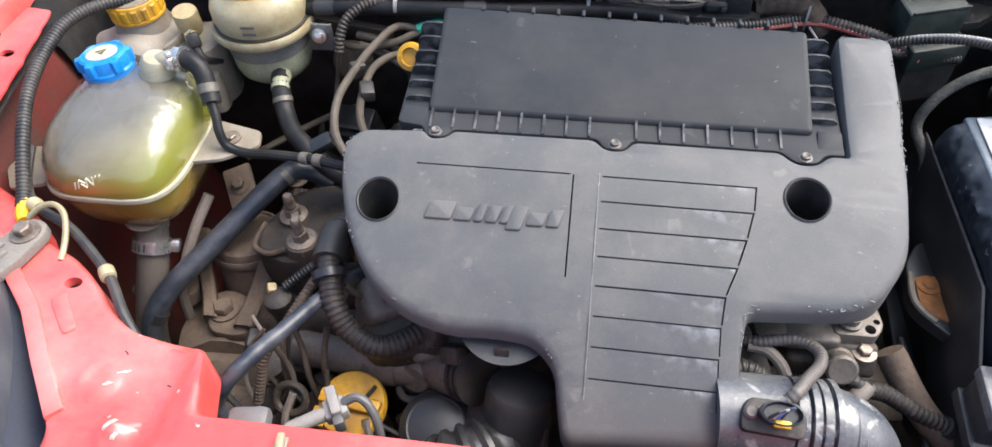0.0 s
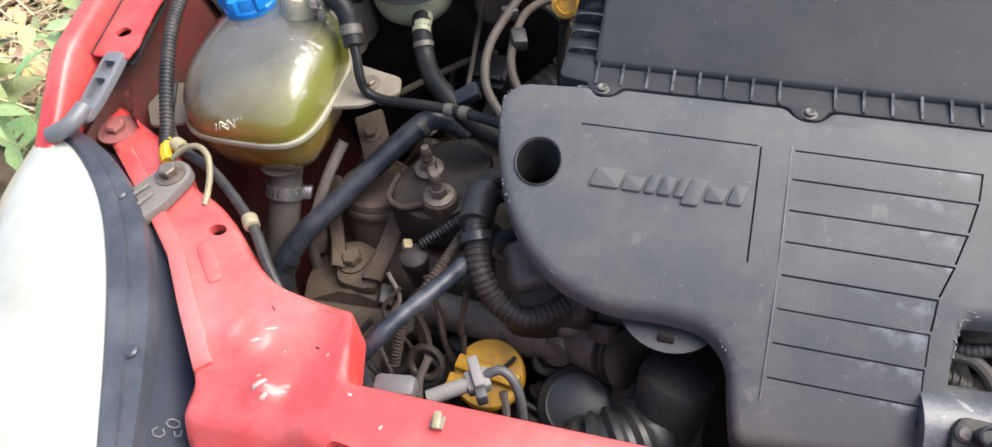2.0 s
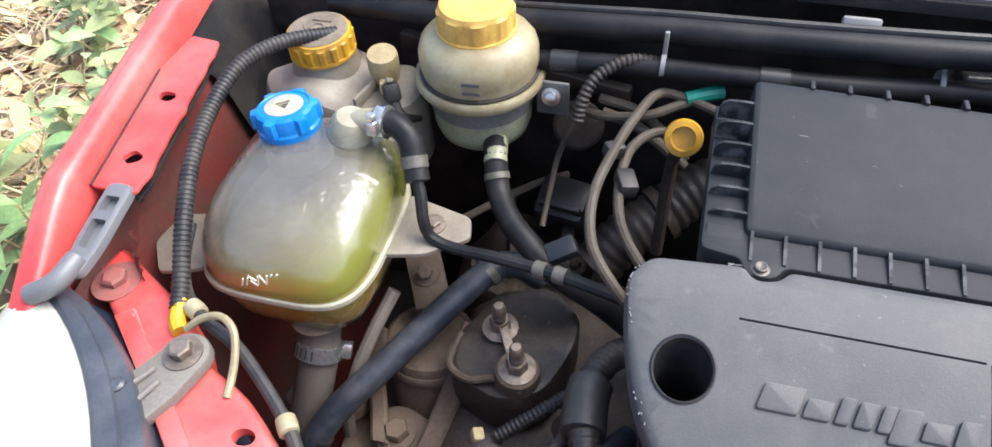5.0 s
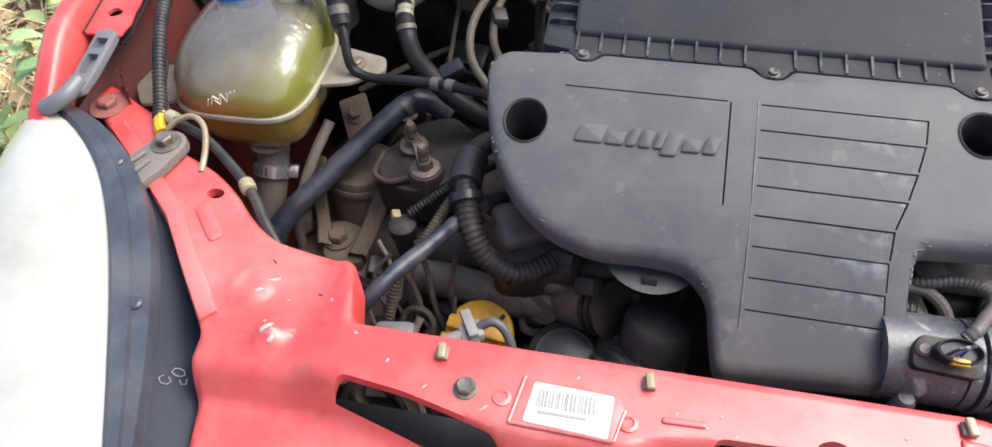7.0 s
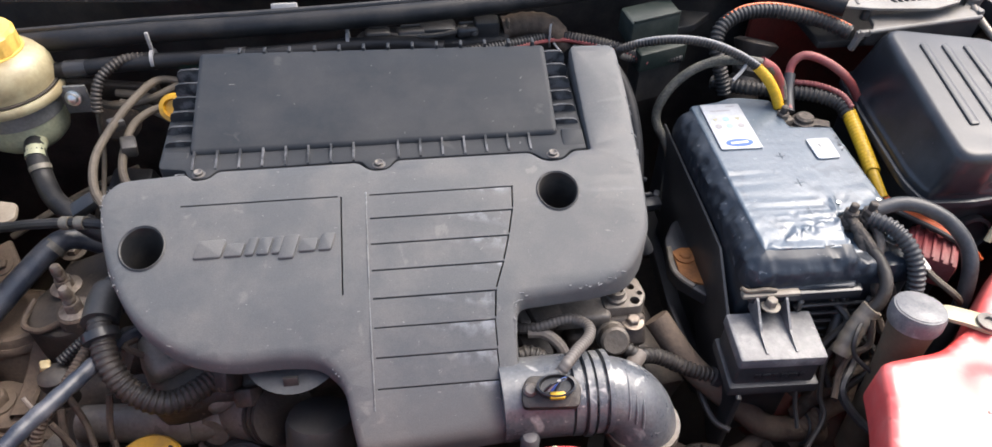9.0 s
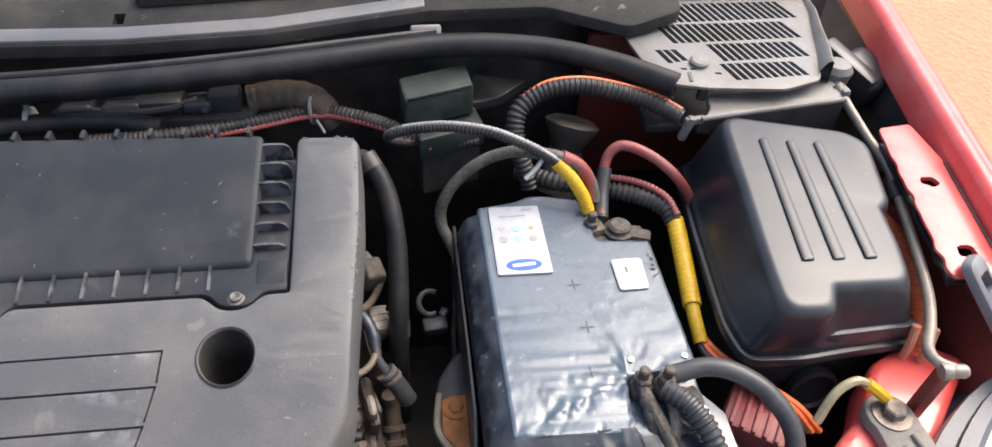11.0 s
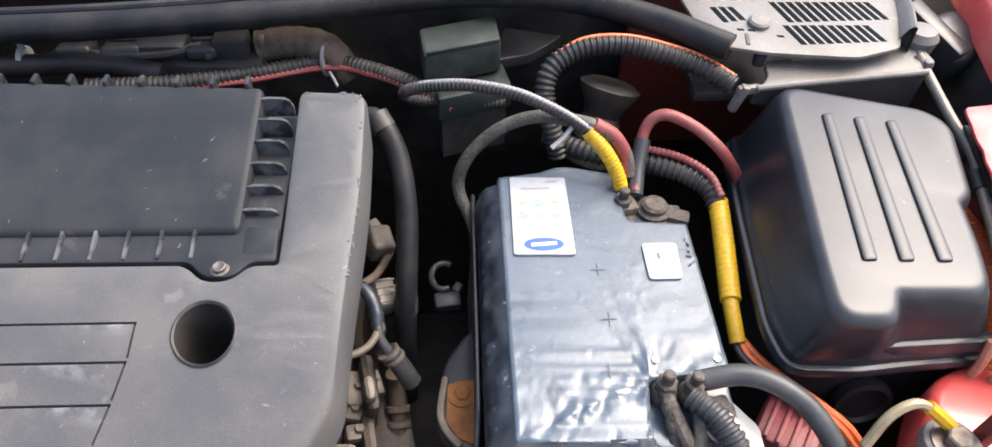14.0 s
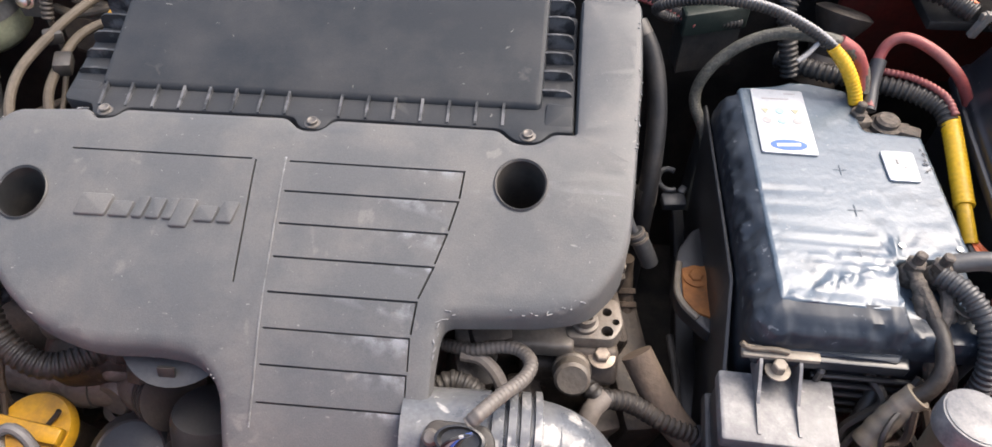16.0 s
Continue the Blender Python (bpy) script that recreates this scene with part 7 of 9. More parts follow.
def oil_cap():
    t = thing("oil_filler_cap", (-0.245, 0.13, 0.69), "dirty yellow oil filler cap with a raised grip bar", "oil cap")
    c = Matrix.Translation((-0.267, 0.170, 0.632)) @ pose(0, 0, 0, 12, 0, 0)
    part("neck", lathe([(0.022, -0.10), (0.024, -0.01), (0.024, 0.0)], 24, c), M_ENGINE, t)
    part("disc", lathe([(0.032, 0.0), (0.035, 0.002), (0.035, 0.010), (0.033, 0.013), (0.012, 0.014)], 40, c), M_YELLOW, t)
    part("grip", box((0.064, 0.015, 0.012), c @ pose(0, 0, 0.018, 0, 0, -8), 0.003), M_YELLOW, t)
    part("ear", box((0.016, 0.020, 0.010), c @ pose(-0.031, -0.016, 0.008, 0, 0, -8), 0.002), M_YELLOW, t)
    s = thing("pressure_sensor", (-0.265, 0.137, 0.66), "grey plastic sensor connector resting over the oil cap", "sensor")
    part("connector", box((0.022, 0.020, 0.016), Matrix.Translation((-0.265, 0.137, 0.690)) @ pose(0, 0, 0, 0, 0, 30), 0.003), M_GREYLIGHT, s)
    part("clip", box((0.010, 0.030, 0.008), Matrix.Translation((-0.267, 0.141, 0.700)) @ pose(0, 0, 0, 0, 0, 30), 0.002), M_GREYLIGHT, s)
    part("clip", box((0.010, 0.010, 0.018), Matrix.Translation((-0.258, 0.124, 0.690)) @ pose(0, 0, 0, 0, 0, 30), 0.002), M_GREY, s)
    part("nose", tube([(-0.262, 0.137, 0.690), (-0.280, 0.128, 0.690), (-0.305, 0.114, 0.686)], 0.0072, 12), M_GREYLIGHT, s)
    part("lead", tube([(-0.258, 0.142, 0.696), (-0.247, 0.147, 0.700), (-0.236, 0.144, 0.696), (-0.227, 0.135, 0.682), (-0.222, 0.122, 0.650), (-0.220, 0.11, 0.60)], 0.0045, 10), M_GREY, s)


oil_cap()


def intake_duct():
    t = thing("intake_duct", (-0.12, 0.12, 0.60), "black plastic air intake duct with a bellows section", "air duct")
    up = frame_of((-0.100, 0.150, 0.628), (-0.092, 0.198, 0.742))
    part("upper_pipe", lathe([(0.033, -0.01), (0.0335, 0.030), (0.0330, 0.066), (0.0305, 0.073), (0.012, 0.076)], 36, up), M_BPLASTIC, t)
    part("tab", box((0.016, 0.006, 0.009), Matrix.Translation((-0.098, 0.1625, 0.694)) @ pose(0, 0, 0, 24, 0, -8), 0.0015), M_BPLASTIC, t)
    part("flange", prism(rounded([(-0.046, -0.030), (0.044, -0.034), (0.046, 0.030), (-0.044, 0.034)], 0.010, 4), -0.004, 0.005, 0.0018), M_SOOT, t, "dusty square flange").matrix_basis = Matrix.Translation((-0.108, 0.150, 0.640)) @ pose(0, 0, 0, 48, -18, -18)
    part("bellows", tube([(-0.110, 0.144, 0.640), (-0.124, 0.128, 0.650), (-0.146, 0.115, 0.650), (-0.170, 0.106, 0.634), (-0.188, 0.100, 0.60), (-0.196, 0.096, 0.50)], 0.036, 30, 0.0125, 0.14), M_BPLASTIC, t)
    part("drum", lathe([(0.038, -0.05), (0.039, -0.008), (0.037, 0.0), (0.030, 0.0055), (0.028, 0.0045), (0.014, 0.0075), (0.004, 0.008)], 40, Matrix.Translation((-0.179, 0.158, 0.632)) @ pose(0, 0, 0, 18, 4, 0)), M_BPLASTIC, t, "round black plastic drum end")


intake_duct()
conduit = hose("harness_conduit", [(-0.250, 0.350, 0.735), (-0.272, 0.340, 0.745), (-0.290, 0.318, 0.752), (-0.2955, 0.289, 0.757), (-0.2940, 0.264, 0.758), (-0.289, 0.244, 0.755), (-0.280, 0.2198, 0.741), (-0.264, 0.2044, 0.722), (-0.237, 0.199, 0.706), (-0.209, 0.2176, 0.700), (-0.18, 0.25, 0.70)], 0.0116, M_SOOT, "dusty black corrugated harness conduit curling under the cover", "wiring conduit", pitch=0.0056, depth=0.10, seg=20)
part("sleeve", tube([(-0.2945, 0.298, 0.756), (-0.2955, 0.283, 0.757), (-0.2935, 0.258, 0.757)], 0.0165, 18), M_BLACK, conduit, "smooth taped sleeve on the conduit")
part("collar", lathe([(0.0130, -0.005), (0.0168, -0.004), (0.0168, 0.004), (0.0130, 0.005)], 20, frame_of((-0.2895, 0.2445, 0.755), (-0.284, 0.230, 0.747))), M_BPLASTIC, conduit, "black plastic collar with a lock tab")
hose("coolant_return_hose", [(-0.262, 0.285, 0.715), (-0.2807, 0.2556, 0.732), (-0.2976, 0.2194, 0.742), (-0.3154, 0.183, 0.748), (-0.3304, 0.1583, 0.750), (-0.3437, 0.1364, 0.748), (-0.3556, 0.1225, 0.738), (-0.3655, 0.116, 0.712), (-0.355, 0.10, 0.64)], 0.0080, M_BLUEHOSE, "worn blue-black taped hose beside the gearbox", "hose", pitch=0.019, depth=0.07)
hose("thin_conduit", [(-0.296, 0.290, 0.738), (-0.3085, 0.2606, 0.733), (-0.3181, 0.2332, 0.728), (-0.3298, 0.2035, 0.720), (-0.345, 0.178, 0.705), (-0.355, 0.15, 0.66)], 0.0058, M_MOUNT, "thin dusty corrugated wire conduit", "wiring conduit", pitch=0.004, depth=0.15, seg=10)
hose("thin_conduit", [(-0.285, 0.345, 0.700), (-0.305, 0.322, 0.705), (-0.325, 0.304, 0.700), (-0.346, 0.289, 0.690), (-0.364, 0.277, 0.680)], 0.0062, M_BLACK, "short dusty corrugated conduit to a sensor plug", "wiring conduit", pitch=0.004, depth=0.15, seg=10)
t = thing("sensor_plug", (-0.374, 0.242, 0.66), "dusty black sensor plug with a brass tip", "sensor")
part("plug", lathe([(0.011, -0.035), (0.013, -0.01), (0.016, 0.0), (0.015, 0.010), (0.009, 0.014)], 18, Matrix.Translation((-0.371, 0.266, 0.664))), M_SOOT, t)
part("tip", box((0.010, 0.012, 0.010), Matrix.Translation((-0.381, 0.276, 0.675)) @ pose(0, 0, 0, 0, 20, 25), 0.002), M_SENSORCAP, t, "pale brass tip")
for pts in ([(-0.345, 0.235, 0.69), (-0.330, 0.215, 0.66), (-0.318, 0.190, 0.64), (-0.300, 0.170, 0.60)], [(-0.300, 0.225, 0.69), (-0.302, 0.200, 0.66), (-0.296, 0.180, 0.62), (-0.300, 0.150, 0.58)],
            [(-0.352, 0.205, 0.68), (-0.335, 0.190, 0.655), (-0.330, 0.170, 0.64), (-0.345, 0.150, 0.61)], [(-0.290, 0.265, 0.715), (-0.272, 0.262, 0.725), (-0.276, 0.246, 0.735), (-0.262, 0.245, 0.72)]):
    hose("wire", pts, 0.0032, M_MOUNT, "thin dusty brown wire hanging by the gearbox", "wire", seg=7, group="loose wires")


def engine_mount():
    t = thing("engine_mount", (-0.455, 0.36, 0.42), "dust-caked brown engine mount with rubber can and bracket", "engine mount")
    c = Matrix.Translation((-0.463, 0.380, 0.600)) @ pose(0, 0, 0, -8, 0, 0)
    part("rubber_can", lathe([(0.046, -0.12), (0.046, 0.028), (0.044, 0.034), (0.040, 0.036), (0.038, 0.033), (0.020, 0.034)], 40, c), M_DUSTBROWN, t)
    part("can_rim", lathe([(0.0475, 0.012), (0.0490, 0.015), (0.0490, 0.021), (0.0475, 0.024)], 40, c), M_DUSTBROWN, t)
    tab = Matrix.Translation((-0.476, 0.428, 0.668)) @ pose(0, 0, 0, 22, -12, 24)
    part("top_bracket", box((0.036, 0.060, 0.008), tab, 0.003), M_DUSTBROWN, t)
    part("top_bolt", hexbolt((0, 0, 0), 0.008, 0.008, True, tab @ Matrix.Translation((0, 0.004, 0.004))), M_DUSTBROWN, t)
    # two folded straps that run down from the can to the bolted foot
    for pts, w in (([(-0.512, 0.376, 0.640), (-0.508, 0.345, 0.612), (-0.496, 0.312, 0.592), (-0.486, 0.285, 0.586)], 0.009), ([(-0.420, 0.392, 0.652), (-0.424, 0.352, 0.626), (-0.434, 0.312, 0.598), (-0.442, 0.276, 0.586)], 0.011)):
        bm = bmesh.new()
        rows = []
        for p in spline(pts, 0.008):
            rows.append([bm.verts.new(p + Vector(q)) for q in ((-w, 0.0, -0.004), (-w, 0.0, 0.005), (-w + 0.003, 0, 0.008), (w - 0.003, 0, 0.008), (w, 0.0, 0.005), (w, 0.0, -0.004))])
        for a, b in zip(rows, rows[1:]):
            for k in range(5):
                bm.faces.new((a[k], a[k + 1], b[k + 1], b[k]))
        part("strap", bm, M_DUSTBROWN, t)
    foot = rounded([(-0.506, 0.318), (-0.478, 0.332, 0.02), (-0.440, 0.318), (-0.434, 0.272), (-0.452, 0.266), (-0.484, 0.270)], 0.010, 4)
    part("foot", plate(foot, lambda x, y: 0.586 - 0.06 * (0.30 - y), 0.014, 0.004), M_DUSTBROWN, t)
    part("foot_washer", lathe([(0.0185, 0), (0.0185, 0.003), (0.0160, 0.004)], 26, Matrix.Translation((-0.474, 0.300, 0.585))), M_DUSTBROWN, t)
    part("foot_bolt", lathe([(0.0125, 0.003), (0.0125, 0.011), (0.0105, 0.0135), (0.006, 0.014)], 6, Matrix.Translation((-0.474, 0.300, 0.585))), M_DUSTBROWN, t)
    arm = rounded([(-0.535, 0.335), (-0.500, 0.318), (-0.430, 0.320), (-0.405, 0.270), (-0.398, 0.205), (-0.410, 0.150), (-0.490, 0.140), (-0.520, 0.200), (-0.535, 0.270)], 0.018, 4)
    part("arm", plate(arm, lambda x, y: 0.574 - 0.30 * max(0.28 - y, 0) + 0.010 * math.cos((x + 0.465) * 55), 0.11, 0.012, cuts=0.012), M_DUSTBROWN, t)
    part("side_lug", plate(rounded([(-0.548, 0.330), (-0.522, 0.342), (-0.512, 0.318), (-0.530, 0.300)], 0.006, 3), flat(0.596), 0.02, 0.003), M_DUSTBROWN, t)
    part("arm_slot", box((0.008, 0.020, 0.004), Matrix.Translation((-0.470, 0.212, 0.563)) @ pose(0, 0, 0, 16, 0, 24), 0.0015), M_BLACK, t, "dark slot in the casting")
    part("pin", lathe([(0.012, -0.01), (0.012, 0.01), (0.010, 0.012)], 18, Matrix.Translation((-0.575, 0.305, 0.60))), M_MOUNT, t)


engine_mount()
t = thing("stud_bracket", (-0.37, 0.35, 0.62), "oily dark steel bracket under the mount studs", "bracket")
rim = rounded([(-0.428, 0.336), (-0.426, 0.385), (-0.405, 0.425), (-0.350, 0.432), (-0.318, 0.405), (-0.318, 0.362), (-0.338, 0.322), (-0.372, 0.308)], 0.014, 5)
part("pan", plate(rim, lambda x, y: 0.672 + 0.22 * (x + 0.40) + 0.004 * math.sin(y * 90), 0.055, 0.005, cuts=0.012), M_SOOT, t)
part("fold", tube([(-0.424, 0.372, 0.671), (-0.426, 0.340, 0.669), (-0.404, 0.326, 0.672), (-0.380, 0.328, 0.680), (-0.368, 0.318, 0.684)], 0.0035, 8), M_MOUNT, t, "dusty raised fold")
part("link_plate", box((0.009, 0.050, 0.003), Matrix.Translation((-0.376, 0.360, 0.690)) @ pose(0, 0, 0, 8, 12, 30), 0.001), M_BOLT, t)
part("boss", lathe([(0.022, -0.02), (0.019, 0.010), (0.016, 0.012)], 24, Matrix.Translation((-0.361, 0.334, 0.682))), M_MOUNT, t)
part("lug", box((0.03, 0.03, 0.08), Matrix.Translation((-0.37, 0.35, 0.62)), 0.004), M_SOOT, t)
stud((-0.388, 0.379, 0.680), "dusty threaded stud with nut and washer", "mount studs")
stud((-0.361, 0.334, 0.692), "dusty threaded stud with nut and washer", "mount studs")



def low_clutter():
    """Brackets, lugs, plugs and wires on the gearbox below the cover."""
    rnd = random.Random(21)
    t = thing("gearbox_fittings", (-0.32, 0.20, 0.40), "dusty brackets, lugs and bolts on the gearbox", "engine part")
    for k in range(26):
        x, y = rnd.uniform(-0.42, -0.16), rnd.uniform(0.11, 0.27)
        z = 0.56 + 0.35 * (y - 0.10) + rnd.uniform(-0.03, 0.03)
        kind = k % 4
        m = Matrix.Translation((x, y, z)) @ pose(0, 0, 0, rnd.uniform(-40, 40), rnd.uniform(-40, 40), rnd.uniform(0, 180))
        if kind == 0:
            part("lug", box((rnd.uniform(0.012, 0.03), rnd.uniform(0.02, 0.05), 0.008), m, 0.002), M_ENGINE, t)
        elif kind == 1:
            part("bolt", lathe([(0.010, 0), (0.010, 0.003), (0.007, 0.004), (0.007, 0.012), (0.005, 0.013)], 12, m), M_BOLT, t)
        elif kind == 2:
            part("boss", lathe([(0.016, -0.03), (0.014, 0.006), (0.010, 0.012), (0.006, 0.010)], 18, m), M_ENGINE, t)
        else:
            part("plug", box((0.018, 0.026, 0.016), m, 0.004), M_BLACK, t)
    part("ring", tube([(-0.330 + 0.016 * math.cos(q), 0.165 + 0.010 * math.sin(q), 0.645 + 0.012 * math.sin(q)) for q in [k * math.pi / 6 for k in range(13)]], 0.004, 8), M_ENGINE, t)
    part("plug", box((0.036, 0.020, 0.018), Matrix.Translation((-0.318, 0.095, 0.742)) @ pose(0, 0, 0, 0, 0, 8), 0.006), M_GREY, t)
    for k in range(9):
        x, y = rnd.uniform(-0.40, -0.24), rnd.uniform(0.14, 0.26)
        z = 0.64 + 0.4 * (y - 0.14)
        p = [(x, y, z), (x + rnd.uniform(-0.03, 0.03), y - 0.02, z - 0.02), (x + rnd.uniform(-0.05, 0.05), y - 0.045, z - 0.05), (x + rnd.uniform(-0.05, 0.05), y - 0.07, z - 0.10)]
        hose("wire", p, rnd.uniform(0.0022, 0.0042), (M_MOUNT, M_BLACK, M_PALEHOSE)[k % 3], "thin dusty wire hanging by the gearbox", "wire", seg=7, group="loose wires")


low_clutter()



def behind_gearbox():
    """Dark parts seen down between the reservoirs and the filter lid."""
    hose("earth_strap", [(-0.350, 0.532, 0.806), (-0.356, 0.537, 0.79), (-0.370, 0.548, 0.745), (-0.374, 0.525, 0.715), (-0.375, 0.496, 0.695)], 0.0030, M_TAN, "thin dusty wire hanging from the bracket", "wire", seg=8)
    t = thing("selector_linkage", (-0.365, 0.56, 0.60), "dark plastic gear selector box with a square frame", "engine part")
    part("box", box((0.055, 0.050, 0.060), Matrix.Translation((-0.366, 0.572, 0.645)) @ pose(0, 0, 0, 20, 0, -8), 0.006), M_BPLASTIC, t)
    part("frame", box((0.046, 0.006, 0.034), Matrix.Translation((-0.366, 0.548, 0.668)) @ pose(0, 0, 0, 30, 0, -8), 0.002), M_BPLASTIC, t)
    part("arm", box((0.014, 0.09, 0.010), Matrix.Translation((-0.352, 0.50, 0.66)) @ pose(0, 0, 0, -20, 0, 6), 0.003), M_BPLASTIC, t)
    t = thing("air_pipe", (-0.26, 0.555, 0.60), "dusty black ribbed air pipe behind the fuel lines", "air hose")
    part("pipe", tube([(-0.320, 0.50, 0.640), (-0.294, 0.527, 0.665), (-0.256, 0.557, 0.685), (-0.224, 0.580, 0.702), (-0.17, 0.60, 0.71)], 0.027, 22, 0.011, 0.06), M_SOOT, t)
    part("clamp", lathe([(0.027, -0.005), (0.030, -0.005), (0.030, 0.005), (0.027, 0.005)], 26, frame_of((-0.262, 0.552, 0.682), (-0.224, 0.580, 0.702))), M_ENGINE, t)
    solo("hose_clip", box((0.026, 0.018, 0.012), Matrix.Translation((-0.337, 0.398, 0.782)) @ pose(0, 0, 0, 10, -20, 25), 0.003), M_BPLASTIC, "black plastic clip on the steering hose", "clip")
    t = thing("bulkhead_grommet", (-0.36, 0.60, 0.76), "dusty brown rubber grommet on the bulkhead", "grommet")
    part("disc", lathe([(0.024, 0), (0.026, 0.006), (0.022, 0.010), (0.010, 0.012)], 26, frame_of((-0.358, 0.590, 0.752), (-0.345, 0.50, 0.80))), M_MOUNT, t)
    for pts in ([(-0.33, 0.548, 0.806), (-0.302, 0.544, 0.800), (-0.28, 0.538, 0.790), (-0.264, 0.533, 0.780), (-0.25, 0.53, 0.77)], [(-0.335, 0.560, 0.812), (-0.300, 0.556, 0.806), (-0.27, 0.545, 0.79), (-0.25, 0.54, 0.77)]):
        hose("fuel_line", pts, 0.0050, M_FUELLINE, "grimy brown fuel line in the shade of the bulkhead", "pipe", seg=10)
    t = thing("gearbox", (-0.40, 0.54, 0.45), "dusty brown gearbox casting with webs and bolts", "gearbox")
    part("casting", plate(rounded([(-0.50, 0.47), (-0.43, 0.455), (-0.34, 0.47), (-0.30, 0.52), (-0.31, 0.62), (-0.48, 0.63)], 0.03, 5), lambda x, y: 0.575 + 0.03 * math.sin(x * 55) + 0.02 * math.sin(y * 70), 0.12, 0.02, cuts=0.02), M_ENGINE, t)
    part("web", box((0.008, 0.12, 0.05), Matrix.Translation((-0.425, 0.55, 0.60)) @ pose(0, 0, 0, 0, 10, 14), 0.002), M_ENGINE, t)
    part("web", box((0.10, 0.008, 0.05), Matrix.Translation((-0.40, 0.515, 0.60)) @ pose(0, 0, 0, 10, 0, 10), 0.002), M_MOUNT, t)
    part("bolt", hexbolt((-0.44, 0.50, 0.615), 0.009, 0.010), M_BOLT, t)
    part("bolt", hexbolt((-0.345, 0.52, 0.61), 0.008, 0.010), M_BOLT, t)
    hose("brake_pipe", [(-0.50, 0.50, 0.65), (-0.470, 0.514, 0.662), (-0.435, 0.55, 0.664), (-0.400, 0.587, 0.662), (-0.37, 0.61, 0.66)], 0.0045, M_TAN, "thin dusty brown brake pipe low on the bulkhead", "pipe", seg=8)
    solo("relay_shelf", plate(rounded([(0.335, 0.600), (0.372, 0.610), (0.405, 0.640), (0.35, 0.655)], 0.004, 2), flat(0.835), 0.010, 0.002), M_BPLASTIC, "black steel shelf beside the relays", "bracket")


behind_gearbox()

# fuel lines, dipstick
hose("fuel_line", [(-0.225, 0.545, 0.822), (-0.258, 0.556, 0.826), (-0.283, 0.553, 0.830), (-0.298, 0.515, 0.832), (-0.309, 0.475, 0.830), (-0.318, 0.425, 0.824), (-0.312, 0.385, 0.812), (-0.290, 0.357, 0.800), (-0.27, 0.35, 0.78)], 0.0044, M_FUELLINE, "grimy brown fuel line", "pipe", seg=10)
hose("fuel_line", [(-0.240, 0.515, 0.810), (-0.275, 0.520, 0.815), (-0.297, 0.495, 0.815), (-0.301, 0.455, 0.810), (-0.294, 0.415, 0.806), (-0.275, 0.384, 0.800), (-0.25, 0.37, 0.78)], 0.0044, M_FUELLINE, "grimy brown fuel line", "pipe", seg=10)
hose("fuel_line", [(-0.36, 0.56, 0.800), (-0.33, 0.545, 0.804), (-0.290, 0.540, 0.815), (-0.262, 0.552, 0.822), (-0.235, 0.565, 0.826)], 0.0046, M_FUELLINE, "grimy brown fuel line behind the dipstick", "pipe", seg=10)
solo("green_sleeve", tube([(-0.258, 0.556, 0.826), (-0.245, 0.560, 0.829), (-0.228, 0.566, 0.831)], 0.0064, 10), M_GREEN, "dark green sleeve on a fuel line", "sleeve")
solo("line_clip", box((0.017, 0.013, 0.013), Matrix.Translation((-0.310, 0.477, 0.826)) @ pose(0, 0, 0, 0, 10, 35), 0.003), M_BLACK, "black plastic clip joining two fuel lines", "clip")
solo("line_clip", box((0.016, 0.024, 0.014), Matrix.Translation((-0.296, 0.455, 0.812)) @ pose(0, 0, 0, 0, 10, 20), 0.003), M_BLACK, "black plastic clip on a fuel line", "clip")
t = thing("dipstick", (-0.256, 0.510, 0.76), "dirty yellow oil dipstick ring handle", "dipstick")
m = frame_of((-0.256, 0.508, 0.822), (-0.262, 0.36, 0.92))
part("ring", lathe([(0.0105, -0.005), (0.0155, -0.005), (0.0165, 0.0), (0.0155, 0.005), (0.0105, 0.006), (0.0090, 0.0)], 30, m), M_YELLOW, t)
part("web", lathe([(0.010, -0.002), (0.010, 0.001)], 24, m), M_YELLOW, t)
part("tube", tube([(-0.258, 0.515, 0.808), (-0.262, 0.52, 0.77), (-0.262, 0.50, 0.68)], 0.006, 10), M_ENGINE, t)

# ---- right of the cover ----


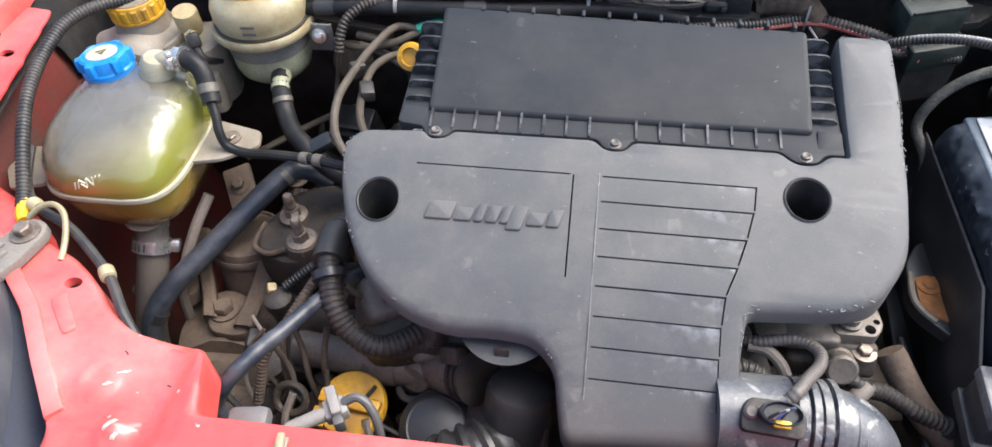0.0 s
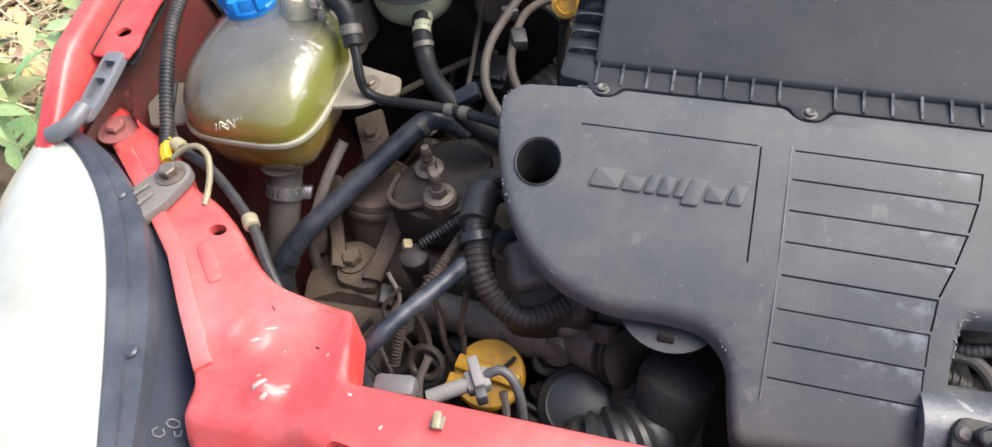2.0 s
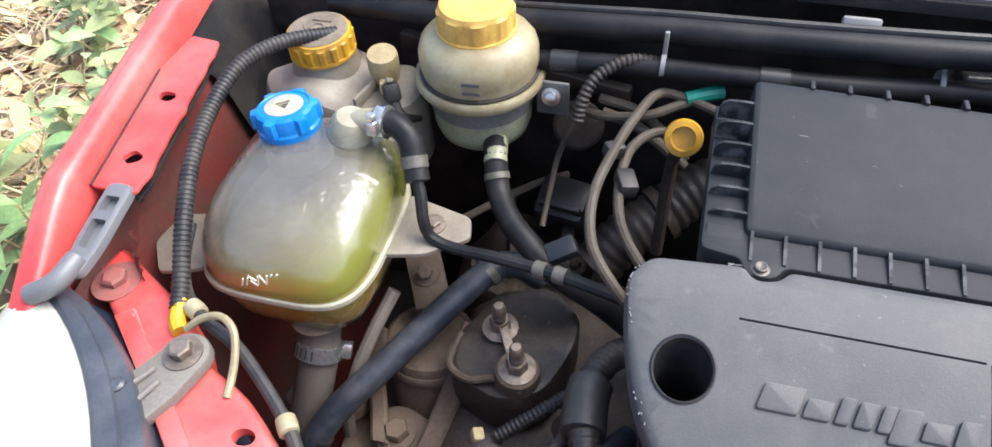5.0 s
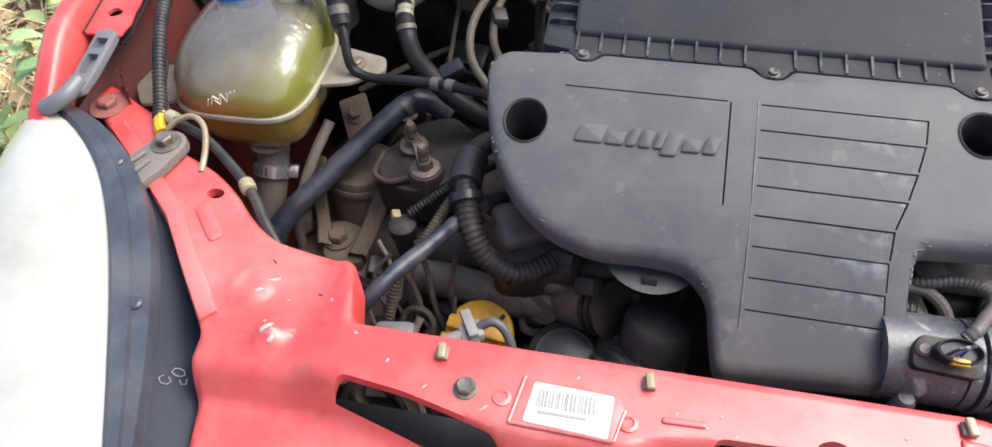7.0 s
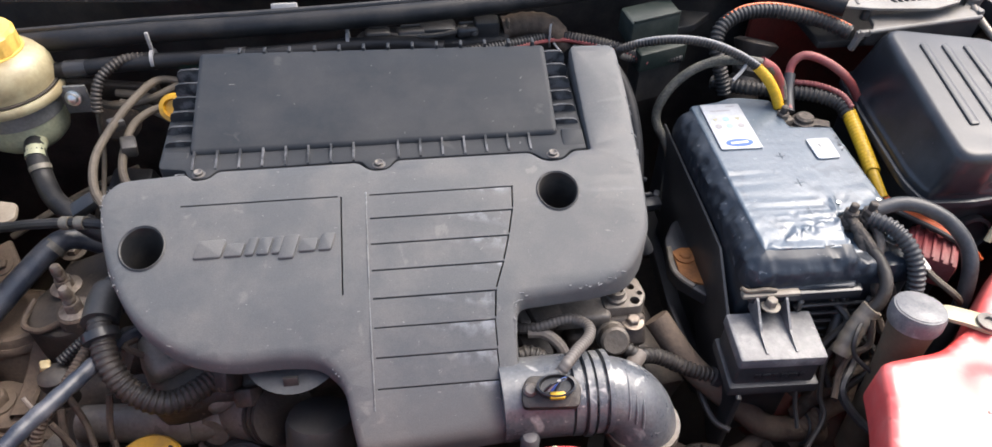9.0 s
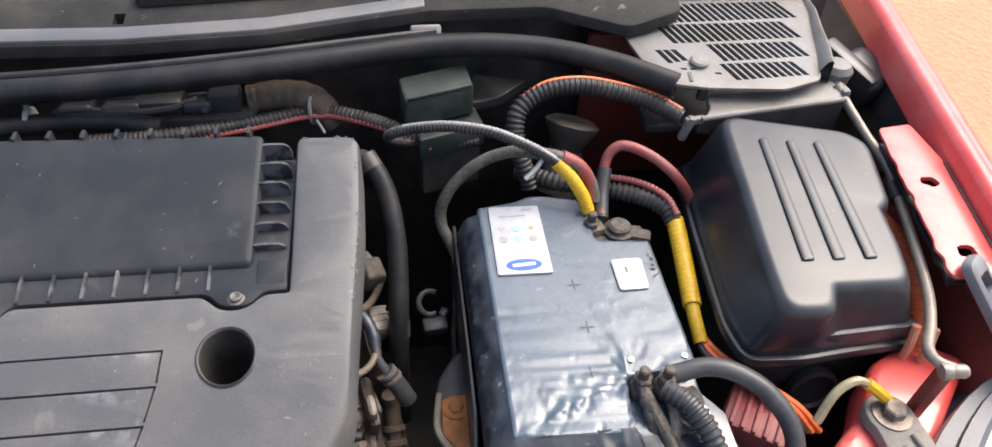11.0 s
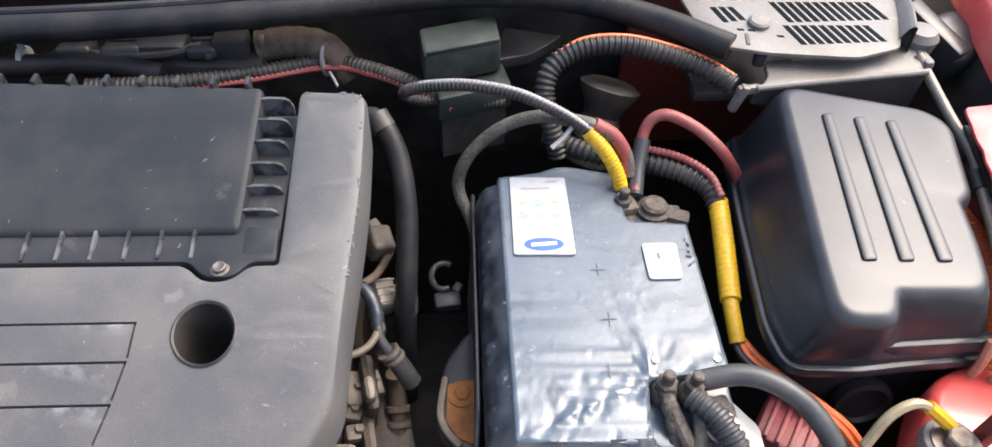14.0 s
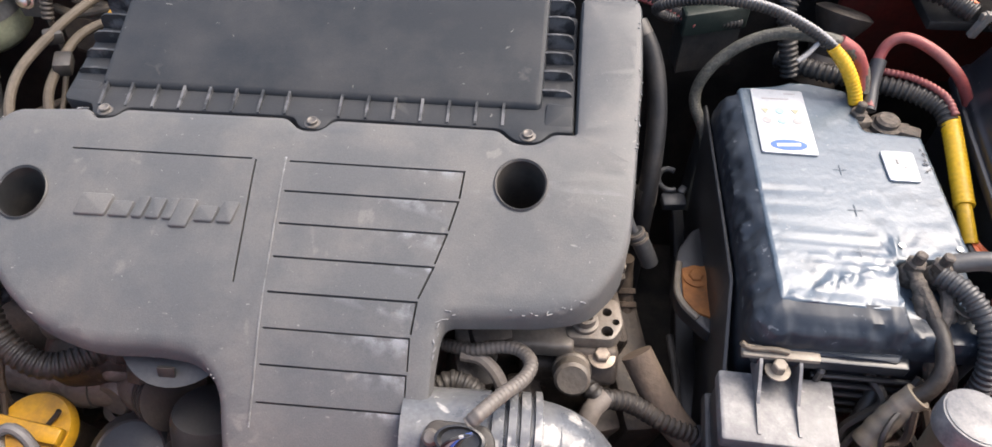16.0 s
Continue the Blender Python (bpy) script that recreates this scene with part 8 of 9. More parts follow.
def intake_elbow():
    t = thing("intake_elbow", (0.20, 0.13, 0.58), "black rubber intake elbow with ribs and whitish wear", "air hose")
    part("pipe", tube([(0.075, 0.150, 0.733), (0.110, 0.151, 0.733), (0.148, 0.152, 0.733), (0.166, 0.151, 0.732), (0.181, 0.148, 0.727), (0.192, 0.143, 0.717), (0.198, 0.138, 0.705), (0.200, 0.135, 0.692)], 0.0330, 36, step=0.004), M_INTAKE, t)
    band = frame_of((0.200, 0.135, 0.699), (0.201, 0.132, 0.66))
    part("lower_pipe", tube([(0.200, 0.135, 0.695), (0.2005, 0.132, 0.66), (0.202, 0.128, 0.60), (0.203, 0.126, 0.50)], 0.0305, 28), M_SOOT, t, "dusty dark pipe below the elbow")
    clamp = part("clamp", lathe([(0.0325, -0.005), (0.0352, -0.005), (0.0352, 0.005), (0.0325, 0.005)], 40, band), M_ALLOY, t, "dusty steel clamp band")
    part("clamp_lug", box((0.024, 0.007, 0.009), Matrix.Translation((0.202, 0.0985, 0.699)) @ pose(0, 0, 0, 8, 0, 4), 0.002), M_DUSTYWHITE, clamp, "pale dusty clamp lug")
    for k in range(3):
        part("fold", tube([(0.178 + 0.006 * k + 0.003 * math.cos(a), 0.149 - 0.003 * k + 0.0335 * math.sin(a), 0.728 - 0.004 * k + 0.0335 * math.cos(a)) for a in [radians(-70 + 14 * q) for q in range(11)]], 0.0010, 6), M_INTAKE, t)
    for x, r, w in ((0.136, 0.0368, 0.005), (0.146, 0.0384, 0.0035), (0.155, 0.0368, 0.004), (0.164, 0.0374, 0.003)):
        part("collar_ring", lathe([(0.033, -w), (r, -w * 0.8), (r, w * 0.8), (0.033, w)], 36, frame_of((x, 0.152, 0.7335), (x + 0.1, 0.152, 0.730))), M_INTAKE, t)
    part("socket", tube([(0.070, 0.150, 0.735), (0.100, 0.151, 0.735), (0.130, 0.151, 0.735)], 0.0362, 32, step=0.01), M_INTAKE, t, "dusty dark grey pipe socket")
    s = thing("boost_sensor", (0.113, 0.128, 0.76), "black pressure sensor with yellow locking tab on the intake", "sensor")
    sm = Matrix.Translation((0.112, 0.133, 0.769)) @ pose(0, 0, 0, 20, 0, -3)
    part("base", prism(rounded([(-0.026, -0.013), (0.022, -0.014), (0.025, 0.004), (0.018, 0.014), (-0.020, 0.014), (-0.026, 0.004)], 0.005, 4), -0.006, 0.004, 0.002), M_SOOT, s, "dusty dark sensor base").matrix_basis = sm
    part("socket", lathe([(0.0115, 0), (0.0125, 0.008), (0.0125, 0.015), (0.0110, 0.0158), (0.0095, 0.010)], 28, sm @ pose(0.002, 0.002, 0.003, 0, 0, 0) @ Matrix.Diagonal((1.35, 0.78, 1, 1))), M_BPLASTIC, s)
    part("mount_screw", lathe([(0.006, 0), (0.006, 0.002), (0.004, 0.004)], 14, sm @ pose(-0.019, 0.002, 0.004)), M_SCREW, s)
    for k in range(4):
        part("wire", tube([(0.103 + 0.003 * k, 0.124, 0.786), (0.109 + 0.0025 * k, 0.1255 + 0.001 * k, 0.793), (0.122, 0.131, 0.792)], 0.0013, 6), (M_BLACK, M_GREYLIGHT, M_INKBLUE, M_BLACK)[k], s)
    part("lock_tab", box((0.013, 0.006, 0.007), Matrix.Translation((0.114, 0.1225, 0.780)) @ pose(0, 0, 0, 22, 0, -4), 0.0015), M_YELTAPE, s, "yellow locking tab")


intake_elbow()
hose("sensor_conduit", [(0.1188, 0.1404, 0.786), (0.126, 0.1465, 0.791), (0.1382, 0.1632, 0.784), (0.1530, 0.1830, 0.773), (0.1575, 0.199, 0.767), (0.150, 0.2115, 0.762), (0.136, 0.2165, 0.758), (0.1115, 0.2165, 0.750), (0.09, 0.225, 0.74)], 0.0054, M_COOLHOSE, "dusty grey finely ribbed conduit looping from the sensor", "wiring conduit", pitch=0.0040, depth=0.09, seg=14)
hose("sensor_wire", [(0.104, 0.215, 0.745), (0.120, 0.212, 0.745), (0.134, 0.200, 0.738), (0.140, 0.185, 0.722), (0.138, 0.175, 0.70)], 0.0055, M_PALEHOSE, "dusty hose stub beneath the conduit", "hose", seg=10)
hose("thin_conduit", [(0.085, 0.190, 0.735), (0.100, 0.196, 0.738), (0.118, 0.190, 0.732), (0.128, 0.178, 0.71)], 0.0085, M_BLACK, "dark ribbed conduit behind the intake socket", "wiring conduit", pitch=0.005, depth=0.15, seg=12)


def pump():
    t = thing("fuel_pump", (0.19, 0.24, 0.62), "dusty alloy high-pressure pump with bolts and ports", "fuel pump")
    part("flange", plate(rounded([(0.184, 0.240), (0.222, 0.240), (0.231, 0.255), (0.227, 0.280), (0.184, 0.280)], 0.006, 4), flat(0.739), 0.020, 0.003, (circle(0.217, 0.266, 0.004, 12), circle(0.217, 0.248, 0.005, 12), circle(0.224, 0.257, 0.003, 12)), 0.012), M_ALLOY, t)
    part("body", box((0.080, 0.050, 0.12), Matrix.Translation((0.188, 0.255, 0.645)), 0.010, 3), M_ENGINE, t)
    part("left_plate", box((0.056, 0.036, 0.018), Matrix.Translation((0.163, 0.250, 0.728)), 0.004, 3), M_ALLOY, t)
    part("left_block", box((0.034, 0.034, 0.05), Matrix.Translation((0.112, 0.246, 0.722)) @ pose(0, 0, 0, 8, 0, 6), 0.005, 3), M_ALLOY, t, "pale dusty alloy block")
    part("port", lathe([(0.016, 0), (0.016, 0.006), (0.0145, 0.008), (0.0145, 0.020), (0.012, 0.022), (0.008, 0.0215)], 24, frame_of((0.191, 0.228, 0.712), (0.189, 0.14, 0.775))), M_ALLOY, t)
    part("boss", box((0.050, 0.024, 0.034), Matrix.Translation((0.203, 0.238, 0.708)) @ pose(0, 0, 0, -35, 0, 0), 0.006, 3), M_ENGINE, t)
    part("bolt", lathe([(0.011, 0), (0.011, 0.004), (0.0085, 0.005), (0.0085, 0.012), (0.006, 0.0125), (0.004, 0.009)], 20, Matrix.Translation((0.199, 0.254, 0.739))), M_ALLOY, t)
    part("bolt", hexbolt((0.214, 0.234, 0.722), 0.0065, 0.007), M_BOLT, t)
    for x, y, z, sx, sy, sz in ((0.120, 0.245, 0.735, 0.035, 0.035, 0.03), (0.130, 0.27, 0.70, 0.05, 0.05, 0.08), (0.105, 0.22, 0.70, 0.03, 0.04, 0.06), (0.150, 0.225, 0.665, 0.03, 0.03, 0.04), (0.215, 0.215, 0.64, 0.03, 0.03, 0.05)):
        part("casting", box((sx, sy, sz), Matrix.Translation((x, y, z)) @ pose(0, 0, 0, 10, 12, 20), 0.006), M_ENGINE, t)


pump()
t = thing("side_casting", (0.25, 0.36, 0.45), "dusty alloy castings and brackets at the engine's end", "engine part")
for x, y, z, sx, sy, sz, mt in ((0.226, 0.300, 0.655, 0.012, 0.06, 0.08, M_ENGINE), (0.226, 0.345, 0.690, 0.012, 0.05, 0.05, M_ENGINE), (0.228, 0.400, 0.70, 0.014, 0.04, 0.06, M_ENGINE), (0.238, 0.30, 0.57, 0.04, 0.16, 0.14, M_ENGINE), (0.231, 0.330, 0.722, 0.010, 0.022, 0.016, M_ALLOY)):
    part("bracket", box((sx, sy, sz), Matrix.Translation((x, y, z)) @ pose(0, 0, 0, 6, 8, 12), 0.006), mt, t)
part("connector", box((0.020, 0.026, 0.022), Matrix.Translation((0.2345, 0.4525, 0.754)) @ pose(0, 0, 0, 8, 18, 20), 0.004, 3), M_ALLOY, t, "dusty grey plug housing")
part("connector_lug", box((0.010, 0.012, 0.010), Matrix.Translation((0.2300, 0.464, 0.762)) @ pose(0, 0, 0, 20, 8, 40), 0.002), M_ALLOY, t)
plug = part("ribbed_plug", box((0.018, 0.026, 0.024), Matrix.Translation((0.2365, 0.4175, 0.724)) @ pose(0, 0, 0, 14, 20, 24), 0.003), M_DUSTYWHITE, t, "pale tan ribbed plug")
for k in range(4):
    part("rib", box((0.019, 0.0018, 0.0255), Matrix.Translation((0.2365, 0.4175, 0.724)) @ pose(0, 0, 0, 14, 20, 24) @ Matrix.Translation((0, -0.010 + 0.0066 * k, 0)), 0.0006), M_DUSTYWHITE, plug)
for x, y, z, sx, sy, sz, a in ((0.2180, 0.3465, 0.692, 0.020, 0.030, 0.016, 8), (0.2160, 0.330, 0.684, 0.016, 0.016, 0.018, -6), (0.2200, 0.3125, 0.682, 0.022, 0.014, 0.020, 12), (0.2270, 0.360, 0.676, 0.016, 0.024, 0.014, 20)):
    part("lug", box((sx, sy, sz), Matrix.Translation((x, y, z)) @ pose(0, 0, 0, 6, 10, a), 0.003), M_DUSTYWHITE if a < 10 else M_ALLOY, t)
    part("bolt", hexbolt((x + 0.002, y, z + sz * 0.5), 0.0042, 0.004, False), M_BOLT, t)
side_hose = hose("vacuum_hose", [(0.222, 0.515, 0.840), (0.240, 0.507, 0.842), (0.254, 0.485, 0.822), (0.260, 0.452, 0.792), (0.259, 0.418, 0.755), (0.256, 0.392, 0.700), (0.254, 0.380, 0.62)], 0.0092, M_HOSE, "black rubber hose running down beside the cover", "hose")
for at, to in (((0.24, 0.507, 0.842), (0.247, 0.498, 0.834)), ((0.2575, 0.405, 0.730), (0.257, 0.398, 0.716))):
    part("collar", lathe([(0.0082, -0.007), (0.01, -0.007), (0.01, 0.007), (0.0082, 0.007)], 20, frame_of(at, to)), M_BLACK, side_hose, "black rubber end collar")
joint = hose("small_hose", [(0.2120, 0.412, 0.757), (0.2208, 0.4051, 0.758), (0.2294, 0.3960, 0.757), (0.2345, 0.3863, 0.752), (0.2366, 0.3757, 0.745), (0.2385, 0.3665, 0.739), (0.2459, 0.3588, 0.728), (0.2504, 0.3567, 0.722)], 0.0042, M_CABLE, "small black rubber hose curling at the engine's end", "hose", seg=12)
part("sleeve", tube([(0.2225, 0.4036, 0.758), (0.2294, 0.3960, 0.757), (0.2345, 0.3863, 0.752), (0.2366, 0.3757, 0.745)], 0.0058, 16, 0.012, 0.06), M_BLUEHOSE, joint, "blue-black taped sleeve on the small hose")
part("end_boot", tube([(0.2440, 0.3600, 0.7305), (0.2504, 0.3567, 0.722), (0.2585, 0.3511, 0.708), (0.262, 0.349, 0.700)], 0.0082, 18), M_CABLE, joint, "thick black end boot")
for at in ((0.2450, 0.3594, 0.729), (0.2490, 0.3574, 0.724)):
    part("band", lathe([(0.0078, -0.0016), (0.0094, -0.0014), (0.0094, 0.0014), (0.0078, 0.0016)], 22, frame_of(at, (at[0] + 0.0081, at[1] - 0.0056, at[2] - 0.014))), M_ALLOY, joint, "dull steel band")
hose("tan_wire", [(0.2372, 0.3741, 0.744), (0.2360, 0.3670, 0.7425), (0.2310, 0.3580, 0.742), (0.2240, 0.3515, 0.743), (0.2150, 0.3470, 0.745)], 0.0030, M_TAN, "tan taped wire by the engine's end", "wire", seg=10)
hose("wire", [(0.2160, 0.409, 0.752), (0.2250, 0.4130, 0.751), (0.2330, 0.4210, 0.750), (0.2390, 0.4325, 0.750), (0.2430, 0.4480, 0.748)], 0.0034, M_MOUNT, "brown dusty wire arching behind the hose", "wire", seg=10)
post_pipe = hose("drain_pipe", [(0.2450, 0.3720, 0.675), (0.2457, 0.3674, 0.660), (0.2469, 0.3502, 0.645), (0.2484, 0.3299, 0.632), (0.249, 0.31, 0.61)], 0.0078, M_MOUNT, "dusty brown pipe low at the engine's end", "pipe", seg=14)
for at in ((0.2467, 0.3530, 0.647), (0.2475, 0.3420, 0.640)):
    part("strap", lathe([(0.0076, -0.0028), (0.0108, -0.0024), (0.0108, 0.0024), (0.0076, 0.0028)], 20, frame_of(at, (at[0] + 0.001, at[1] - 0.019, at[2] - 0.013))), M_DUSTBROWN, post_pipe, "dusty clamp strap")
ribbed = hose("breather_pipe", [(0.198, 0.228, 0.700), (0.214, 0.2105, 0.700), (0.2385, 0.212, 0.691), (0.2662, 0.2036, 0.680), (0.302, 0.1952, 0.665), (0.325, 0.19, 0.65)], 0.0086, M_SOOT, "grimy ribbed breather pipe below the battery", "hose", pitch=0.0052, depth=0.12)
part("collar", lathe([(0.0085, -0.005), (0.0104, -0.004), (0.0104, 0.004), (0.0085, 0.005)], 20, frame_of((0.298, 0.1962, 0.667), (0.325, 0.19, 0.65))), M_CABLE, ribbed, "black end collar")
hose("breather_stub", [(0.204, 0.192, 0.686), (0.210, 0.202, 0.697), (0.220, 0.211, 0.700)], 0.0082, M_PALEHOSE, "short grey pipe stub", "hose")
hose("lower_hose", [(0.245, 0.250, 0.705), (0.2727, 0.2133, 0.675), (0.2983, 0.1947, 0.655), (0.3252, 0.1794, 0.635), (0.3556, 0.1635, 0.615), (0.3957, 0.1629, 0.605), (0.420, 0.165, 0.590)], 0.0135, M_DUSTBROWN, "dusty brown hose low in the bay", "hose", seg=18)
hose("lower_hose", [(0.382, 0.158, 0.591), (0.4050, 0.168, 0.609), (0.4253, 0.1775, 0.619), (0.4724, 0.1872, 0.635), (0.51, 0.195, 0.645)], 0.0125, M_DUSTBROWN, "dusty brown hose low in the bay", "hose", seg=18)
hose("lower_hose", [(0.26, 0.165, 0.585), (0.29, 0.150, 0.583), (0.325, 0.150, 0.591), (0.352, 0.160, 0.601)], 0.0085, M_DUSTBROWN, "dusty brown hose low in the bay", "hose")
solo("hose_wrap", tube([(0.396, 0.163, 0.605), (0.406, 0.168, 0.610), (0.416, 0.173, 0.615)], 0.0165, 16, 0.006, 0.05), M_DUSTBROWN, "dirty tape wrapped round two low hoses", "tape")
for dx in (0.0, 0.012):
    solo("cable_tie", tube([(0.394 + dx + 0.0172 * math.sin(a) * 0.3, 0.164 + dx * 0.5 + 0.0172 * math.cos(a), 0.607 + dx * 0.4 + 0.0172 * math.sin(a)) for a in [radians(30 * k) for k in range(13)]], 0.0016, 6), M_CABLE, "dark cable tie round the wrapped hoses", "cable tie", "low hose ties")
bundle = hose("loom", [(0.444, 0.266, 0.786), (0.4500, 0.240, 0.786), (0.4510, 0.216, 0.777), (0.4440, 0.2035, 0.763), (0.433, 0.1993, 0.750), (0.420, 0.190, 0.729), (0.411, 0.1816, 0.715)], 0.0062, M_SOOT, "grimy brown taped wiring loom below the battery", "wiring loom")
part("pale_tape", tube([(0.4375, 0.2010, 0.756), (0.4320, 0.1985, 0.748), (0.420, 0.190, 0.729), (0.410, 0.1808, 0.713)], 0.0102, 14, 0.012, 0.05), M_DUSTYWHITE, bundle, "pale dusty tape round the loom")
hose("loom", [(0.412, 0.182, 0.716), (0.413, 0.176, 0.700), (0.424, 0.174, 0.689), (0.444, 0.181, 0.686), (0.466, 0.190, 0.690)], 0.0050, M_MOUNT, "thin brown loom looping out of the taped joint", "wiring loom", group="low wiring looms")
hose("loom", [(0.4517, 0.1836, 0.680), (0.4272, 0.1802, 0.660), (0.4016, 0.1763, 0.640), (0.388, 0.172, 0.62)], 0.0078, M_MOUNT, "dusty taped wiring loom below the battery", "wiring loom", group="low wiring looms")
hose("loom", [(0.385, 0.185, 0.64), (0.41, 0.20, 0.70), (0.43, 0.235, 0.745), (0.442, 0.265, 0.785)], 0.0060, M_BLACK, "thin black wiring loom below the battery", "wiring loom", group="low wiring looms")
solo("rust_lump", box((0.075, 0.05, 0.05), Matrix.Translation((0.376, 0.205, 0.590)) @ pose(0, 0, 0, 10, 5, 20), 0.015, 3), M_REDDARK, "dull red rusty bracket low under the battery", "bracket")

# battery cables
hose("earth_cable", [(0.462, 0.284, 0.806), (0.486, 0.284, 0.812), (0.507, 0.276, 0.813), (0.528, 0.260, 0.806), (0.543, 0.240, 0.789), (0.545, 0.222, 0.765), (0.540, 0.205, 0.72), (0.53, 0.19, 0.62)], 0.0074, M_CABLE, "thick grey battery earth cable", "cable")
hose("earth_conduit", [(0.452, 0.272, 0.806), (0.466, 0.254, 0.808), (0.478, 0.232, 0.796), (0.482, 0.214, 0.772), (0.482, 0.206, 0.73), (0.48, 0.20, 0.65)], 0.0084, M_CABLE, "grey corrugated conduit from the battery corner", "wiring conduit", pitch=0.005)
hose("lug_cable", [(0.438, 0.272, 0.800), (0.446, 0.252, 0.792), (0.458, 0.232, 0.772), (0.470, 0.218, 0.745), (0.474, 0.213, 0.70)], 0.0050, M_TERMINAL, "dusty dark lug cable from the battery corner", "cable", seg=10)
hose("lug_cable", [(0.456, 0.270, 0.802), (0.456, 0.250, 0.793), (0.450, 0.232, 0.768), (0.457, 0.219, 0.74), (0.466, 0.213, 0.69)], 0.0048, M_TERMINAL, "dusty dark lug cable from the battery corner", "cable", seg=10)
arc = [(0.345, 0.565, 0.815), (0.300, 0.560, 0.818), (0.268, 0.556, 0.826), (0.258, 0.545, 0.842), (0.278, 0.530, 0.860), (0.312, 0.518, 0.870), (0.350, 0.508, 0.869), (0.385, 0.497, 0.858), (0.410, 0.488, 0.845)]
lead = hose("battery_lead", arc, 0.0054, M_BLACK, "black corrugated battery lead arching over, with a painted highlight on top", "cable", pitch=0.0036, depth=0.14, seg=12)
# pale ribbed strip that draws the lead's highlight as a solid part
part("top_stripe", tube([(q[0], q[1] - 0.0006, q[2] + 0.0036) for q in arc[3:]], 0.0026, 10, 0.0036, 0.16), M_GREYLIGHT, lead, "pale strip added as the highlight along the lead")
part("sleeve", tube([(0.407, 0.4885, 0.847), (0.422, 0.481, 0.832), (0.433, 0.474, 0.815), (0.438, 0.468, 0.802)], 0.0064, 12, 0.0035, 0.05), M_YELTAPE, lead, "yellow taped sleeve on the battery lead")
solo("cable_tie", tube([(0.398, 0.494, 0.852), (0.388, 0.486, 0.842), (0.378, 0.480, 0.836)], 0.0022, 6), M_GREYLIGHT, "pale grey cable tie tail", "cable tie")
red_lead = hose("red_cable", [(0.450, 0.465, 0.800), (0.455, 0.490, 0.812), (0.459, 0.505, 0.826), (0.465, 0.511, 0.838), (0.4774, 0.5096, 0.845), (0.4999, 0.4988, 0.840), (0.520, 0.486, 0.828), (0.535, 0.478, 0.810), (0.545, 0.472, 0.79)], 0.0050, M_REDCABLE, "faded red battery cable", "cable")
part("boot", tube([(0.450, 0.464, 0.797), (0.454, 0.486, 0.810), (0.459, 0.503, 0.824)], 0.0068, 12), M_CABLE, red_lead, "grey rubber boot on the battery cable")
starter = hose("starter_cable", [(0.315, 0.455, 0.66), (0.318, 0.473, 0.735), (0.303, 0.499, 0.770), (0.3103, 0.5073, 0.800), (0.3351, 0.5144, 0.825), (0.3663, 0.5142, 0.840), (0.398, 0.497, 0.850), (0.420, 0.490, 0.846), (0.440, 0.488, 0.826), (0.446, 0.478, 0.806)], 0.0056, M_BRAID, "grey braided starter cable arching behind the battery", "cable")
part("sleeve", tube([(0.4117, 0.4915, 0.851), (0.429, 0.490, 0.840), (0.441, 0.487, 0.822), (0.445, 0.480, 0.808)], 0.0064, 12), M_REDCABLE, starter, "faded red sleeve on the starter cable")
main = [(0.385, 0.545, 0.79), (0.415, 0.515, 0.800), (0.455, 0.500, 0.802), (0.490, 0.482, 0.806), (0.510, 0.462, 0.806), (0.5155, 0.445, 0.800)]
main_loom = hose("main_conduit", main, 0.0092, M_BLACK, "thick black corrugated conduit beside the battery", "wiring conduit", pitch=0.0056)
hose("red_conduit", [(0.455, 0.507, 0.812), (0.488, 0.489, 0.817), (0.509, 0.467, 0.817), (0.516, 0.447, 0.811)], 0.0034, M_REDCABLE, "thin red corrugated wire conduit", "wiring conduit", pitch=0.0040)
part("sleeve", tube([(0.516, 0.450, 0.802), (0.5135, 0.418, 0.796), (0.510, 0.385, 0.790), (0.5075, 0.362, 0.786)], 0.0082, 18, 0.0046, 0.06), M_YELTAPE, main_loom, "yellow tape wrapped round the thick conduit")
part("sleeve", tube([(0.5075, 0.364, 0.786), (0.507, 0.350, 0.782), (0.508, 0.332, 0.774)], 0.0060, 16), M_YELTAPE, main_loom, "narrow smooth end of the yellow sleeve")
for dx, mt, lb in ((0.0, M_ORANGE, "bright orange wire below the yellow sleeve"), (0.006, M_ORANGE, "bright orange wire below the yellow sleeve"), (-0.005, M_BLACK, "thin black wire below the yellow sleeve")):
    hose("wire", [(0.508 + dx * 0.5, 0.338, 0.774), (0.515 + dx, 0.320, 0.772), (0.530 + dx, 0.301, 0.772), (0.548 + dx, 0.284, 0.770), (0.566 + dx, 0.268, 0.764), (0.580 + dx, 0.255, 0.75)], 0.0029, mt, lb, "wire", seg=8, group="sleeve wires")
top_c = [(0.392, 0.520, 0.790), (0.3809, 0.5345, 0.828), (0.3776, 0.5454, 0.845), (0.3855, 0.5572, 0.861), (0.4114, 0.5671, 0.871), (0.4487, 0.5678, 0.873), (0.4903, 0.5563, 0.869), (0.5154, 0.5436, 0.865), (0.5339, 0.5272, 0.861)]
arch = hose("bulkhead_conduit", top_c, 0.0092, M_BLACK, "black corrugated conduit arching to the scuttle drain", "wiring conduit", pitch=0.0052)
part("top_stripe", tube([(q[0], q[1] + 0.003, q[2] + 0.0074) for q in top_c[3:]], 0.0020, 8), M_ORANGE, arch, "orange wire showing along the conduit's split")
t = thing("rubber_boot", (0.435, 0.545, 0.76), "dusty black ribbed rubber boot in the bulkhead", "rubber boot")
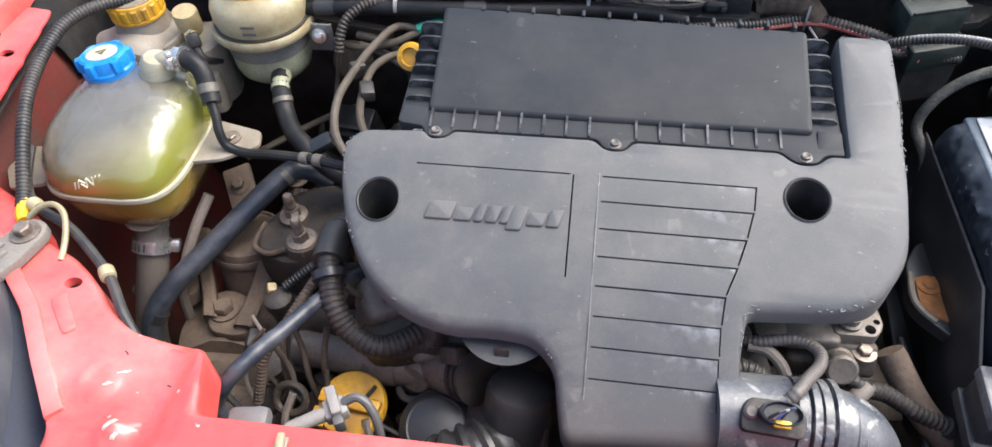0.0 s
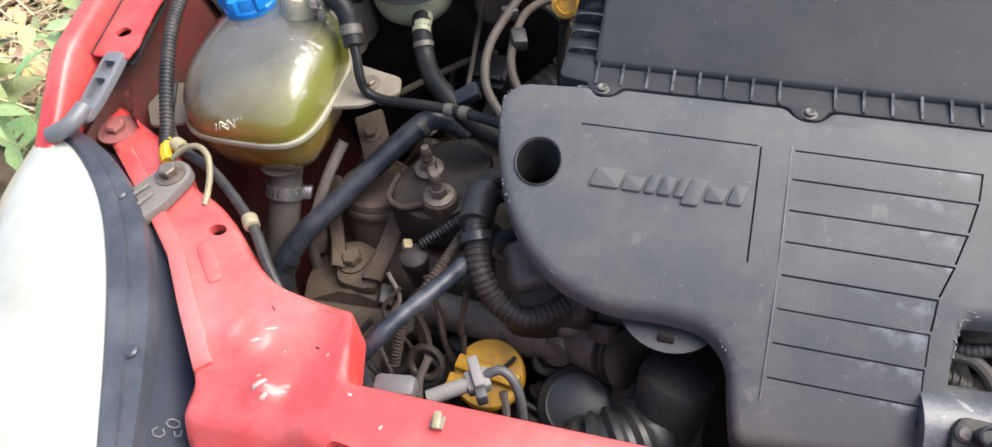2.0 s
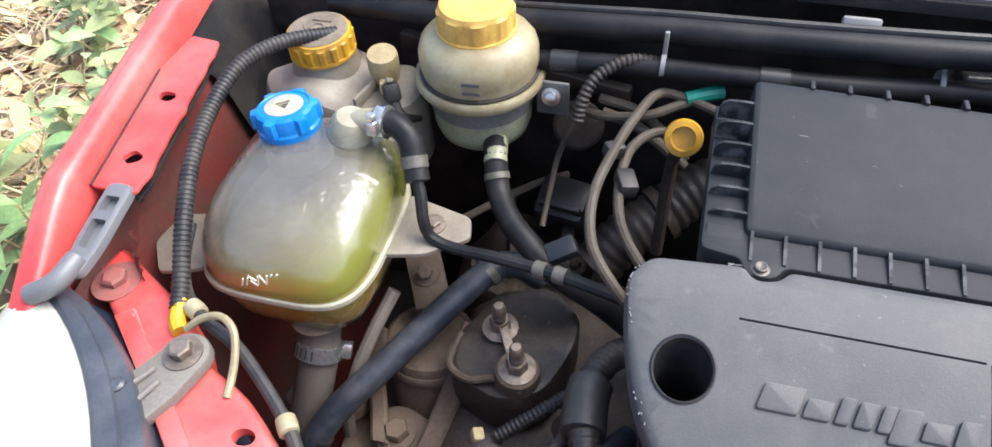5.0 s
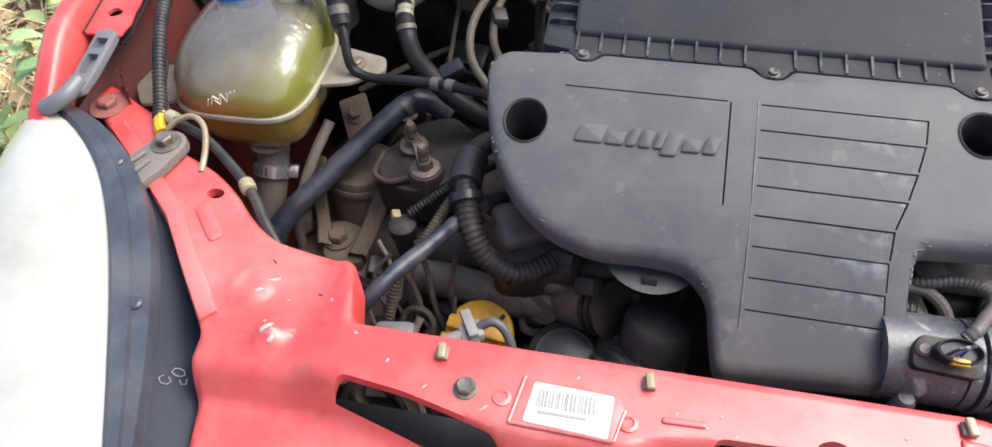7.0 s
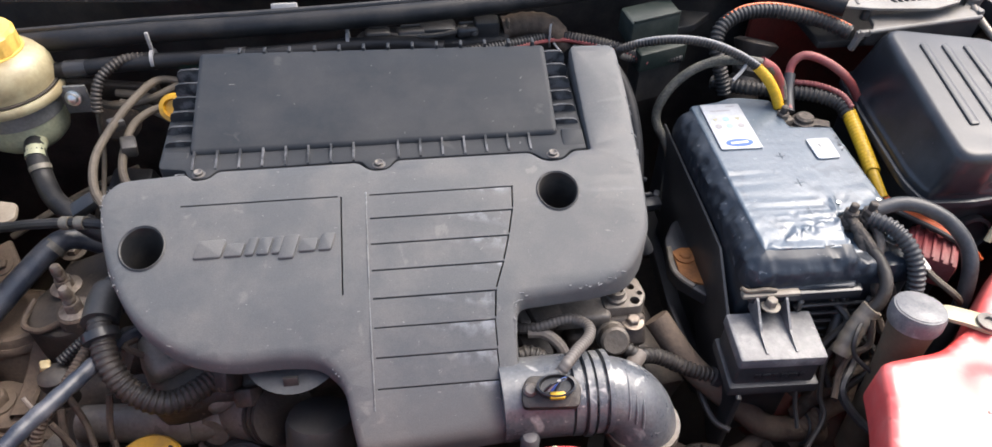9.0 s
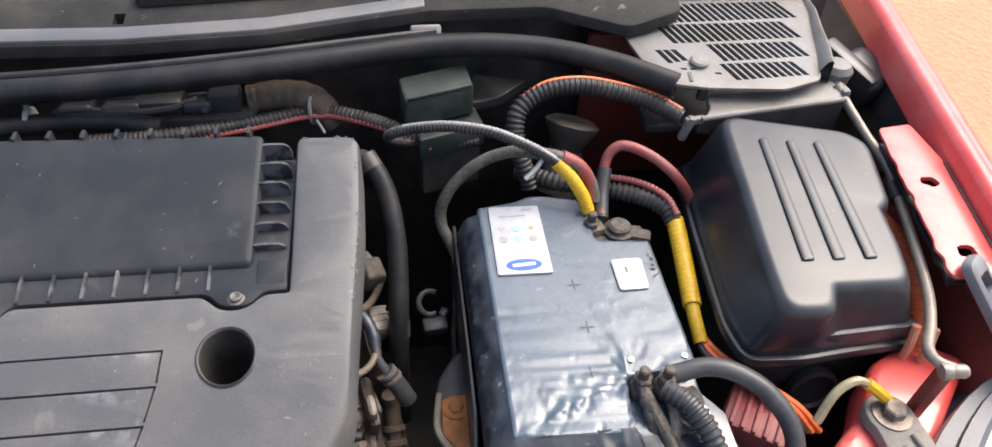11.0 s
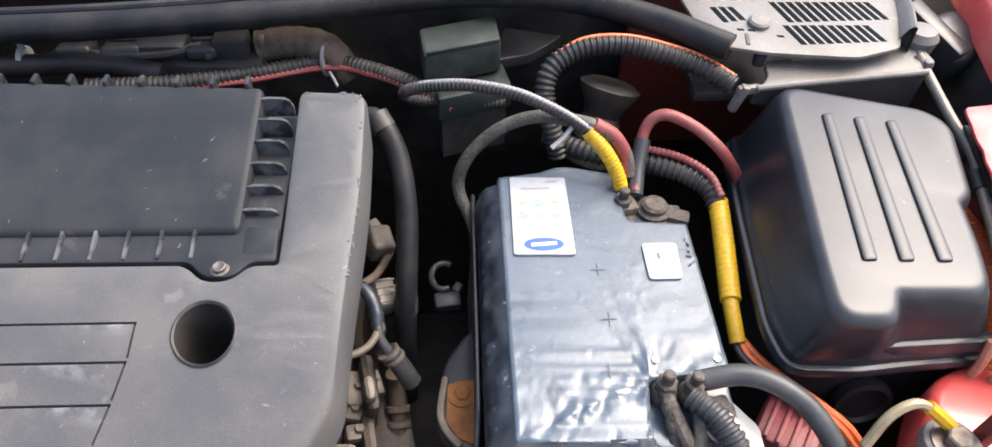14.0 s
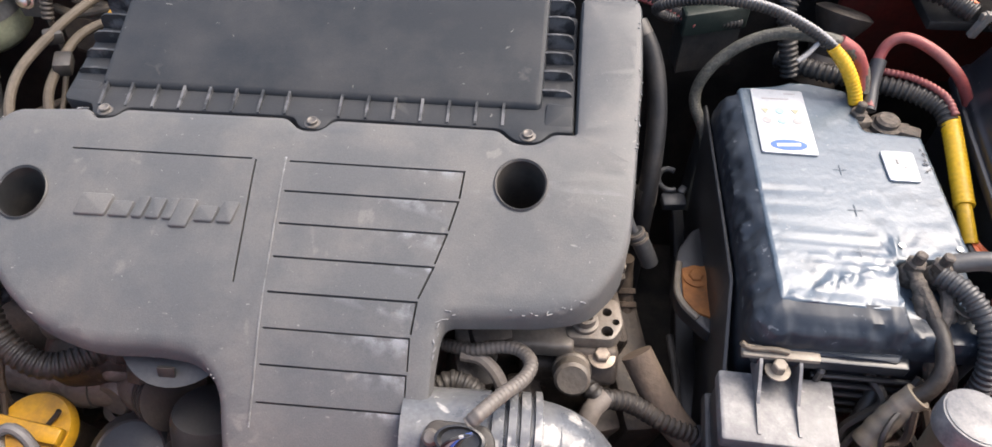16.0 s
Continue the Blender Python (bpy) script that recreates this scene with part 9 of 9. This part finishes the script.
part("boot", lathe([(0.026, 0), (0.024, 0.014), (0.020, 0.018), (0.023, 0.026), (0.019, 0.034), (0.022, 0.042), (0.018, 0.050), (0.021, 0.060), (0.029, 0.074), (0.031, 0.080), (0.024, 0.084)], 28, frame_of((0.424, 0.540, 0.766), (0.442, 0.570, 0.838)) @ Matrix.Scale(0.90, 4)), M_SOOT, t)


def relays():
    t = thing("relay_pair", (0.31, 0.59, 0.76), "two stacked dusty green-black relay boxes on the bulkhead", "relay")
    o = rounded([(0.275, 0.560), (0.342, 0.582), (0.338, 0.625), (0.270, 0.602)], 0.004, 3)
    part("upper_relay", plate(o, lambda x, y: 0.868, 0.030, 0.003), M_RELAY, t)
    o2 = rounded([(0.286, 0.545), (0.352, 0.566), (0.345, 0.600), (0.280, 0.585)], 0.004, 3)
    part("lower_relay", plate(o2, flat(0.834), 0.024, 0.003), M_RELAY, t)
    part("socket", plate(inset(clean(o2), 0.004), flat(0.812), 0.05, 0.002), M_BLACK, t)
    part("lip", box((0.066, 0.003, 0.004), Matrix.Translation((0.309, 0.5725, 0.869)) @ pose(0, 0, 0, 0, 0, 18), 0.001), M_RELAY, t)


relays()
hose("striped_conduit", [(-0.01, 0.560, 0.838), (0.06, 0.562, 0.840), (0.12, 0.580, 0.836), (0.186, 0.603, 0.832), (0.225, 0.592, 0.832), (0.265, 0.572, 0.830), (0.295, 0.556, 0.822)], 0.0075, M_BLACK, "black corrugated conduit with a red wire along it", "wiring conduit", pitch=0.0044)
hose("red_wire", [(0.060, 0.556, 0.838), (0.120, 0.574, 0.834), (0.186, 0.5965, 0.831), (0.228, 0.585, 0.831), (0.268, 0.565, 0.828), (0.298, 0.550, 0.820)], 0.0030, M_REDCABLE, "dull red wire beside the conduit", "wire", seg=8)
t = thing("cable_tie", (0.187, 0.604, 0.83), "white cable tie round wiring with its tail up", "cable tie")
part("loop", lathe([(0.0125, -0.002), (0.0140, -0.002), (0.0140, 0.002), (0.0125, 0.002)], 20, frame_of((0.186, 0.606, 0.834), (0.226, 0.594, 0.834)) @ Matrix.Diagonal((1.0, 1.25, 0.6, 1))), M_GREYLIGHT, t)
part("tail", tube([(0.188, 0.594, 0.828), (0.193, 0.586, 0.824), (0.196, 0.580, 0.822)], 0.0014, 6), M_GREYLIGHT, t)

# ---- scuttle and seal along the windscreen ----
seal = hose("bonnet_seal", [(-0.62, 0.62, 0.845), (-0.50, 0.600, 0.856), (-0.37, 0.588, 0.868), (-0.28, 0.586, 0.873), (-0.18, 0.582, 0.877), (-0.03, 0.580, 0.883), (0.10, 0.592, 0.885), (0.20, 0.608, 0.886), (0.31, 0.628, 0.886), (0.40, 0.620, 0.886), (0.47, 0.590, 0.886), (0.530, 0.548, 0.884)], 0.0118, M_HOSE, "long black rubber bonnet seal along the scuttle", "rubber seal", seg=18)
part("seal_lip", tube([(-0.50, 0.611, 0.866), (-0.37, 0.599, 0.878), (-0.28, 0.597, 0.883), (-0.18, 0.593, 0.887), (-0.03, 0.591, 0.893), (0.10, 0.603, 0.895), (0.20, 0.619, 0.896), (0.31, 0.639, 0.896)], 0.0035, 8), M_BLACK, seal, "thin lip along the seal")
for x, y, z in ((-0.131, 0.597, 0.884), (0.30, 0.640, 0.890)):
    part("clip", box((0.030, 0.008, 0.022), Matrix.Translation((x, y, z)) @ pose(0, 0, 0, -20, 0, 0), 0.002), M_GREYLIGHT, seal, "pale grey steel clip")
harness = hose("engine_harness", [(-0.44, 0.575, 0.832), (-0.37, 0.568, 0.842), (-0.30, 0.568, 0.846), (-0.22, 0.566, 0.848), (-0.14, 0.566, 0.850), (-0.06, 0.575, 0.850), (0.00, 0.582, 0.845), (0.05, 0.575, 0.84)], 0.0095, M_HOSE, "black engine harness running behind the filter lid", "wiring loom")
for at, to in (((-0.37, 0.568, 0.842), (-0.34, 0.568, 0.8435)), ((-0.19, 0.566, 0.849), (-0.16, 0.566, 0.8495))):
    part("tape_band", lathe([(0.0085, -0.012), (0.0103, -0.012), (0.0103, 0.012), (0.0085, 0.012)], 20, frame_of(at, to)), M_BPLASTIC, harness, "shiny black tape band")
hose("branch_conduit", [(-0.285, 0.572, 0.850), (-0.315, 0.565, 0.852), (-0.338, 0.550, 0.842), (-0.347, 0.538, 0.826), (-0.350, 0.530, 0.808)], 0.0062, M_SOOT, "grimy corrugated branch of the harness", "wiring conduit", pitch=0.0048)
for x, y, z in ((-0.283, 0.570, 0.852), (-0.062, 0.580, 0.856)):
    t = thing("cable_tie", (x, y, z), "pale cable tie round the harness", "cable tie", "harness ties")
    part("loop", lathe([(0.0105, -0.002), (0.0120, -0.002), (0.0120, 0.002), (0.0105, 0.002)], 18, frame_of((x, y, z - 0.004), (x + 0.1, y, z - 0.004))), M_GREYLIGHT, t)
    part("tail", box((0.004, 0.004, 0.026), Matrix.Translation((x, y + 0.002, z + 0.016)), 0.001), M_GREYLIGHT, t)
t = thing("injector_loom", (0.06, 0.60, 0.78), "dark moulded wiring channel behind the air filter", "wiring channel")
part("channel", plate(rounded([(-0.06, 0.600), (0.00, 0.586), (0.130, 0.582), (0.135, 0.625), (-0.01, 0.632), (-0.05, 0.625)], 0.008, 3), flat(0.842), 0.05, 0.004), M_BPLASTIC, t)
part("connector", box((0.030, 0.024, 0.022), Matrix.Translation((0.105, 0.604, 0.850)), 0.004), M_BPLASTIC, t)
part("connector", box((0.045, 0.028, 0.018), Matrix.Translation((0.045, 0.605, 0.848)), 0.006), M_BPLASTIC, t)
part("hump", tube([(0.125, 0.612, 0.842), (0.155, 0.615, 0.845), (0.185, 0.612, 0.840), (0.205, 0.605, 0.815)], 0.0150, 16, 0.012, 0.05), M_MOUNT, t, "dusty brown rubber end of the channel")
part("wire", tube([(-0.02, 0.596, 0.850), (0.01, 0.588, 0.850), (0.05, 0.590, 0.850), (0.08, 0.60, 0.853)], 0.0035, 8), M_BLACK, t)
for x, w in ((-0.028, 0.030), (0.012, 0.034), (0.080, 0.026)):
    lid = part("cover", box((w, 0.026, 0.012), Matrix.Translation((x, 0.601, 0.848)) @ pose(0, 0, 0, -14, 0, 4), 0.004, 3), M_BPLASTIC, t, "glossy moulded cover")
    part("latch", box((0.006, 0.008, 0.006), Matrix.Translation((x + w * 0.3, 0.588, 0.850)) @ pose(0, 0, 0, -14, 0, 4), 0.0015), M_BPLASTIC, lid)
    part("rib", box((w * 0.7, 0.0025, 0.004), Matrix.Translation((x, 0.605, 0.8555)) @ pose(0, 0, 0, -14, 0, 4), 0.001), M_BPLASTIC, lid)
part("joint_tape", box((0.004, 0.010, 0.010), Matrix.Translation((0.131, 0.604, 0.853)), 0.001), M_TAN, t, "tan strip of tape")


def scuttle():
    t = thing("scuttle", (0, 0.68, 0.80), "dusty grey plastic scuttle panel below the windscreen", "scuttle")
    o = rounded([(-0.62, 0.640), (-0.30, 0.618), (0.02, 0.614), (0.15, 0.622), (0.30, 0.648), (0.42, 0.650), (0.50, 0.618), (0.56, 0.640), (0.56, 0.82), (-0.62, 0.82)], 0.01, 3)
    hole = [Vector(q) for q in ((0.012, 0.640), (0.022, 0.640), (0.022, 0.654), (0.012, 0.654))]
    part("panel", plate(o, lambda x, y: 0.905 + 0.22 * (y - 0.61), 0.012, 0.003, (hole,), 0.02), M_SCUTTLE, t)
    part("step", plate(rounded([(0.030, 0.660), (0.20, 0.672), (0.30, 0.70), (0.30, 0.80), (0.03, 0.80)], 0.008, 3), lambda x, y: 0.916 + 0.22 * (y - 0.61), 0.010, 0.003), M_SCUTTLE, t)
    edge = [(-0.62, 0.643), (-0.30, 0.621), (0.02, 0.617), (0.15, 0.625), (0.30, 0.651)]
    strip = edge + [(x, y + 0.016) for x, y in edge[::-1]]
    part("edge_strip", plate(rounded(strip, 0.002, 2), lambda x, y: 0.908 + 0.22 * (y - 0.61), 0.004, 0.0012), M_GREY, t, "paler strip along the front edge")
    part("drain_boss", lathe([(0.020, 0), (0.020, 0.006), (0.015, 0.007), (0.013, 0.001)], 24, Matrix.Translation((-0.270, 0.700, 0.925))), M_BPLASTIC, t)
    g = thing("scuttle_grille", (0.60, 0.58, 0.80), "pale grey plastic air intake grille with slanted slats", "grille")
    # frame with open slots: rows of slits cut through the sheet
    slits = []
    for ya, yb, x0, x1 in ((0.549, 0.575, 0.590, 0.666), (0.579, 0.601, 0.531, 0.553), (0.579, 0.608, 0.588, 0.678), (0.611, 0.644, 0.546, 0.686), (0.647, 0.682, 0.548, 0.694)):
        k = 0
        while x0 + 0.0078 * k < x1:
            x, w, d = x0 + 0.0078 * k, 0.0056, 0.35 * (yb - ya)
            lift = 0.004 * (x - x0) / max(x1 - x0, 0.01)
            slits.append([Vector((x, ya + lift)), Vector((x + w, ya + lift)), Vector((x + w - d, yb)), Vector((x - d, yb))])
            k += 1
    for x, y in ((0.541, 0.571), (0.550, 0.570), (0.573, 0.562)):
        slits.append([Vector((x, y - 0.003)), Vector((x + 0.006, y - 0.0035)), Vector((x + 0.005, y - 0.0005)), Vector((x - 0.001, y))])
    o = rounded([(0.519, 0.549), (0.560, 0.539), (0.634, 0.5325), (0.674, 0.545), (0.692, 0.585), (0.712, 0.660), (0.720, 0.720), (0.505, 0.720), (0.500, 0.620), (0.508, 0.575)], 0.006, 3)
    part("sheet", plate(o, lambda x, y: 0.885 + 0.07 * (y - 0.53), 0.003, 0.001, slits, 0.006, under=False), M_GRILLE, g)
    wall = bmesh.new()
    rows = [[wall.verts.new((x + dx, y, 0.885 + dz)) for dx, dz in ((-0.006, 0.001), (0.0, 0.012), (0.004, 0.014), (0.007, 0.012), (0.009, -0.02))] for x, y in ((0.682, 0.556), (0.692, 0.585), (0.702, 0.625), (0.712, 0.66), (0.718, 0.715))]
    for p, q in zip(rows, rows[1:]):
        for k in range(4):
            wall.faces.new((p[k], p[k + 1], q[k + 1], q[k]))
    part("side_wall", wall, M_GRILLE, g)
    part("screw_cover", lathe([(0.0095, 0), (0.0095, 0.003), (0.0075, 0.0045)], 24, Matrix.Translation((0.5612, 0.5770, 0.8885)) @ pose(0, 0, 0, 4, 0, 0)), M_GRILLE, g)
    part("slit_mark", box((0.003, 0.014, 0.001), Matrix.Translation((0.546, 0.556, 0.8872)) @ pose(0, 0, 0, 4, 0, -8), 0), M_BPLASTIC, g)
    part("chamber", box((0.20, 0.15, 0.01), Matrix.Translation((0.61, 0.62, 0.835)), 0.002), M_BLACK, g)
    d = thing("drain_channel", (0.62, 0.55, 0.80), "grey plastic scuttle drain channel with a folded front", "drain channel")
    part("channel_top", plate(rounded([(0.548, 0.512, 0.003), (0.560, 0.528, 0.003), (0.562, 0.546, 0.004), (0.700, 0.566, 0.006), (0.697, 0.530, 0.006)], 0.004, 3), lambda x, y: 0.871 + 0.10 * (y - 0.53), 0.005, 0.002), M_GRILLE, d)
    part("channel_face", plate(rounded([(0.545, 0.5115), (0.697, 0.5290), (0.697, 0.5335), (0.545, 0.516)], 0.001, 2), lambda x, y: 0.869, lambda x, y: 0.014 + 0.036 * min(max((x - 0.545) / 0.05, 0), 1), 0.001), M_BPLASTIC, d, "black folded front of the channel")
    part("channel_lip", tube([(0.546, 0.512, 0.870), (0.620, 0.521, 0.871), (0.697, 0.530, 0.872)], 0.0028, 10), M_GRILLE, d)
    part("corner", lathe([(0.014, 0), (0.016, 0.014), (0.012, 0.020), (0.006, 0.021)], 18, Matrix.Translation((0.706, 0.572, 0.866))), M_GRILLE, d)
    part("corner_web", box((0.010, 0.034, 0.014), Matrix.Translation((0.703, 0.556, 0.868)) @ pose(0, 0, 0, 0, 0, 6), 0.004), M_GRILLE, d)
    part("hook", box((0.007, 0.008, 0.026), Matrix.Translation((0.534, 0.512, 0.860)) @ pose(0, 0, 0, 0, 14, 0), 0.002), M_GRILLE, d)
    part("hook_arm", box((0.020, 0.006, 0.008), Matrix.Translation((0.540, 0.513, 0.868)) @ pose(0, 0, 0, 0, 0, 8), 0.002), M_GRILLE, d)
    part("nib", lathe([(0.005, 0), (0.005, 0.010), (0.003, 0.012)], 12, Matrix.Translation((0.558, 0.548, 0.868))), M_BPLASTIC, d)


scuttle()
PIPE = [(0.698, 0.552, 0.874), (0.706, 0.534, 0.862), (0.712, 0.498, 0.851), (0.7145, 0.460, 0.845), (0.706, 0.4285, 0.844), (0.692, 0.380, 0.843), (0.671, 0.318, 0.843), (0.653, 0.284, 0.844), (0.637, 0.262, 0.846), (0.634, 0.248, 0.849), (0.644, 0.239, 0.850)]
wing_pipe = hose("washer_pipe", PIPE, 0.0043, M_PIPE, "dusty grey metal pipe along the inner wing", "pipe")
t = thing("pipe_valve", (0.64, 0.24, 0.83), "small pale metal valve cap at the pipe's end", "valve")
part("union", lathe([(0.0056, 0), (0.0064, 0.003), (0.0056, 0.007)], 16, frame_of((0.632, 0.240, 0.849), (0.66, 0.236, 0.851))), M_PIPE, t)
part("cap", lathe([(0.0046, 0.007), (0.0052, 0.009), (0.0052, 0.016), (0.0040, 0.018)], 16, frame_of((0.632, 0.240, 0.849), (0.66, 0.236, 0.851))), M_PIPE, t)
part("post", box((0.010, 0.010, 0.06), Matrix.Translation((0.640, 0.243, 0.815)), 0.002), M_REDDARK, t)
part("sleeve", tube([(0.7085, 0.438, 0.842), (0.7055, 0.426, 0.842), (0.703, 0.418, 0.842)], 0.0068, 14), M_BLACK, wing_pipe, "black rubber sleeve on the metal pipe")
hose("wing_conduit", [(0.722, 0.460, 0.79), (0.716, 0.400, 0.800), (0.700, 0.345, 0.800), (0.682, 0.300, 0.785), (0.660, 0.276, 0.765), (0.63, 0.25, 0.71)], 0.0090, M_ORANGE, "orange-streaked corrugated conduit behind the relay box", "wiring conduit", pitch=0.0048)
for x, y, z in ((0.660, 0.292, 0.80), (0.673, 0.287, 0.80)):
    solo("hook_peg", tube([(x, y, z - 0.03), (x, y, z), (x + 0.001, y + 0.006, z + 0.022)], 0.0034, 8), M_PEG, "orange painted steel peg on the wing", "peg", "wing pegs")
t = thing("spring_bracket", (0.76, 0.60, 0.80), "dark grey hinge bracket at the windscreen corner", "bracket")
part("block", box((0.050, 0.055, 0.040), Matrix.Translation((0.762, 0.605, 0.845)) @ pose(0, 0, 0, 15, 0, 30), 0.010, 3), M_BPLASTIC, t)
part("plate", box((0.020, 0.070, 0.050), Matrix.Translation((0.742, 0.610, 0.845)) @ pose(0, 0, 0, 15, 0, 30), 0.004), M_BPLASTIC, t)
hose("lamp_wire", [(0.560, 0.240, 0.795), (0.572, 0.250, 0.815), (0.588, 0.254, 0.823), (0.603, 0.250, 0.815), (0.618, 0.243, 0.803)], 0.0034, M_CREAM, "pale yellow wire looped to the lamp bracket", "wire", seg=8)
solo("wire_tape", tube([(0.596, 0.2535, 0.820), (0.606, 0.249, 0.813), (0.614, 0.245, 0.807)], 0.0046, 8), M_YELTAPE, "yellow tape on the lamp wire", "tape")
hose("tan_earth_wire", [(0.500, 0.250, 0.77), (0.510, 0.225, 0.765), (0.528, 0.205, 0.755), (0.545, 0.215, 0.73)], 0.0035, M_TAN, "thin tan wire beside the washer filler", "wire", seg=8)


def corner_tangle():
    """Thin wires and taped ends hanging below the battery's front corner."""
    rnd = random.Random(33)
    for k in range(11):
        x, y, z = rnd.uniform(0.405, 0.475), rnd.uniform(0.185, 0.235), rnd.uniform(0.70, 0.765)
        p = [(x, y, z)]
        for _ in range(4):
            x, y, z = x + rnd.uniform(-0.028, 0.022), y - rnd.uniform(0.002, 0.026), z - rnd.uniform(0.008, 0.034)
            p.append((x, y, z))
        hose("wire", p, rnd.uniform(0.0022, 0.0046), (M_BLACK, M_BLACK, M_MOUNT, M_CABLE)[k % 4], "thin dusty wire in the tangle below the battery", "wire", seg=7, group="battery corner wires")
    for k in range(9):
        x, y, z = rnd.uniform(0.255, 0.36), rnd.uniform(0.10, 0.17), rnd.uniform(0.54, 0.62)
        p = [(x, y, z)]
        for _ in range(4):
            x, y, z = x + rnd.uniform(-0.03, 0.03), y + rnd.uniform(-0.02, 0.02), z + rnd.uniform(-0.02, 0.025)
            p.append((x, y, z))
        hose("wire", p, rnd.uniform(0.003, 0.006), (M_MOUNT, M_BLACK, M_ENGINE)[k % 3], "dusty wire low beside the intake elbow", "wire", seg=7, group="low wires")


corner_tangle()
